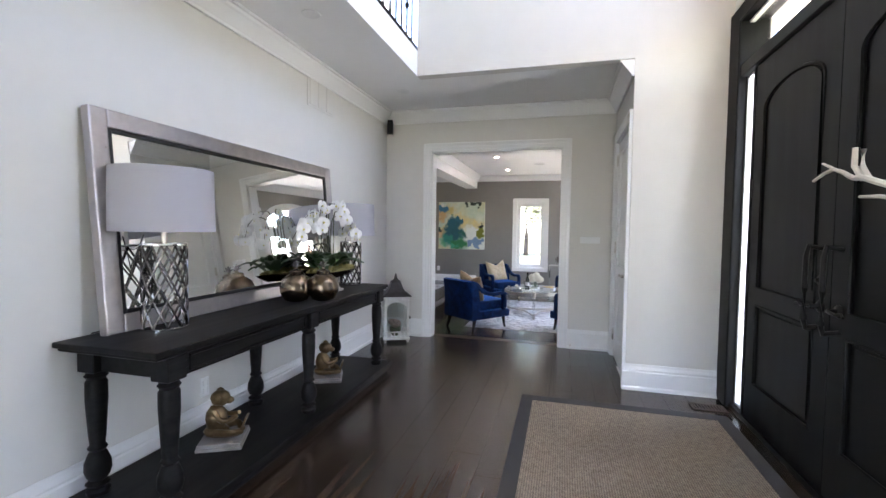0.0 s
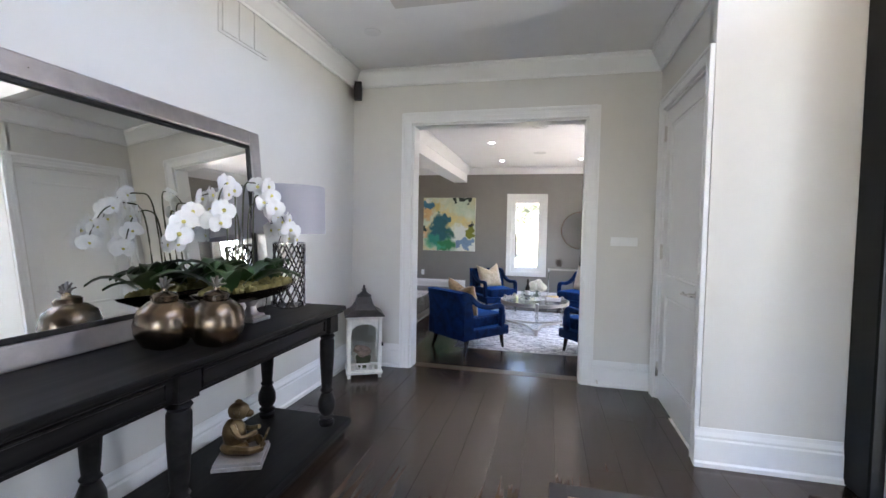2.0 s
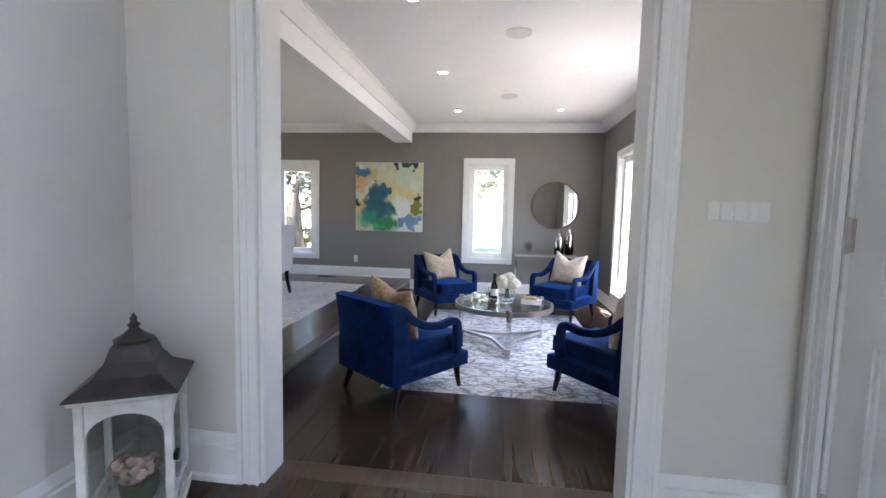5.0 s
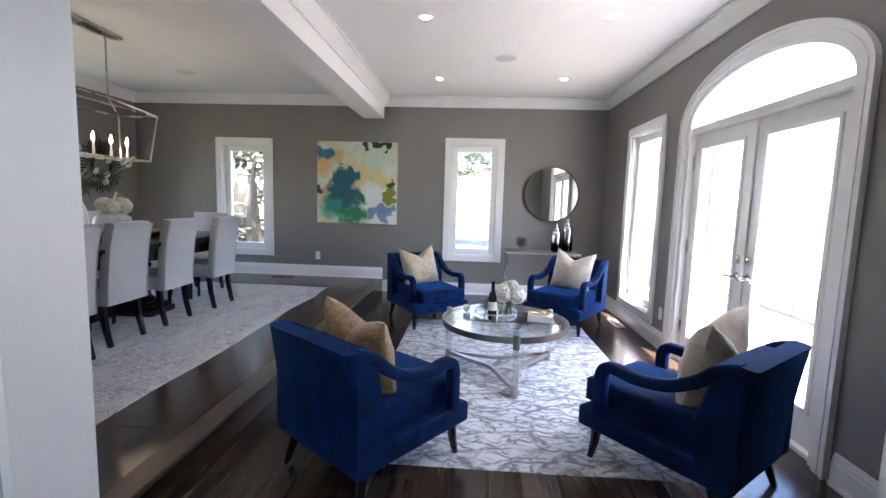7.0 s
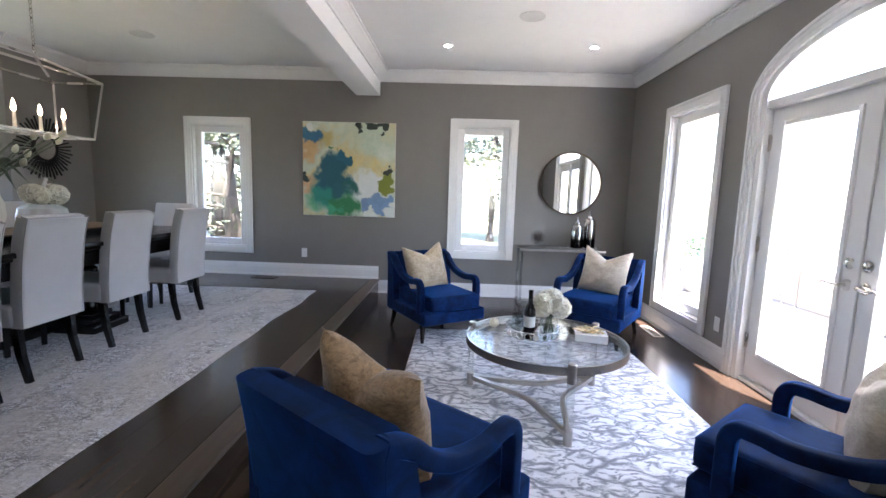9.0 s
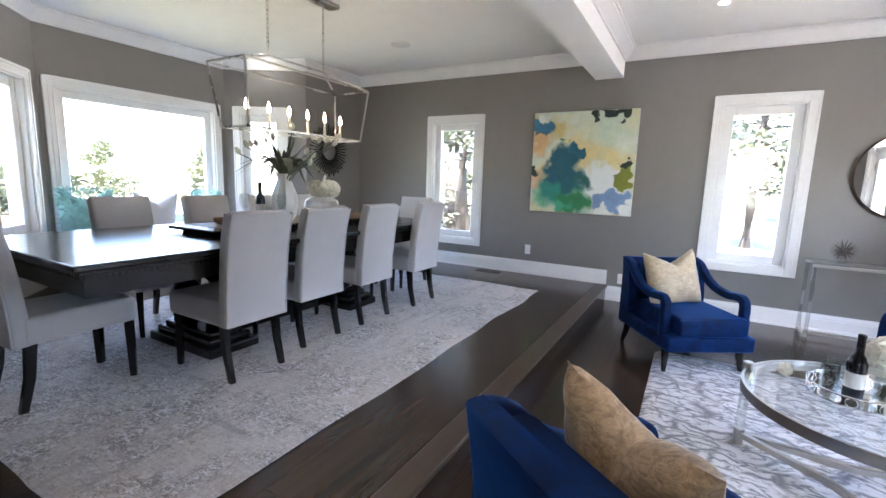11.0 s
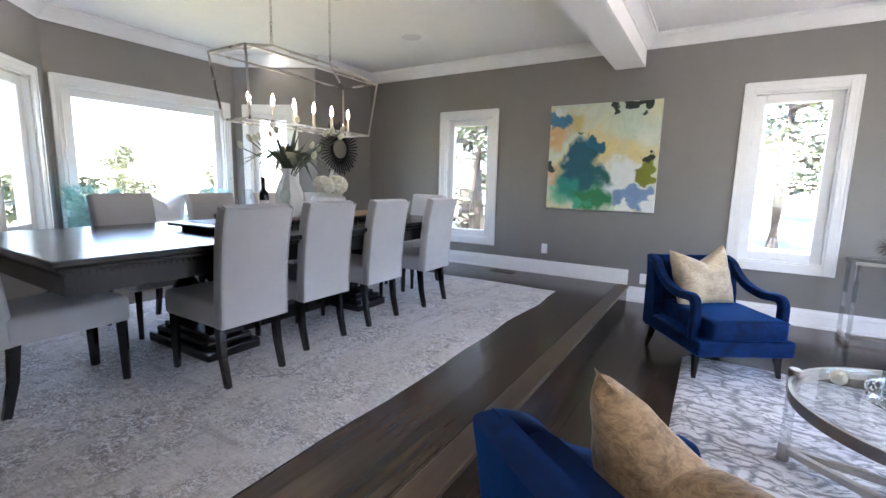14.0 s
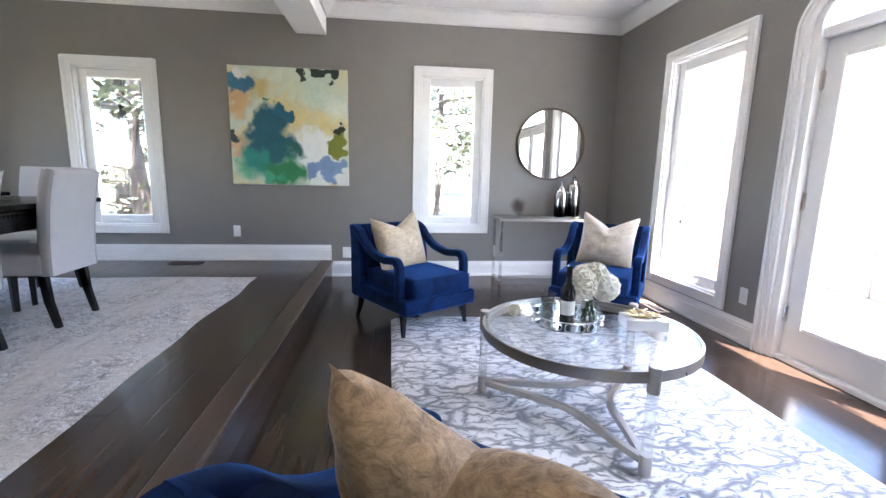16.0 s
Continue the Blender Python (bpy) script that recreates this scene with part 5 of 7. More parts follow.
def dining_chair():
    """Upholstered chair with a rolled top; it faces local y, its rear feet at y = -0.22."""
    c = thing("dining_chair", pose(0, 0, 0), "pale grey upholstered dining chair with black legs", "dining chair", "chairs round the dining table")
    bm = box(mesh(), -0.235, 0.235, -0.22, 0.255, 0.345, 0.485, 0.03, 3)
    for v in bm.verts:
        if v.co.z > 0.43:
            v.co.z += 0.018 * (1 - (v.co.x / 0.24) ** 2)
    part("seat", bm, CHAIR_CLOTH, c, smooth=True)
    bm = mesh()
    path = smooth_line([(-0.225, 0.345), (-0.23, 0.52), (-0.255, 0.78), (-0.285, 0.94), (-0.305, 1.005)], 6)
    sweep(bm, path, rounded(0.455, 0.075, 0.022))
    bmesh.ops.bevel(bm, geom=[e for e in bm.edges if all(v.co.z > 0.985 for v in e.verts) and max(len(f.verts) for f in e.link_faces) > 4], offset=0.018, segments=3, affect="EDGES")
    back = part("backrest", bm, CHAIR_CLOTH, c, smooth=True)
    for x in (-0.222, 0.222):
        part("piping", tube(mesh(), [(x, p[0] - 0.036, p[1]) for p in path[:-2]], 0.004, 5), CHAIR_CLOTH, back)
    for x in (-1, 1):
        bm = mesh()
        tube(bm, [(x * 0.19, 0.225, 0.35), (x * 0.192, 0.228, 0.0)], 0.03, 4, 0.72)
        part("leg", bm, ESPRESSO, c, "tapered black leg")
        bm = mesh()
        tube(bm, [(x * 0.19, -0.19, 0.35), (x * 0.19, -0.205, 0.17), (x * 0.19, -0.24, 0.0)], 0.03, 4, 0.72)
        part("leg", bm, ESPRESSO, c, "tapered black leg")
    for o in c.children_recursive:
        for v in o.data.vertices:
            v.co.z *= 0.905
            v.co.x *= 0.85
    return c


FLOOR_D = DINING + 0.011
dc = dining_chair()
near = [(-3.285, 6.75), (-3.362, 7.314), (-3.352, 7.882), (-3.31, 8.53)]
far = [(-4.36, 6.85), (-4.36, 7.5), (-4.36, 8.09), (-4.36, 8.66)]
for x, y in near[1:]:
    copy_thing(dc, pose(x, y, FLOOR_D, 0, 0, 90))
for x, y in far:
    copy_thing(dc, pose(x, y, FLOOR_D, 0, 0, -90))
copy_thing(dc, pose(-3.725, 6.13, FLOOR_D, 0, 0, 3))
copy_thing(dc, pose(-3.70, 9.07, FLOOR_D, 0, 0, 180))
dc.matrix_world = pose(near[0][0], near[0][1], FLOOR_D, 0, 0, 90)

# trestle table
T0, T1, TW, TH = 5.97, 8.92, 0.64, 0.722
dt = thing("dining_table", pose(TX, 0, FLOOR_D), "long black wooden dining table on two turned pedestals", "dining table")
box(bm := mesh(), -TW, TW, T0, T1, TH - 0.03, TH, 0.008, 2)
box(bm, -TW + 0.02, TW - 0.02, T0 + 0.02, T1 - 0.02, TH - 0.05, TH - 0.03, 0.006, 1)
part("tabletop", bm, ESPRESSO, dt, "polished black top")
bm = mesh()
for a, b, c, d in ((-TW + 0.05, -TW + 0.08, T0 + 0.05, T1 - 0.05), (TW - 0.08, TW - 0.05, T0 + 0.05, T1 - 0.05), (-TW + 0.08, TW - 0.08, T0 + 0.05, T0 + 0.08), (-TW + 0.08, TW - 0.08, T1 - 0.08, T1 - 0.05)):
    box(bm, a, b, c, d, TH - 0.15, TH - 0.05)
apron = part("apron", bm, ESPRESSO, dt)
bm = mesh()
n = 110
for k in range(n):
    y = T0 + 0.06 + k * (T1 - T0 - 0.12) / (n - 1)
    for x in (-TW + 0.042, TW - 0.05):
        box(bm, x, x + 0.008, y - 0.008, y + 0.008, TH - 0.072, TH - 0.05)
for k in range(42):
    x = -TW + 0.06 + k * (2 * TW - 0.12) / 41
    box(bm, x - 0.008, x + 0.008, T0 + 0.042, T0 + 0.05, TH - 0.072, TH - 0.05)
tagged(part("dentil_moulding", bm, ESPRESSO, apron), kind="stuff")
for y in (6.87, 8.1):
    bm = mesh()
    box(bm, -0.33, 0.33, y - 0.17, y + 0.17, 0.0, 0.06, 0.012, 2)
    box(bm, -0.29, 0.29, y - 0.14, y + 0.14, 0.06, 0.10, 0.012, 2)
    box(bm, -0.25, 0.25, y - 0.11, y + 0.11, 0.10, 0.13, 0.01, 2)
    ped = part("pedestal_base", bm, ESPRESSO, dt)
    for x in (-0.16, 0.16):
        bm = lathe(mesh(), [(0.07, 0.13), (0.075, 0.15), (0.05, 0.17), (0.045, 0.2), (0.085, 0.26), (0.095, 0.31), (0.08, 0.36), (0.045, 0.41), (0.04, 0.43), (0.065, 0.46), (0.045, 0.48), (0.06, 0.55), (0.07, TH - 0.15)], 20, pose(x, y, 0))
        part("turned_post", bm, ESPRESSO, ped, smooth=True)
    part("bearer", box(mesh(), -0.42, 0.42, y - 0.06, y + 0.06, TH - 0.15, TH - 0.052, 0.01, 1), ESPRESSO, dt)
part("stretcher", box(mesh(), -0.06, 0.06, 7.04, 7.93, 0.02, 0.12, 0.01, 1), ESPRESSO, dt)

TZ = FLOOR_D + TH + 0.001
WALNUT = wood("walnut", (0.10, 0.05, 0.022), (0.30, 0.17, 0.09), 0.4, (18, 1.2, 18), 0.1, False)
rn = thing("serving_board", pose(TX + 0.02, 0, TZ), "long dark wooden serving board with raised ends", "tray")
part("board", box(mesh(), -0.24, 0.24, 6.8, 8.7, 0.018, 0.04, 0.008, 2), ESPRESSO, rn)
part("inlay", box(mesh(), -0.2, 0.2, 6.9, 8.6, 0.04, 0.043), WALNUT, rn, "brown wooden inlay")
for y in (6.9, 8.6):
    part("foot", box(mesh(), -0.2, 0.2, y - 0.03, y + 0.03, 0, 0.018), ESPRESSO, rn)
BZ = TZ + 0.0435
for dx, dy, r in ((-0.02, 7.05, 0.055), (0.06, 7.18, 0.045), (-0.08, 7.2, 0.04)):
    b = part("wooden_bowl", lathe(mesh(), [(r * 0.5, 0), (r * 0.95, r * 0.35), (r, r * 0.8), (r * 0.9, r * 0.8), (r * 0.8, r * 0.4), (0.0005, r * 0.15)], 20), WALNUT, smooth=True)
    b.matrix_world = pose(TX + dx, dy, BZ)
    tagged(b, "small round brown wooden bowl", "bowl", "bowls on the board")
wb2 = copy_thing(wb, pose(TX - 0.05, 7.38, BZ))
for dx, dy in ((-0.12, 7.3), (0.08, 7.46), (-0.02, 7.5)):
    g = part("wine_glass", lathe(mesh(), [(0.034, 0), (0.034, 0.003), (0.005, 0.008), (0.004, 0.08), (0.03, 0.11), (0.038, 0.15), (0.032, 0.2), (0.03, 0.2), (0.035, 0.15), (0.0005, 0.09)], 20), CLEAR, smooth=True)
    g.matrix_world = pose(TX + dx, dy, BZ)
    tagged(g, "clear stemmed wine glass on the board", "glass", "glasses on the board")

CERAMIC = plain("white_ceramic", (0.76, 0.75, 0.73), 0.25, vary=0.05, size=12, bump=0.05, coat=0.3)
rnd = random.Random(11)
tv = thing("tulip_vase", pose(TX - 0.01, 7.57, BZ) @ Matrix.Scale(1.1, 4), "ribbed white vase of pale tulips and leaves", "flowers")
prof, segs = [(0.055, 0), (0.075, 0.03), (0.088, 0.1), (0.085, 0.17), (0.06, 0.24), (0.042, 0.28), (0.046, 0.32)], 40
bm = lathe(mesh(), prof, segs)
for v in bm.verts:
    a = math.atan2(v.co.y, v.co.x)
    k = 1 + 0.05 * math.cos(10 * a)
    v.co.x, v.co.y = v.co.x * k, v.co.y * k
part("vase", bm, CERAMIC, tv, "ribbed white ceramic", True)
TULIP_LEAF = plain("tulip_leaf", (0.10, 0.13, 0.085), 0.5, vary=0.3, size=12, bump=0.1)
for k in range(17):
    a, lean = rnd.uniform(0, 6.28), rnd.uniform(0.08, 0.4)
    h = rnd.uniform(0.52, 0.72) - lean * 0.4
    d = Vector((math.cos(a), math.sin(a), 0))
    pts = smooth_line([Vector((0, 0, 0.2)), Vector((0, 0, 0.33)) + d * lean * 0.25, Vector((0, 0, h)) + d * lean], 4)
    st = part("tulip_stem", tube(mesh(), pts, 0.004, 5), TULIP_LEAF, tv)
    tip = pts[-1]
    bm = lathe(mesh(), [(0.004, -0.005), (0.016, 0.008), (0.017, 0.025), (0.010, 0.042), (0.001, 0.05)], 8, Matrix.Translation(tip) @ (d * lean * 2 + Vector((0, 0, 1))).to_track_quat("Z", "Y").to_matrix().to_4x4())
    part("tulip_bud", bm, plain("tulip_pale", (0.5, 0.5, 0.38), 0.5, vary=0.15) if k == 0 else bpy.data.materials["tulip_pale"], st, smooth=True)
for k in range(62):
    a, lean = rnd.uniform(0, 6.28), rnd.uniform(0.05, 0.38)
    d, s = Vector((math.cos(a), math.sin(a), 0)), Vector((-math.sin(a), math.cos(a), 0))
    top = rnd.uniform(0.42, 0.62) - lean * 0.5
    mid = smooth_line([Vector((0, 0, 0.28)), Vector((0, 0, 0.42)) + d * lean * 0.4, Vector((0, 0, top)) + d * lean], 4)
    bm = mesh()
    L, Rr = [], []
    for i, p in enumerate(mid):
        w = 0.017 * math.sin(math.pi * min(0.97, 0.12 + 0.88 * i / (len(mid) - 1)))
        L.append(bm.verts.new(p + s * w + d * 0.004)), Rr.append(bm.verts.new(p - s * w))
    for i in range(len(mid) - 1):
        bm.faces.new((L[i], Rr[i], Rr[i + 1], L[i + 1]))
    part("leaf", bm, TULIP_LEAF, tv, smooth=True)

pk = thing("pumpkin_pot", pose(TX + 0.0, 7.95, BZ), "white ceramic pumpkin pot with white hydrangea", "flowers")
bm = lathe(mesh(), [(0.06, 0), (0.12, 0.02), (0.155, 0.08), (0.14, 0.14), (0.09, 0.17), (0.06, 0.165)], 48)
for v in bm.verts:
    a = math.atan2(v.co.y, v.co.x)
    k = 0.9 + 0.1 * abs(math.sin(4 * a))
    v.co.x, v.co.y = v.co.x * k, v.co.y * k
part("pot", bm, CERAMIC, pk, "lobed white ceramic pumpkin", True)
part("stalk", tube(mesh(), [(0.02, 0, 0.16), (0.01, 0.01, 0.3), (0.03, 0.02, 0.36)], 0.014, 8, 0.8), CERAMIC, pk, smooth=True)
for cx, cy, cz, r in ((-0.07, 0, 0.24, 0.07), (0.06, 0.05, 0.24, 0.07), (0.05, -0.07, 0.235, 0.065), (-0.02, 0.09, 0.25, 0.06)):
    part("bloom", petal_ball(mesh(), (cx, cy, cz), r, 60, rnd), PETAL, pk)

# lantern chandelier over the table
ch = thing("lantern_chandelier", pose(-3.85, 7.815, 0), "brushed nickel open lantern chandelier with six candle bulbs", "chandelier")
hx, hy, bx2, by2 = 0.20, 0.63, 0.15, 0.578
zt, zb, zr, ry = 2.058, 1.622, 2.165, 0.28
top = [(-hx, -hy, zt), (hx, -hy, zt), (hx, hy, zt), (-hx, hy, zt)]
bot = [(-bx2, -by2, zb), (bx2, -by2, zb), (bx2, by2, zb), (-bx2, by2, zb)]
rid = [(0, -ry, zr), (0, -ry, zr), (0, ry, zr), (0, ry, zr)]


def bar(a, b, name="frame_bar", r=0.0095):
    return part(name, tube(mesh(), [a, b], r, 4), NICKEL, ch)


for k in range(4):
    bar(top[k], top[(k + 1) % 4]), bar(bot[k], bot[(k + 1) % 4]), bar(top[k], bot[k]), bar(top[k], rid[k])
bar(rid[0], rid[2])
bar((0, -by2, zb), (0, by2, zb), "candle_rail")
for k in range(6):
    y = -0.48 + k * 0.192
    c = part("candle", lathe(mesh(), [(0.022, zb + 0.005), (0.024, zb + 0.012), (0.012, zb + 0.03), (0.0095, zb + 0.135)], 14, pose(0, y, 0)), CANDLE, ch, "ivory candle sleeve", True)
    part("bulb", lathe(mesh(), [(0.008, zb + 0.135), (0.0125, zb + 0.155), (0.009, zb + 0.185), (0.0005, zb + 0.213)], 12, pose(0, y, 0)), BULB, c, "glowing flame bulb", True)
for y in (-ry, ry):
    z, k = zr, 0
    while z < CEIL - 0.035:
        bm = tube(mesh(), [((0.009 * math.cos(a)) * (1 if k % 2 else 0), y + 0.009 * math.cos(a) * (0 if k % 2 else 1), z + 0.02 + 0.02 * math.sin(a)) for a in [math.pi / 4 * i for i in range(8)]], 0.0028, 4, closed=True)
        part("chain_link", bm, NICKEL, ch)
        z, k = z + 0.031, k + 1
part("canopy", box(mesh(), -0.06, 0.06, -0.42, 0.42, CEIL - 0.035, CEIL - 0.001, 0.006, 1), NICKEL, ch)

# sunburst mirrors on the two end walls


def sunburst(m, label, r=0.40):
    s = thing("sunburst_mirror", m, label, "mirror", "sunburst mirrors")
    part("glass", lathe(mesh(), [(0.0001, 0.02), (r * 0.36, 0.02), (r * 0.36, 0.005), (0.0001, 0.005)], 40, pose(0, 0, 0, -90, 0, 0)), MIRROR, s)
    part("ring", lathe(mesh(), [(r * 0.35, 0.004), (r * 0.44, 0.004), (r * 0.43, 0.026), (r * 0.36, 0.026), (r * 0.35, 0.004)], 40, pose(0, 0, 0, -90, 0, 0)), BLACK_IRON, s)
    spoke = None
    for k in range(44):
        a = 2 * math.pi * k / 44
        if spoke is None:
            spoke = part("ray", box(mesh(), r * 0.42, r, 0.006, 0.016, -0.008, 0.008), BLACK_IRON, s)
            first_ray = spoke
        else:
            o = new("ray", first_ray.data)
            o.parent = s
            o.matrix_basis = Matrix.Rotation(a, 4, "Y") @ Matrix.Diagonal((1 if k % 2 else 0.92, 1, 1, 1))


sunburst(along(H, A) @ pose(0.61, 0.002, 1.65), "dark sunburst mirror with radiating rays", 0.38)
sunburst(along(D, E) @ pose(0.65, 0.002, 1.65), "dark sunburst mirror on the bay end wall", 0.35)

# window seat with pillows
ws = thing("window_seat", pose(0, 0, 0), "white built-in window seat in the bay", "bench")
bm = mesh()
box(bm, -6.37, -5.96, 7.04, 8.86, DINING, 0.60)
part("seat_front", bm, WHITE_TRIM, ws)
part("seat_pad", box(mesh(), -6.37, -5.93, 7.03, 8.87, 0.60, 0.67, 0.02, 3), LINEN, ws, "white upholstered pad", True)
TEAL = plain("teal_fur", (0.30, 0.53, 0.50), 0.95, vary=0.2, size=14, bump=0.6, grain=90, sheen=0.6)


def fur_pillow(m, size, label):
    ob = pillow("fur_pillow", m, size, TEAL, label, 0.1, 0.03)
    ob["group"] = "pillows on the window seat"
    rr, bm = random.Random(3), mesh()
    for k in range(2200):
        u, v = rr.uniform(-1, 1), rr.uniform(-1, 1)
        s = rr.choice((-1, 1))
        d = 0.1 * (((1 - u * u) * (1 - v * v)) ** 0.45)
        p = Vector((u * size / 2, s * d, v * size / 2))
        q = p + Vector((u * 0.035 + rr.uniform(-0.03, 0.03), s * 0.03, v * 0.035 + rr.uniform(-0.03, 0.02)))
        w = Vector((0.003, 0, 0.003))
        bm.faces.new([bm.verts.new(c) for c in (p - w, p + w, q)])
    part("fur", bm, TEAL, ob)
    return ob


fur_pillow(pose(-6.12, 7.22, 0.90, 12, 0, 70), 0.42, "fluffy teal fur pillow on the window seat")
fur_pillow(pose(-6.12, 8.42, 0.89, 12, 0, 105), 0.40, "fluffy teal fur pillow by the angled window")
wp = pillow("white_pillow", pose(-6.14, 7.85, 0.86, 14, 0, 88), 0.46, LINEN, "plain white pillow on the window seat")
wp["group"] = "pillows on the window seat"

# ---- hall things ----
K0, K1, KX0, KX1, KH = 1.225, 3.515, -1.79, -1.25, 0.82
KZ = HALL + 0.768
co = thing("console_table", pose(0, 0, HALL) @ Matrix.Diagonal((1, 1, 0.9366, 1)), "long black wooden console table with turned legs and low shelf", "console table")
bm = box(mesh(), KX0, KX1, K0, K1, KH - 0.026, KH, 0.006, 2)
box(bm, KX0 + 0.012, KX1 - 0.012, K0 + 0.012, K1 - 0.012, KH - 0.042, KH - 0.026, 0.005, 1)
part("tabletop", bm, BLACK_WOOD, co, "worn black plank top")
LX, LY = (KX0 + 0.09, KX1 - 0.06), (K0 + 0.11, 2.35, K1 - 0.12)
bm = mesh()
for x in (LX[0] - 0.02, LX[1] - 0.005):
    box(bm, x, x + 0.025, LY[0], LY[2], KH - 0.145, KH - 0.042)
for y in (LY[0] - 0.012, LY[2] - 0.012):
    box(bm, LX[0], LX[1], y, y + 0.025, KH - 0.145, KH - 0.042)
part("apron", bm, BLACK_WOOD, co)
bm = mesh()
for a, b in ((LY[0], LY[1]), (LY[1], LY[2])):
    tube(bm, [(LX[1] + 0.024, y, z) for y, z in ((a + 0.08, KH - 0.125), (b - 0.08, KH - 0.125), (b - 0.08, KH - 0.06), (a + 0.08, KH - 0.06))], 0.006, 6, closed=True)
part("panel_bead", bm, BLACK_WOOD, co)
LEG = [(0.042, 0.0), (0.046, 0.02), (0.034, 0.035), (0.046, 0.05), (0.03, 0.065), (0.043, 0.085), (0.05, 0.11), (0.048, 0.15), (0.034, 0.19), (0.028, 0.2), (0.037, 0.215), (0.028, 0.23), (0.032, 0.27), (0.041, 0.44), (0.041, 0.52), (0.034, 0.535), (0.044, 0.55), (0.034, 0.565), (0.044, 0.58), (0.044, 0.6)]
for x in LX:
    for y in LY:
        leg = part("leg", lathe(mesh(), LEG, 20, pose(x, y, 0.1)), BLACK_WOOD, co, smooth=True)
        bm = box(mesh(), x - 0.046, x + 0.046, y - 0.046, y + 0.046, KH - 0.148, KH - 0.042, 0.004, 1)
        part("leg_block", bm, BLACK_WOOD, leg)
bm = box(mesh(), KX0 + 0.004, KX1 + 0.035, K0 + 0.02, K1 + 0.01, 0.05, 0.1, 0.01, 2)
box(bm, KX0 + 0.02, KX1 + 0.0, K0 + 0.04, K1 - 0.01, 0.0, 0.05)
part("shelf", bm, BLACK_WOOD, co, "low black shelf close to the floor")

# leaning mirror
MW, MH = 2.025, 1.0
mm = pose(-1.665, 2.372, KZ + 0.003, 0, 0, -90) @ pose(0, 0, 0, 5.0, 0, 0)
lm = thing("wall_mirror", mm, "large leaning mirror in a wide silver frame", "mirror")
bm, fw = mesh(), 0.082
for a, b, c, d in ((-MW / 2, -MW / 2 + fw, 0, MH), (MW / 2 - fw, MW / 2, 0, MH), (-MW / 2 + fw, MW / 2 - fw, 0, fw), (-MW / 2 + fw, MW / 2 - fw, MH - fw, MH)):
    box(bm, a, b, -0.045, 0.0, c, d, 0.008, 2)
fr = part("mirror_frame", bm, SILVER, lm, "brushed silver frame")
bm = mesh()
i = fw
for a, b, c, d in ((-MW / 2 + i, -MW / 2 + i + 0.02, i, MH - i), (MW / 2 - i - 0.02, MW / 2 - i, i, MH - i), (-MW / 2 + i + 0.02, MW / 2 - i - 0.02, i, i + 0.02), (-MW / 2 + i + 0.02, MW / 2 - i - 0.02, MH - i - 0.02, MH - i)):
    box(bm, a, b, -0.034, -0.006, c, d, 0.003, 1)
part("inner_slip", bm, BLACK_IRON, lm, "black inner edge")
part("glass", box(mesh(), -MW / 2 + i + 0.018, MW / 2 - i - 0.018, -0.022, -0.016, i + 0.018, MH - i - 0.018), MIRROR, lm)

# table lamps
SHADE = plain("lamp_shade", (0.38, 0.37, 0.40), 0.9, vary=0.03, size=3, bump=0.2, grain=300)


def table_lamp():
    l = thing("table_lamp", pose(0, 0, 0), "table lamp with silver lattice base and white drum shade", "table lamp", "pair of table lamps")
    r, h, n = 0.10, 0.425, 10
    bm = mesh()
    for k in range(n):
        for s in (-1, 1):
            pts = []
            for i in range(13):
                t = i / 12
                a = 2 * math.pi * (k / n) + s * t * 1.9
                pts.append((r * math.cos(a), r * math.sin(a), 0.012 + t * (h - 0.02)))
            tube(bm, pts, 0.0058, 5)
    part("lattice", bm, plain("lattice_silver", (0.2, 0.19, 0.185), 0.26, 1.0, vary=0.1, bump=0.02), l, "polished silver lattice cylinder", True)
    for z in (0.006, h):
        part("ring", tube(mesh(), [(r * math.cos(2 * math.pi * k / 32), r * math.sin(2 * math.pi * k / 32), z) for k in range(32)], 0.007, 6, closed=True), CHROME, l)
    bm = mesh()
    lathe(bm, [(r * 0.98, h - 0.004), (r * 0.98, h + 0.002), (0.0005, h + 0.004)], 28)
    lathe(bm, [(0.014, h), (0.014, h + 0.08), (0.02, h + 0.1), (0.02, h + 0.15)], 14)
    part("stem", bm, NICKEL, l, smooth=True)
    sh = part("shade", lathe(mesh(), [(0.235, h + 0.065), (0.228, h + 0.375), (0.225, h + 0.375), (0.232, h + 0.065), (0.235, h + 0.065)], 56), SHADE, l, "white fabric drum shade", True)
    part("spider", tube(mesh(), [(-0.226, 0, h + 0.35), (0, 0, h + 0.34), (0.226, 0, h + 0.35)], 0.003, 5), NICKEL, sh)
    bm = tube(mesh(), smooth_line([(-0.06, -0.06, h + 0.05), (-0.13, -0.10, 0.25), (-0.16, -0.16, 0.04), (-0.2, -0.22, 0.004)], 6), 0.003, 5)
    part("cord", bm, BLACK_IRON, l)
    return l


tl = table_lamp()
LAMP = Matrix.Scale(0.93, 4)
tl.matrix_world = pose(-1.60, 1.585, KZ) @ LAMP
copy_thing(tl, pose(-1.55, 3.385, KZ, 0, 0, 40) @ LAMP)

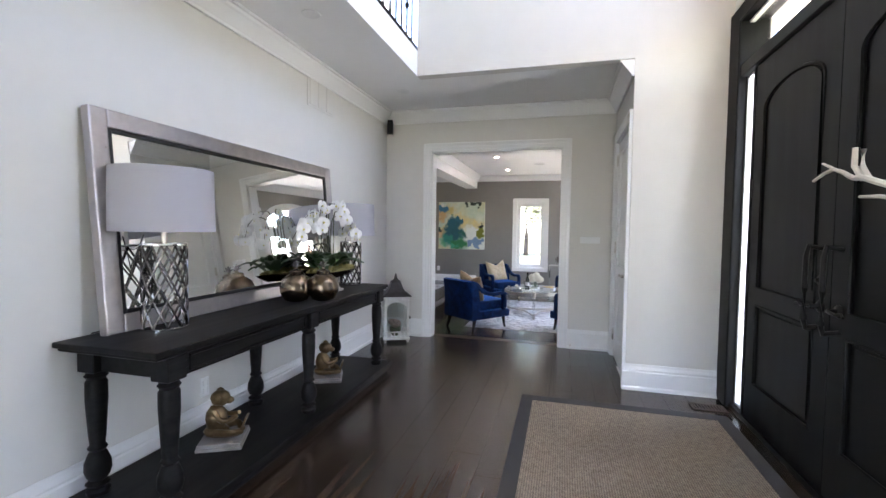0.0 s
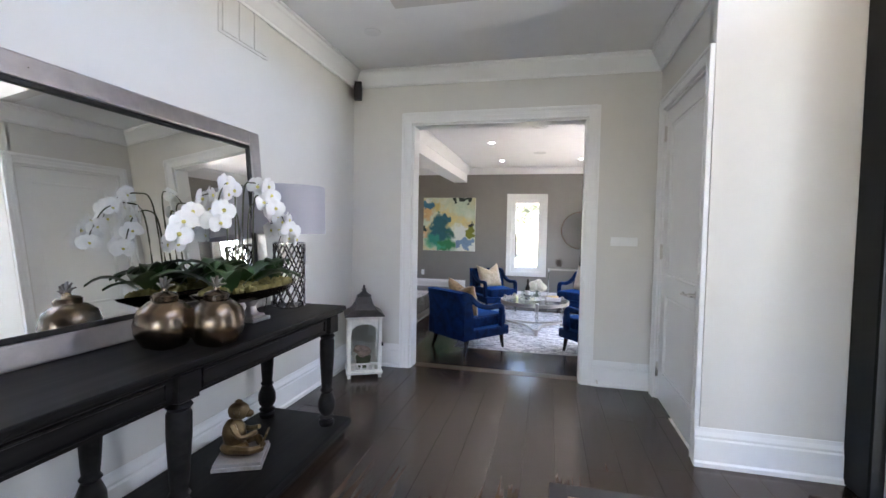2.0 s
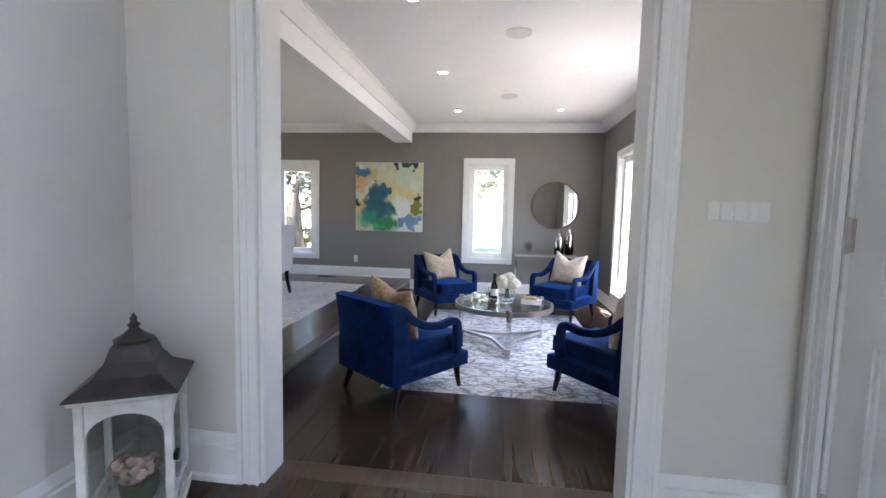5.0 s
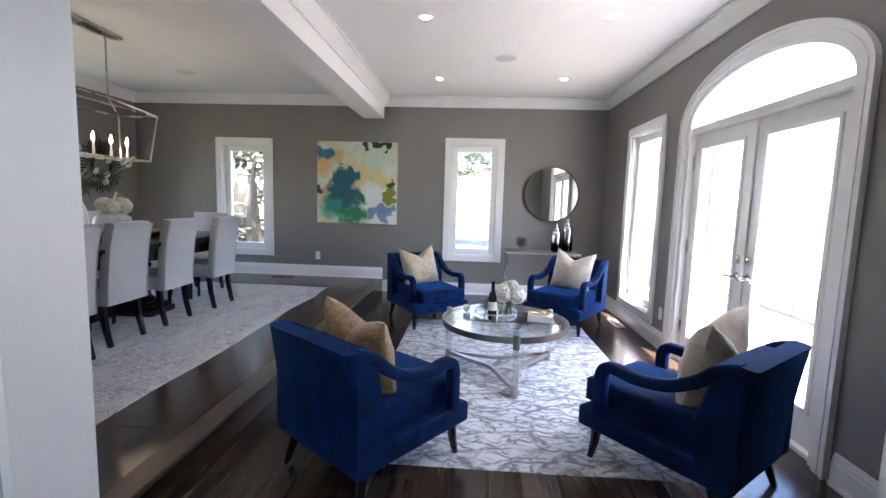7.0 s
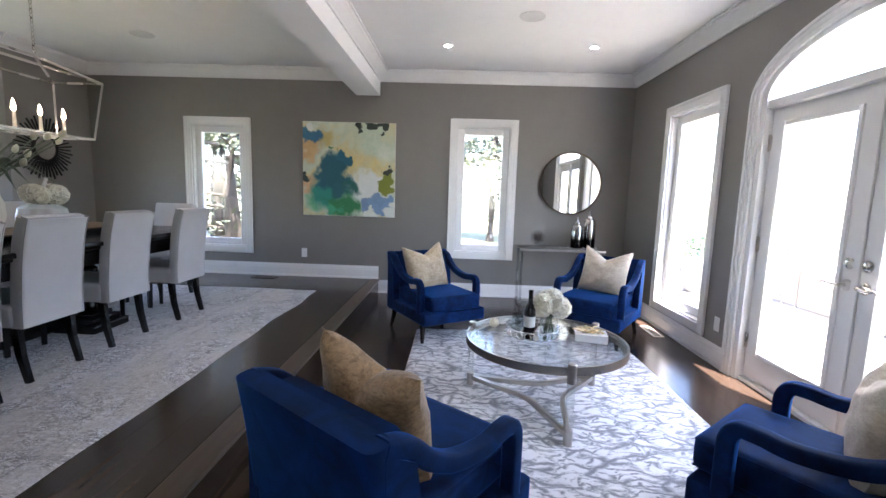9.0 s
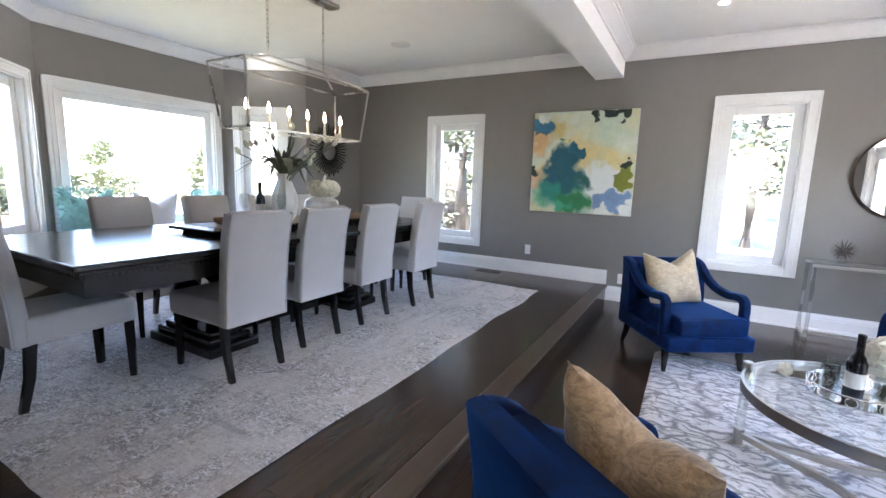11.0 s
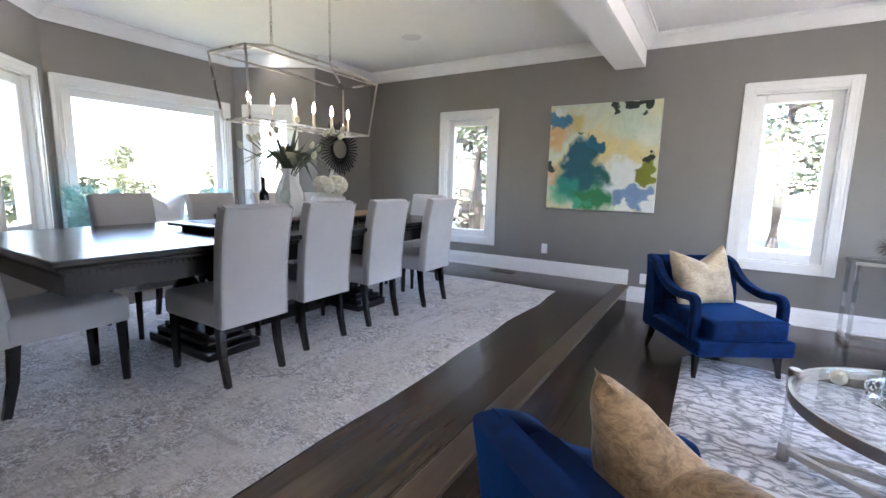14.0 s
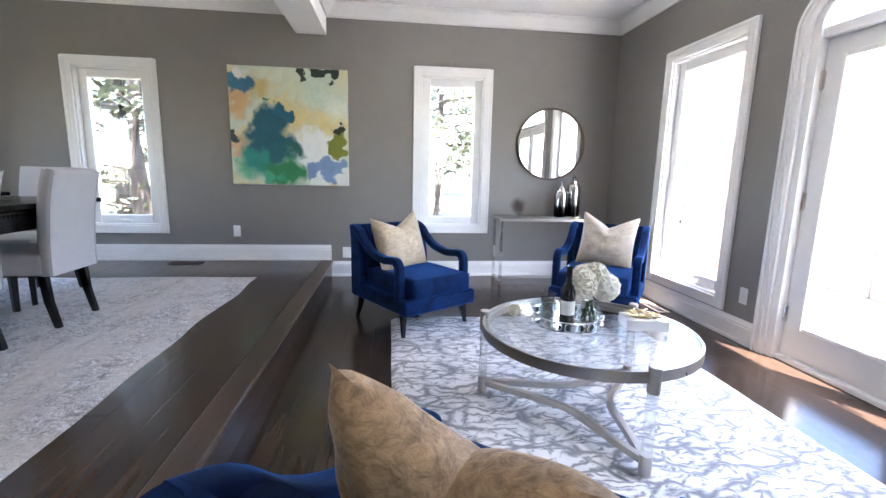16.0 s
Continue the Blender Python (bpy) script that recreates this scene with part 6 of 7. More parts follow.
# round bronze jars
for x, y in ((-1.466, 2.449), (-1.321, 2.541)):
    j = thing("round_jar", pose(x, y, KZ), "round bronze jar with a pewter leaf finial", "jar", "pair of bronze jars")
    part("jar_body", lathe(mesh(), [(0.03, 0), (0.06, 0.012), (0.083, 0.05), (0.086, 0.08), (0.075, 0.12), (0.048, 0.145), (0.034, 0.15)], 32), BRONZE, j, "polished bronze globe", True)
    lid = part("lid", lathe(mesh(), [(0.036, 0.148), (0.038, 0.165), (0.03, 0.172), (0.01, 0.178), (0.008, 0.19)], 24), BRONZE, j, smooth=True)
    bm = mesh()
    for k in range(5):
        a = radians(-70 + 35 * k)
        tube(bm, [(0, 0, 0.185), (0.02 * math.sin(a), 0, 0.19 + 0.022 * math.cos(a)), (0.034 * math.sin(a), 0.004, 0.187 + 0.036 * math.cos(a))], 0.009, 6, 0.6, flat=0.5)
    part("finial", bm, PEWTER, lid, "dark pewter shell", True)
    j.scale = (1.2, 1.2, 1.2)

# orchid bowl
rnd = random.Random(21)
ob_ = thing("orchid_bowl", pose(-1.50, 2.98, KZ) @ Matrix.Scale(0.93, 4), "white orchids and moss in a long footed metal bowl", "flowers")
bm = box(mesh(), -0.07, 0.07, -0.07, 0.07, 0, 0.018, 0.004, 1)
box(bm, -0.05, 0.05, -0.05, 0.05, 0.018, 0.034, 0.004, 1)
lathe(bm, [(0.042, 0.034), (0.03, 0.05), (0.022, 0.075), (0.035, 0.1), (0.05, 0.108)], 20)
part("pedestal", bm, SILVER, ob_, "stepped silver foot")
bm = lathe(mesh(), [(0.05, 0.105), (0.14, 0.122), (0.19, 0.158), (0.198, 0.172), (0.19, 0.172), (0.13, 0.135), (0.0005, 0.12)], 40)
for v in bm.verts:
    v.co.y *= 2.0
    v.co.x *= 0.56
    v.co.z += 0.05 * max(0.0, abs(v.co.y) - 0.2) * (v.co.z > 0.14)
part("bowl", bm, BRONZE, ob_, "boat-shaped bronze bowl", True)
MOSS = plain("moss", (0.20, 0.17, 0.06), 0.95, vary=0.5, size=30, bump=0.8, grain=90)
bm = mesh()
for k in range(260):
    a, q = rnd.uniform(0, 6.28), math.sqrt(rnd.random())
    c = (0.09 * q * math.cos(a), 0.33 * q * math.sin(a), 0.175 + 0.05 * (1 - q))
    bmesh.ops.create_icosphere(bm, subdivisions=1, radius=rnd.uniform(0.014, 0.03), matrix=Matrix.Translation(c))
for v in bm.verts:
    v.co += 0.006 * Vector((noise.noise(v.co * 60), noise.noise(v.co * 60 + Vector((5, 0, 0))), noise.noise(v.co * 60 + Vector((0, 5, 0)))))
tagged(part("moss", bm, MOSS, ob_), kind="stuff")


def strap_leaf(bm, base, a, length, width, lift):
    """A broad arching leaf with a centre fold."""
    d, s = Vector((math.cos(a), math.sin(a), 0)), Vector((-math.sin(a), math.cos(a), 0))
    rows = []
    for i in range(8):
        t = i / 7
        p = Vector(base) + d * length * t + Vector((0, 0, lift * math.sin(t * 2.2) - 0.02 * t))
        w = width * math.sin(math.pi * min(0.985, 0.1 + 0.9 * t)) ** 0.7
        rows.append([bm.verts.new(p + s * w * u + Vector((0, 0, 0.012 * abs(u)))) for u in (-1, 0, 1)])
    for r0, r1 in zip(rows, rows[1:]):
        for k in range(2):
            bm.faces.new((r0[k], r0[k + 1], r1[k + 1], r1[k]))


for k in range(24):
    bm = mesh()
    y = rnd.uniform(-0.24, 0.2)
    strap_leaf(bm, (rnd.uniform(-0.04, 0.04), y, 0.17), rnd.uniform(0, 6.28), rnd.uniform(0.18, 0.30), rnd.uniform(0.038, 0.058), rnd.uniform(0.08, 0.17))
    part("leaf", bm, LEAF_GREEN, ob_, smooth=True)
ORCHID = plain("orchid_white", (0.80, 0.79, 0.77), 0.55, vary=0.05, size=30, bump=0.1, sheen=0.2)
THROAT = plain("orchid_throat", (0.62, 0.55, 0.16), 0.5, vary=0.2)
STEM = plain("orchid_stem", (0.055, 0.06, 0.028), 0.5, vary=0.3)


def orchid_flower(m, parent):
    bm = mesh()
    for k, (a, ln, w) in enumerate(((90, 0.042, 0.019), (210, 0.042, 0.018), (330, 0.042, 0.018), (5, 0.046, 0.032), (175, 0.046, 0.032))):
        a = radians(a)
        d, s = Vector((math.cos(a), math.sin(a), 0)), Vector((-math.sin(a), math.cos(a), 0))
        ring = []
        for i in range(10):
            b = 2 * math.pi * i / 10
            p = d * (ln * 0.52 + ln * 0.5 * math.cos(b)) + s * w * math.sin(b)
            ring.append(bm.verts.new(m @ (p + Vector((0, 0, 0.002 * k + 0.008 * (math.cos(b)) ** 2)))))
        c = bm.verts.new(m @ (d * ln * 0.5 + Vector((0, 0, 0.002 * k))))
        for i in range(10):
            bm.faces.new((c, ring[i], ring[(i + 1) % 10]))
    f = part("orchid_flower", bm, ORCHID, parent, smooth=True)
    bm = lathe(mesh(), [(0.0005, 0.004), (0.008, 0.01), (0.007, 0.018), (0.0005, 0.022)], 8, m)
    part("flower_throat", bm, THROAT, f)


for k, (y0, a, tall, reach) in enumerate(((-0.18, -90, 0.55, 0.26), (-0.12, -70, 0.61, 0.22), (-0.06, 80, 0.63, 0.19), (0.02, 95, 0.57, 0.17), (-0.10, -110, 0.51, 0.28), (-0.02, 60, 0.53, 0.2))):
    d = Vector((math.cos(radians(a)), math.sin(radians(a)), 0))
    base = Vector((0.0, y0, 0.17))
    pts = smooth_line([base, base + Vector((0, 0, tall - 0.15)), base + d * reach * 0.3 + Vector((0, 0, tall - 0.08)), base + d * reach * 0.8 + Vector((0, 0, tall - 0.12)), base + d * reach * 1.15 + Vector((0, 0, tall - 0.25))], 6)
    st = part("orchid_stem", tube(mesh(), pts, 0.0045, 6, 0.6), STEM, ob_)
    for i, t in enumerate((0.56, 0.63, 0.7, 0.77, 0.84, 0.91, 0.97, 1.0)):
        p = pts[min(len(pts) - 1, int(t * len(pts)))]
        face = Vector((1.0, rnd.uniform(-0.9, 0.5), rnd.uniform(-0.3, 0.3)))
        p = p + Vector((0.025 * (1 if i % 2 else -0.4), rnd.uniform(-0.025, 0.025), rnd.uniform(-0.035, 0.0)))
        q = face.to_track_quat("Z", "Y").to_matrix().to_4x4()
        orchid_flower(Matrix.Translation(p) @ q @ Matrix.Rotation(rnd.uniform(-0.4, 0.4), 4, "Z") @ Matrix.Scale(rnd.uniform(1.0, 1.25), 4), st)

# seated figures on stone slabs, on the low shelf


def figure(m, mirrored=1):
    """A seated reading ornament as one plain shape."""
    bm = mesh()

    def blob(c, s, sub=2):
        bmesh.ops.create_icosphere(bm, subdivisions=sub, radius=1, matrix=pose(*c) @ Matrix.Diagonal((*s, 1)))

    blob((0, -0.02, 0.10), (0.05, 0.055, 0.085))
    blob((0, -0.02, 0.03), (0.062, 0.065, 0.035))
    blob((0, 0.0, 0.215), (0.047, 0.05, 0.048))
    blob((0, 0.043, 0.2), (0.025, 0.024, 0.02))
    blob((0, 0.0, 0.262), (0.014, 0.02, 0.014), 1)
    for s in (-1, 1):
        blob((s * 0.047, 0.0, 0.222), (0.012, 0.016, 0.02), 1)
        tube(bm, smooth_line([(s * 0.045, -0.02, 0.155), (s * 0.066, 0.02, 0.1), (s * 0.03, 0.085, 0.115)], 4), 0.016, 8, 0.7)
        tube(bm, smooth_line([(s * 0.04, -0.02, 0.03), (s * 0.085, 0.06, 0.04), (s * 0.02, 0.1, 0.022)], 4), 0.024, 8, 0.7)
    bm2 = box(bm, -0.045, 0.045, 0.08, 0.09, 0.07, 0.14, 0.003, 1, pose(0, 0, 0, -20, 0, 0))
    for v in bm.verts:
        v.co.x *= 0.92
        v.co.y *= 1.12
        v.co.z *= 1.04
    ob = part("seated_figurine", bm, GOLD_DARK, smooth=True)
    ob.matrix_world = m
    return tagged(ob, "antique gold seated reading figurine on a stone slab", "figurine", "pair of figurines")


STONE = plain("grey_marble", (0.24, 0.22, 0.21), 0.35, vary=0.3, size=14, bump=0.05)
for x, y, r in ((-1.535, 1.86, -62), (-1.525, 2.925, -65)):
    sl = thing("stone_slab", pose(x, y, HALL + 0.0937, 0, 0, r), "pair of stacked grey marble slabs on the shelf", "slab", "slabs under the figurines")
    part("lower_slab", box(mesh(), -0.115, 0.115, -0.095, 0.125, 0.0005, 0.018, 0.002, 1), STONE, sl)
    part("upper_slab", box(mesh(), -0.11, 0.11, -0.09, 0.12, 0.0185, 0.035, 0.002, 1), STONE, sl)
    figure(pose(x, y, HALL + 0.129, 0, 0, r) @ Matrix.Scale(0.92, 4))

# floor lantern
la = thing("floor_lantern", pose(-1.59, 4.558, HALL, 0, 0, 28), "white wooden lantern with a dark metal roof", "lantern")
WORN_WHITE = plain("worn_white", (0.72, 0.71, 0.68), 0.6, vary=0.12, size=25, bump=0.15, grain=70)
ROOF = plain("pewter_roof", (0.055, 0.05, 0.05), 0.38, 0.6, vary=0.3, size=20, bump=0.1)
w, h = 0.115, 0.43
part("base_board", box(mesh(), -w - 0.008, w + 0.008, -w - 0.008, w + 0.008, 0.03, 0.05, 0.003, 1), WORN_WHITE, la)
for x in (-1, 1):
    for y in (-1, 1):
        part("post", box(mesh(), min(x * w, x * w - x * 0.022), max(x * w, x * w - x * 0.022), min(y * w, y * w - y * 0.022), max(y * w, y * w - y * 0.022), 0.0, h + 0.02, 0.002, 1), WORN_WHITE, la)
for k in range(4):
    m = Matrix.Rotation(math.pi / 2 * k, 4, "Z")
    bm = box(mesh(), -w + 0.022, w - 0.022, -w + 0.003, -w + 0.015, 0.05, 0.062, 0.001, 1, m)
    box(bm, -w + 0.022, w - 0.022, -w + 0.003, -w + 0.015, 0.1, 0.112, 0.001, 1, m)
    for i in range(4):
        x = -0.06 + 0.04 * i
        box(bm, x - 0.006, x + 0.006, -w + 0.004, -w + 0.014, 0.06, 0.102, 0, 1, m)
    side = part("side_rail", bm, WORN_WHITE, la)
    arch = ellipse(0, w - 0.024, 0.07, h - 0.09, 14)
    bm = mesh()
    for i in range(14):
        prism(bm, [arch[i], arch[i + 1], (arch[i + 1][0], h + 0.02), (arch[i][0], h + 0.02)], -w + 0.003, -w + 0.015, m)
    part("arch", bm, WORN_WHITE, side)
    part("pane", box(mesh(), -w + 0.02, w - 0.02, -w + 0.008, -w + 0.0095, 0.11, h - 0.02, 0, 1, m), PANE, side)
part("top_board", box(mesh(), -w - 0.012, w + 0.012, -w - 0.012, w + 0.012, h + 0.02, h + 0.036, 0.003, 1), WORN_WHITE, la)
bm, prev = mesh(), None
for r, z in ((w + 0.02, h + 0.036), (w + 0.015, h + 0.045), (w * 0.72, h + 0.08), (w * 0.52, h + 0.12), (w * 0.42, h + 0.16), (w * 0.38, h + 0.17)):
    ring = [bm.verts.new((x * r, y * r, z)) for x, y in ((1, 1), (-1, 1), (-1, -1), (1, -1))]
    if prev:
        for k in range(4):
            bm.faces.new((prev[k], prev[(k + 1) % 4], ring[(k + 1) % 4], ring[k]))
    prev = ring
bm.faces.new(prev)
roof = part("roof", bm, ROOF, la, "flared dark pewter roof")
part("finial", lathe(mesh(), [(0.05, h + 0.17), (0.052, h + 0.18), (0.03, h + 0.195), (0.02, h + 0.205), (0.012, h + 0.215), (0.018, h + 0.225), (0.008, h + 0.235), (0.01, h + 0.245), (0.0005, h + 0.265)], 16), ROOF, roof, smooth=True)
part("latch", box(mesh(), w - 0.002, w + 0.012, -w - 0.0, -w + 0.03, 0.24, 0.265, 0.002, 1), BLACK_IRON, la)
la.scale = (1.2, 1.2, 1.095)
fp = thing("flower_pot", pose(-1.59, 4.558, HALL + 0.056) @ Matrix.Scale(1.3, 4), "small green pot of pale flowers inside the lantern", "plant")
part("pot", lathe(mesh(), [(0.03, 0), (0.045, 0.03), (0.05, 0.07), (0.042, 0.08)], 18), plain("pot_green", (0.10, 0.12, 0.07), 0.5, vary=0.2), fp, smooth=True)
bm = mesh()
for k in range(9):
    petal_ball(bm, (rnd.uniform(-0.045, 0.045), rnd.uniform(-0.045, 0.045), rnd.uniform(0.09, 0.14)), 0.024, 14, rnd)
part("flower_cluster", bm, plain("dried_pink", (0.42, 0.32, 0.28), 0.8, vary=0.5, size=40), fp)

# bleached branch in a floor vase beside the entrance
br = thing("branch_vase", pose(0.703, 0.203, HALL), "tall dark floor vase with a bleached white branch", "ornament")
part("vase", lathe(mesh(), [(0.06, 0), (0.09, 0.05), (0.1, 0.3), (0.06, 0.6), (0.045, 0.75), (0.055, 0.8)], 24), BLACK_IRON, br, smooth=True)
BONE = plain("bleached_wood", (0.62, 0.56, 0.47), 0.6, vary=0.15, size=20, bump=0.2)
bm = mesh()
main = smooth_line([(0, 0, 0.7), (0.02, 0.1, 1.05), (-0.03, 0.3, 1.29), (-0.09, 0.44, 1.37), (-0.09, 0.49, 1.381), (-0.09, 0.515, 1.392), (-0.09, 0.54, 1.4)], 5)
tube(bm, main, 0.0065, 7, 0.4)
tube(bm, [(-0.09, 0.54, 1.4), (-0.09, 0.565, 1.397), (-0.09, 0.595, 1.388)], 0.0032, 6, 0.8)
tube(bm, [(-0.09, 0.538, 1.4), (-0.09, 0.555, 1.407), (-0.09, 0.57, 1.413)], 0.0028, 6, 0.7)
tube(bm, [(-0.09, 0.47, 1.377), (-0.09, 0.49, 1.398), (-0.09, 0.49, 1.424)], 0.0042, 6, 0.8)
tube(bm, [(-0.09, 0.455, 1.374), (-0.09, 0.472, 1.394), (-0.09, 0.471, 1.419)], 0.0042, 6, 0.8)
tube(bm, [(-0.06, 0.37, 1.33), (-0.085, 0.44, 1.351), (-0.09, 0.475, 1.353)], 0.0035, 6, 0.6)
part("branch", bm, BONE, br, "bleached white branch", True).location.z = -0.05

# ---- outside ----
GRASS = plain("lawn", (0.14, 0.14, 0.075), 0.9, vary=0.35, size=1.5, bump=0.5, grain=40)
PAVING = plain("paving", (0.46, 0.42, 0.37), 0.8, vary=0.15, size=2, bump=0.2, grain=50)
BRICK = plain("red_brick", (0.44, 0.27, 0.22), 0.85, vary=0.25, size=8, bump=0.3, grain=60)
bm = mesh()
bm.faces.new([bm.verts.new(c) for c in ((-400, -400, -0.35), (400, -400, -0.35), (400, 400, -0.35), (-400, 400, -0.35))])
tagged(part("ground", bm, GRASS), "sunlit lawn around the house", "ground", kind="structure")
pv = tagged(part("pavement", box(mesh(), 1.46, 14, 3.5, 16, -0.34, -0.06), PAVING), "pale stone terrace outside the french doors", "terrace", kind="structure")
pier = thing("brick_pier", pose(2.45, 9.98, -0.06), "red brick pier beside the terrace", "pier", "brick piers on the terrace")
part("core", box(mesh(), -0.2, 0.2, -0.2, 0.2, 0, 3.2), plain("mortar", (0.5, 0.46, 0.42), 0.9), pier)
brick_mesh = None
for row in range(38):
    z = 0.01 + row * 0.084
    for side in range(4):
        for i in range(2):
            off = 0.0 if row % 2 else 0.055
            m = Matrix.Rotation(math.pi / 2 * side, 4, "Z") @ Matrix.Translation((-0.105 + i * 0.21 + off * (0.5 - i), -0.198, z + 0.036))
            if brick_mesh is None:
                o = part("brick", box(mesh(), -0.098, 0.098, -0.012, 0.012, -0.036, 0.036), BRICK, pier)
                brick_mesh = o.data
            else:
                o = new("brick", brick_mesh)
                o.parent = pier
            o.matrix_basis = m
copy_thing(pier, pose(2.43, 12.1, -0.06))
pier.matrix_world = pose(2.52, 9.98, -0.06) @ Matrix.Diagonal((0.62, 0.62, 1, 1))
sc = thing("wall_lantern", pose(2.62, 11.83, 2.3), "black outdoor wall lantern on the brick pier", "lamp")
part("lamp_cage", lathe(mesh(), [(0.03, -0.16), (0.06, -0.14), (0.075, 0.05), (0.03, 0.12), (0.005, 0.16)], 6), BLACK_IRON, sc)
part("bracket", tube(mesh(), [(0.0, 0.0, 0.15), (0.0, 0.03, 0.2), (0.02, 0.06, 0.1)], 0.012, 6), BLACK_IRON, sc)
lw = thing("garden_wall", pose(-1.5, 1.0, -0.06), "low pale stone terrace wall", "wall")
for k in range(10):
    part("stone", box(mesh(), 5.2, 5.6, 4.2 + k * 0.62, 4.8 + k * 0.62, 0, 0.5, 0.03, 2), PAVING, lw)
part("cap", box(mesh(), 5.15, 5.65, 4.15, 10.5, 0.5, 0.56, 0.015, 1), PAVING, lw)
METAL_GREY = plain("patio_metal", (0.25, 0.25, 0.26), 0.4, 0.6, vary=0.15)


def patio_chair():
    """Light metal armchair; it faces local y."""
    c = thing("patio_chair", pose(0, 0, 0), "grey metal patio chair on the terrace", "chair", "chairs on the terrace")
    part("seat", box(mesh(), -0.24, 0.24, -0.22, 0.24, 0.41, 0.44, 0.008, 1), METAL_GREY, c)
    for k in range(6):
        x = -0.2 + 0.08 * k
        part("back_slat", tube(mesh(), [(x, -0.23, 0.44), (x, -0.3, 0.86)], 0.008, 5), METAL_GREY, c)
    part("top_rail", tube(mesh(), [(-0.25, -0.3, 0.86), (0.25, -0.3, 0.86)], 0.013, 6), METAL_GREY, c)
    for x in (-0.25, 0.25):
        part("armrest", tube(mesh(), [(x, -0.27, 0.66), (x, 0.2, 0.65), (x, 0.24, 0.6)], 0.013, 6), METAL_GREY, c)
        part("leg", tube(mesh(), [(x, 0.24, 0.61), (x, 0.26, 0.0)], 0.013, 6), METAL_GREY, c)
        part("leg", tube(mesh(), [(x, -0.3, 0.86), (x, -0.22, 0.42), (x, -0.28, 0.0)], 0.013, 6), METAL_GREY, c)
    return c


pc = patio_chair()
copy_thing(pc, pose(2.35, 11.15, -0.06, 0, 0, 200))
pc.matrix_world = pose(3.15, 10.6, -0.06, 0, 0, 70)
gp = thing("planter", pose(2.8, 11.55, -0.06), "grey planter with leafy flowers", "planter")
part("pot", lathe(mesh(), [(0.14, 0), (0.2, 0.15), (0.22, 0.42), (0.2, 0.42)], 20), plain("planter_grey", (0.3, 0.28, 0.26), 0.7), gp)
rnd = random.Random(8)
bm = mesh()
for k in range(220):
    p = Vector((rnd.gauss(0, 0.13), rnd.gauss(0, 0.13), 0.5 + rnd.random() * 0.35))
    u = Vector((rnd.uniform(-1, 1), rnd.uniform(-1, 1), rnd.uniform(-1, 1))).normalized() * 0.04
    w = u.orthogonal().normalized() * 0.02
    bm.faces.new([bm.verts.new(p + c) for c in (-u, w, u, -w)])
part("foliage", bm, LEAF_GREEN, gp)
BARK = plain("bark", (0.05, 0.038, 0.03), 0.9, vary=0.4, size=6, bump=0.6, grain=25, stretch=(1, 1, 0.2))
NEEDLE = plain("needles", (0.06, 0.07, 0.04), 0.7, vary=0.5, size=1.2, bump=0)
SPRING = plain("spring_leaf", (0.16, 0.17, 0.10), 0.6, vary=0.4, size=1.2, bump=0)


def tree(x, y, tall, spread, leaf, label, seed, clear=0.25, count=2600, size=0.11, lean=0.0):
    """Tapered trunk, limbs and a ragged crown of small leaves."""
    r = random.Random(seed)
    t = thing("tree", pose(x, y, -0.35), label, "tree", "trees round the house")
    trunk = [Vector((lean * k / 6 + r.uniform(-0.05, 0.05), r.uniform(-0.05, 0.05), tall * 0.95 * k / 6)) for k in range(7)]
    part("trunk", tube(mesh(), trunk, tall * 0.021, 9, 0.2), BARK, t, smooth=True)
    bm, tips = mesh(), []
    for k in range(34):
        f = r.uniform(clear, 0.97)
        base = trunk[0].lerp(trunk[-1], f)
        a = r.uniform(0, 6.28)
        ln = spread * (1.08 - f) * r.uniform(0.6, 1.15) / (1.08 - clear) * 1.15
        mid = base + Vector((math.cos(a), math.sin(a), 0.1)) * ln * 0.5
        tip = base + Vector((math.cos(a + r.uniform(-0.3, 0.3)), math.sin(a), r.uniform(-0.15, 0.3))) * ln
        tube(bm, [base, mid, tip], tall * 0.005, 5, 0.3)
        tips.append((base, mid, tip))
    part("limbs", bm, BARK, t)
    bm = mesh()
    for k in range(count):
        b, m_, e = r.choice(tips)
        q = r.random() ** 0.6
        p = b.lerp(m_, q * 2) if q < 0.5 else m_.lerp(e, q * 2 - 1)
        p = p + Vector((r.gauss(0, 1), r.gauss(0, 1), r.gauss(0, 0.7))) * spread * 0.085
        u = Vector((r.uniform(-1, 1), r.uniform(-1, 1), r.uniform(-0.6, 0.6))).normalized() * size * r.uniform(0.6, 1.4)
        w = u.orthogonal().normalized() * size * 0.4
        bm.faces.new([bm.verts.new(p + c) for c in (-u, w, u, -w)])
    part("crown", bm, leaf, t)


tree(-6.35, 15.2, 11.0, 2.0, NEEDLE, "dark conifer close behind the narrow window", 1, 0.05, 1500, 0.10)
tree(-5.7, 14.4, 9.0, 1.8, NEEDLE, "dark conifer close behind the narrow window", 2, 0.05, 1500, 0.10)
tree(-8.6, 19.0, 10.0, 2.6, NEEDLE, "tall dark conifer on the lawn", 3, 0.05, 3000, 0.15)
tree(0.4, 20.5, 7.5, 3.4, SPRING, "leafy tree on the lawn", 4, 0.22, 6500, 0.12)
tree(-2.4, 33.0, 9.0, 4.5, SPRING, "leafy tree far across the lawn", 5, 0.25, 3000, 0.22)
tree(4.5, 36.0, 10.0, 5.0, NEEDLE, "conifer far across the lawn", 6, 0.12, 3000, 0.25)
tree(-24.0, 11.2, 2.6, 1.6, SPRING, "young leafy tree outside the bay", 7, 0.15, 1600, 0.14)
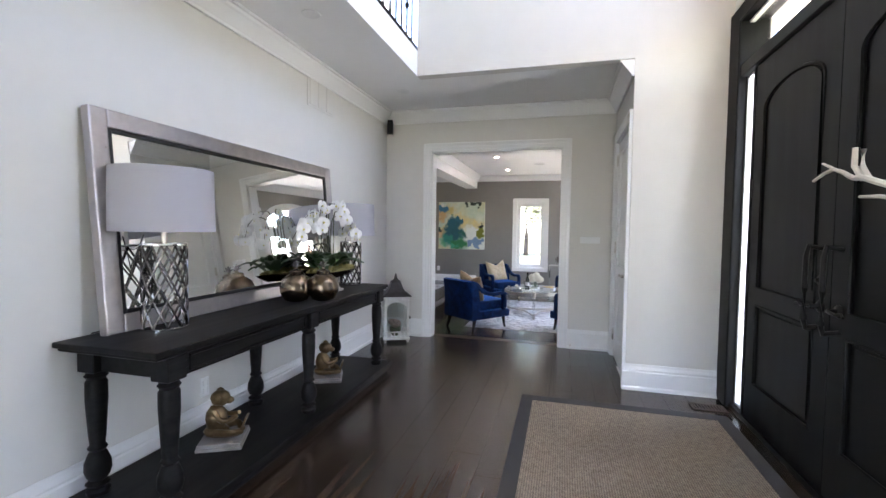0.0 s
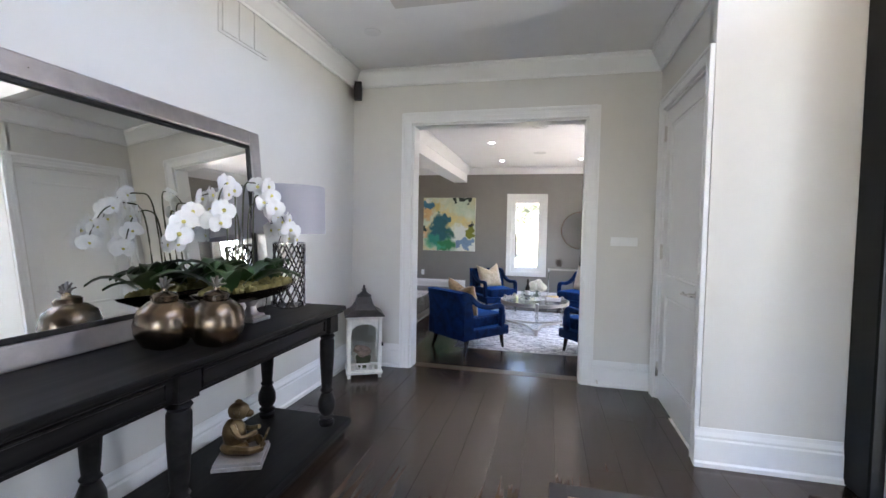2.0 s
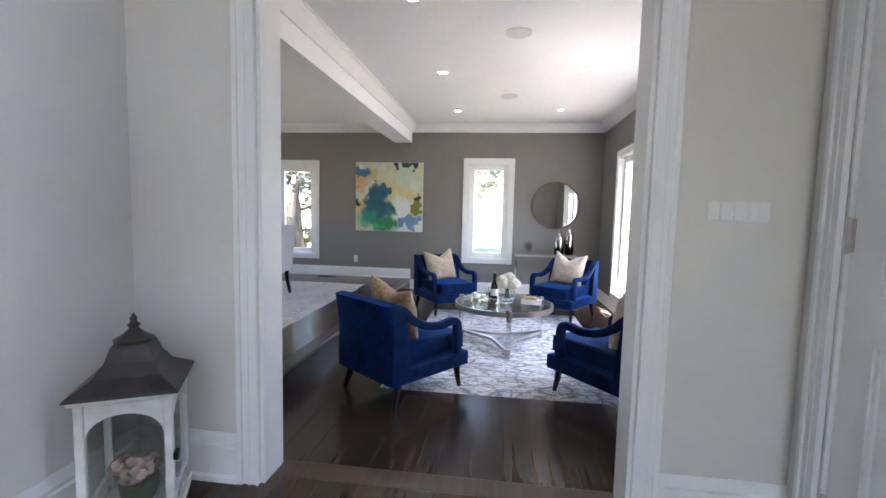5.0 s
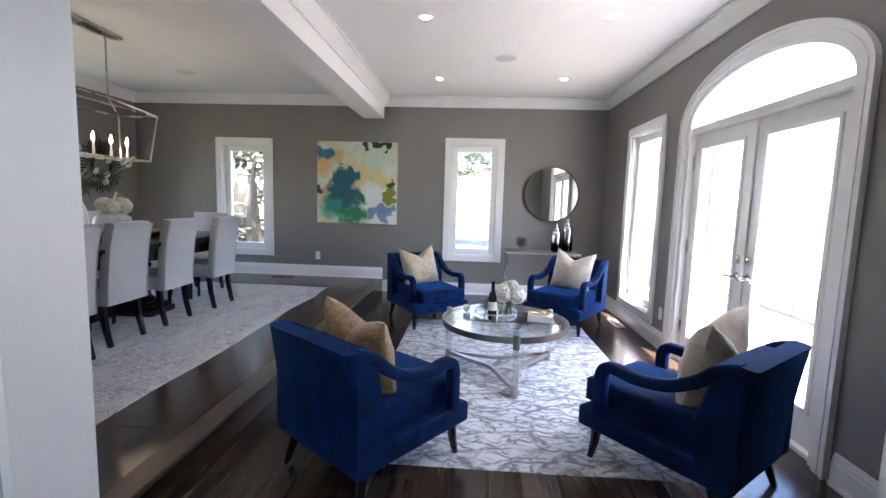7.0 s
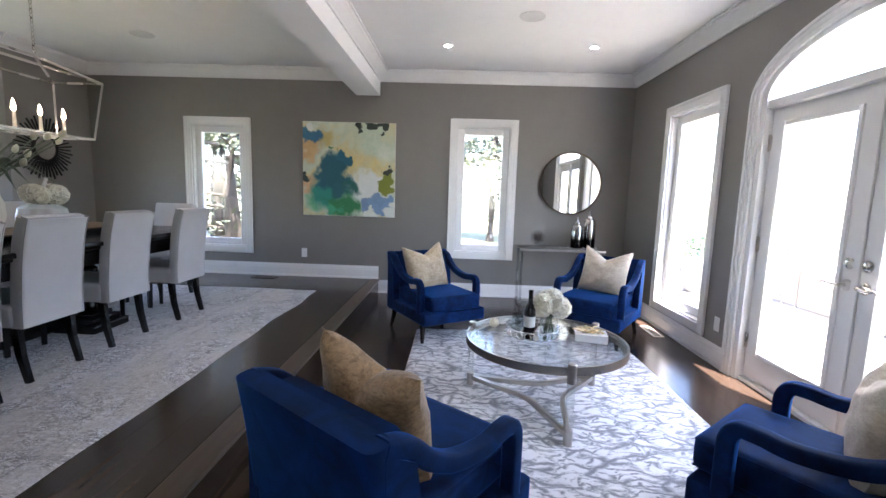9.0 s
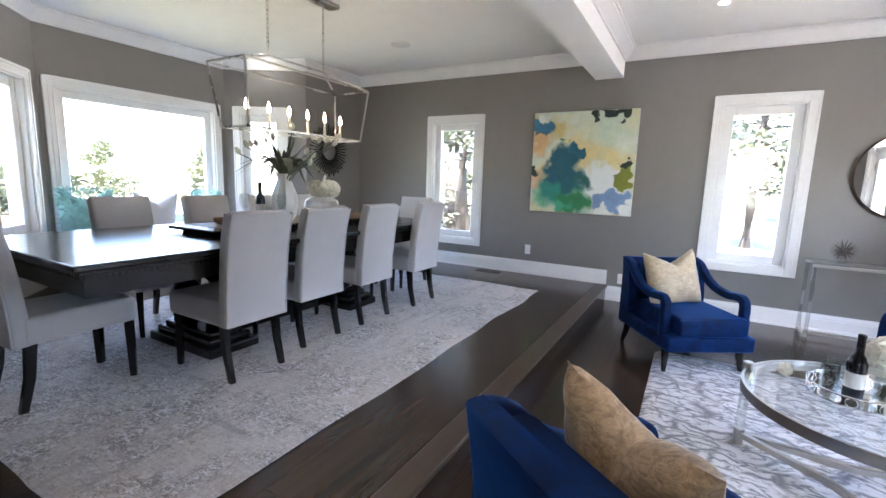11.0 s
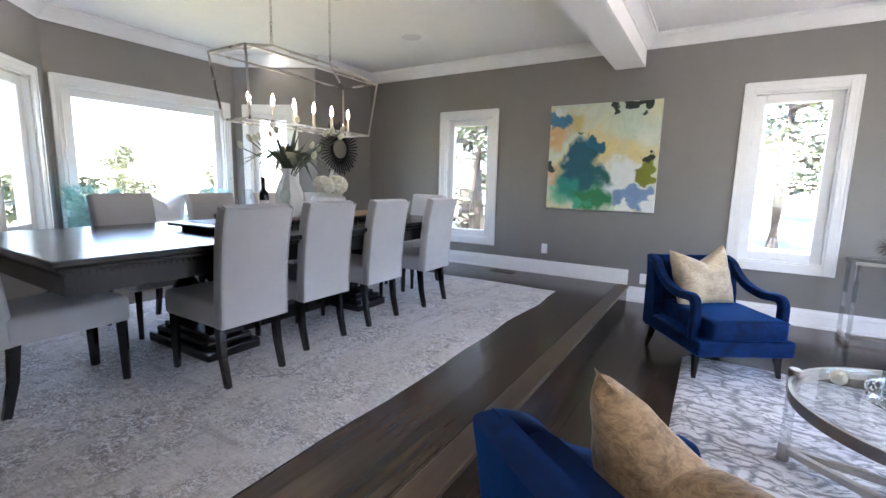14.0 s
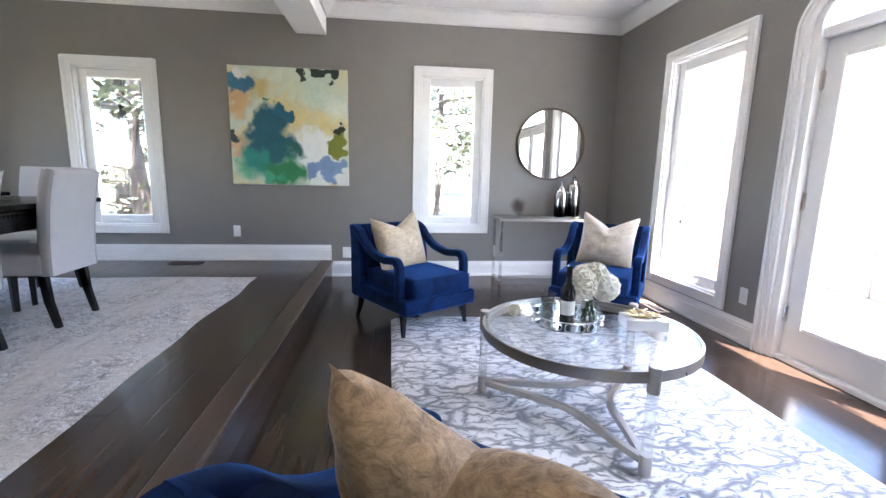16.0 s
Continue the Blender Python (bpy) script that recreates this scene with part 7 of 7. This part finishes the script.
tree(-30.0, 17.5, 3.4, 2.0, SPRING, "pale leafy shrub outside the bay", 8, 0.08, 1800, 0.16)
tree(-14.0, 9.05, 8.5, 1.4, NEEDLE, "conifer outside the bay", 9, 0.06, 1800, 0.13)
tree(-30.0, 23.5, 3.6, 1.6, SPRING, "small pale tree beyond the bay", 10, 0.08, 1800, 0.16)
tree(22.0, 20.0, 8.0, 4.0, SPRING, "leafy tree beyond the terrace", 12, 0.25, 2600, 0.25)
tree(26.0, 8.0, 8.0, 4.0, SPRING, "leafy tree beyond the terrace", 13, 0.25, 2600, 0.25)

# ---- floors, board by board ----
SUB = plain("subfloor", (0.01, 0.008, 0.007), 0.8)


def boards(name, x0, x1, y0, y1, z, width, label, seed, thick=0.012):
    """Dark boards along y with fine open joints on a sub-floor."""
    r = random.Random(seed)
    fl = tagged(part(name, box(mesh(), x0, x1, y0, y1, z - 0.1 if z < 0.05 else 0.0, z - 0.003), SUB), label, "floor", kind="structure")
    shared, n = {}, max(1, round((x1 - x0) / width))
    w = (x1 - x0) / n
    for i in range(n):
        y = y0 - r.uniform(0, 1.5)
        while y < y1:
            ln = r.choice((1.3, 1.7, 2.1, 2.5))
            a, b = max(y, y0), min(y + ln, y1)
            if b - a > 0.05:
                key = round(b - a, 2)
                if key not in shared:
                    bm = box(mesh(), -w / 2 + 0.0005, w / 2 - 0.0005, -(b - a) / 2 + 0.0005, (b - a) / 2 - 0.0005, -thick, 0)
                    bmesh.ops.bevel(bm, geom=[e for e in bm.edges if all(v.co.z > -0.001 for v in e.verts)], offset=0.0008, segments=1, affect="EDGES")
                    o = part("plank", bm, FLOOR_WOOD, fl)
                    shared[key] = o.data
                else:
                    o = new("plank", shared[key])
                    o.parent = fl
                o.location = (x0 + (i + 0.5) * w, (a + b) / 2, z + r.uniform(-0.0004, 0.0004))
            y += ln
    return fl


boards("floor_hall", HL - 0.05, HR + 0.25, HS - 0.1, WY - 0.1, HALL, 0.17, "dark brown hand-scraped hardwood hall floor", 1)
boards("floor_living", STEP_X, 1.46, WY - 0.02, 10.5, 0.0, 0.17, "dark brown hand-scraped hardwood living room floor", 2)
boards("floor_dining", -6.5, STEP_X - 0.10, WY - 0.1, 10.5, DINING, 0.17, "dark brown hardwood floor of the raised dining room", 3)
hs = setting("step_hall", pose(0, 0, 0), "dark wooden step from the hall down to the living room", "step")
part("nosing", box(mesh(), OPEN0 + 0.017, OPEN1 - 0.017, WY - 0.0995, WY + 0.022, HALL - 0.028, HALL + 0.002, 0.011, 3), STEP_WOOD, hs, "rounded brown wooden nosing")
part("riser", box(mesh(), OPEN0, OPEN1, WY - 0.0985, WY + 0.002, 0.0, HALL - 0.028), FLOOR_WOOD, hs)
st = setting("step", pose(0, 0, 0), "dark wooden step up to the dining room", "step")
part("nosing", box(mesh(), STEP_X - 0.0995, STEP_X + 0.022, WY, 10.44, DINING - 0.028, DINING + 0.002, 0.011, 3), STEP_WOOD, st, "rounded brown wooden nosing")
part("riser", box(mesh(), STEP_X - 0.09, STEP_X + 0.002, WY, 10.44, 0.0, DINING - 0.028), FLOOR_WOOD, st)
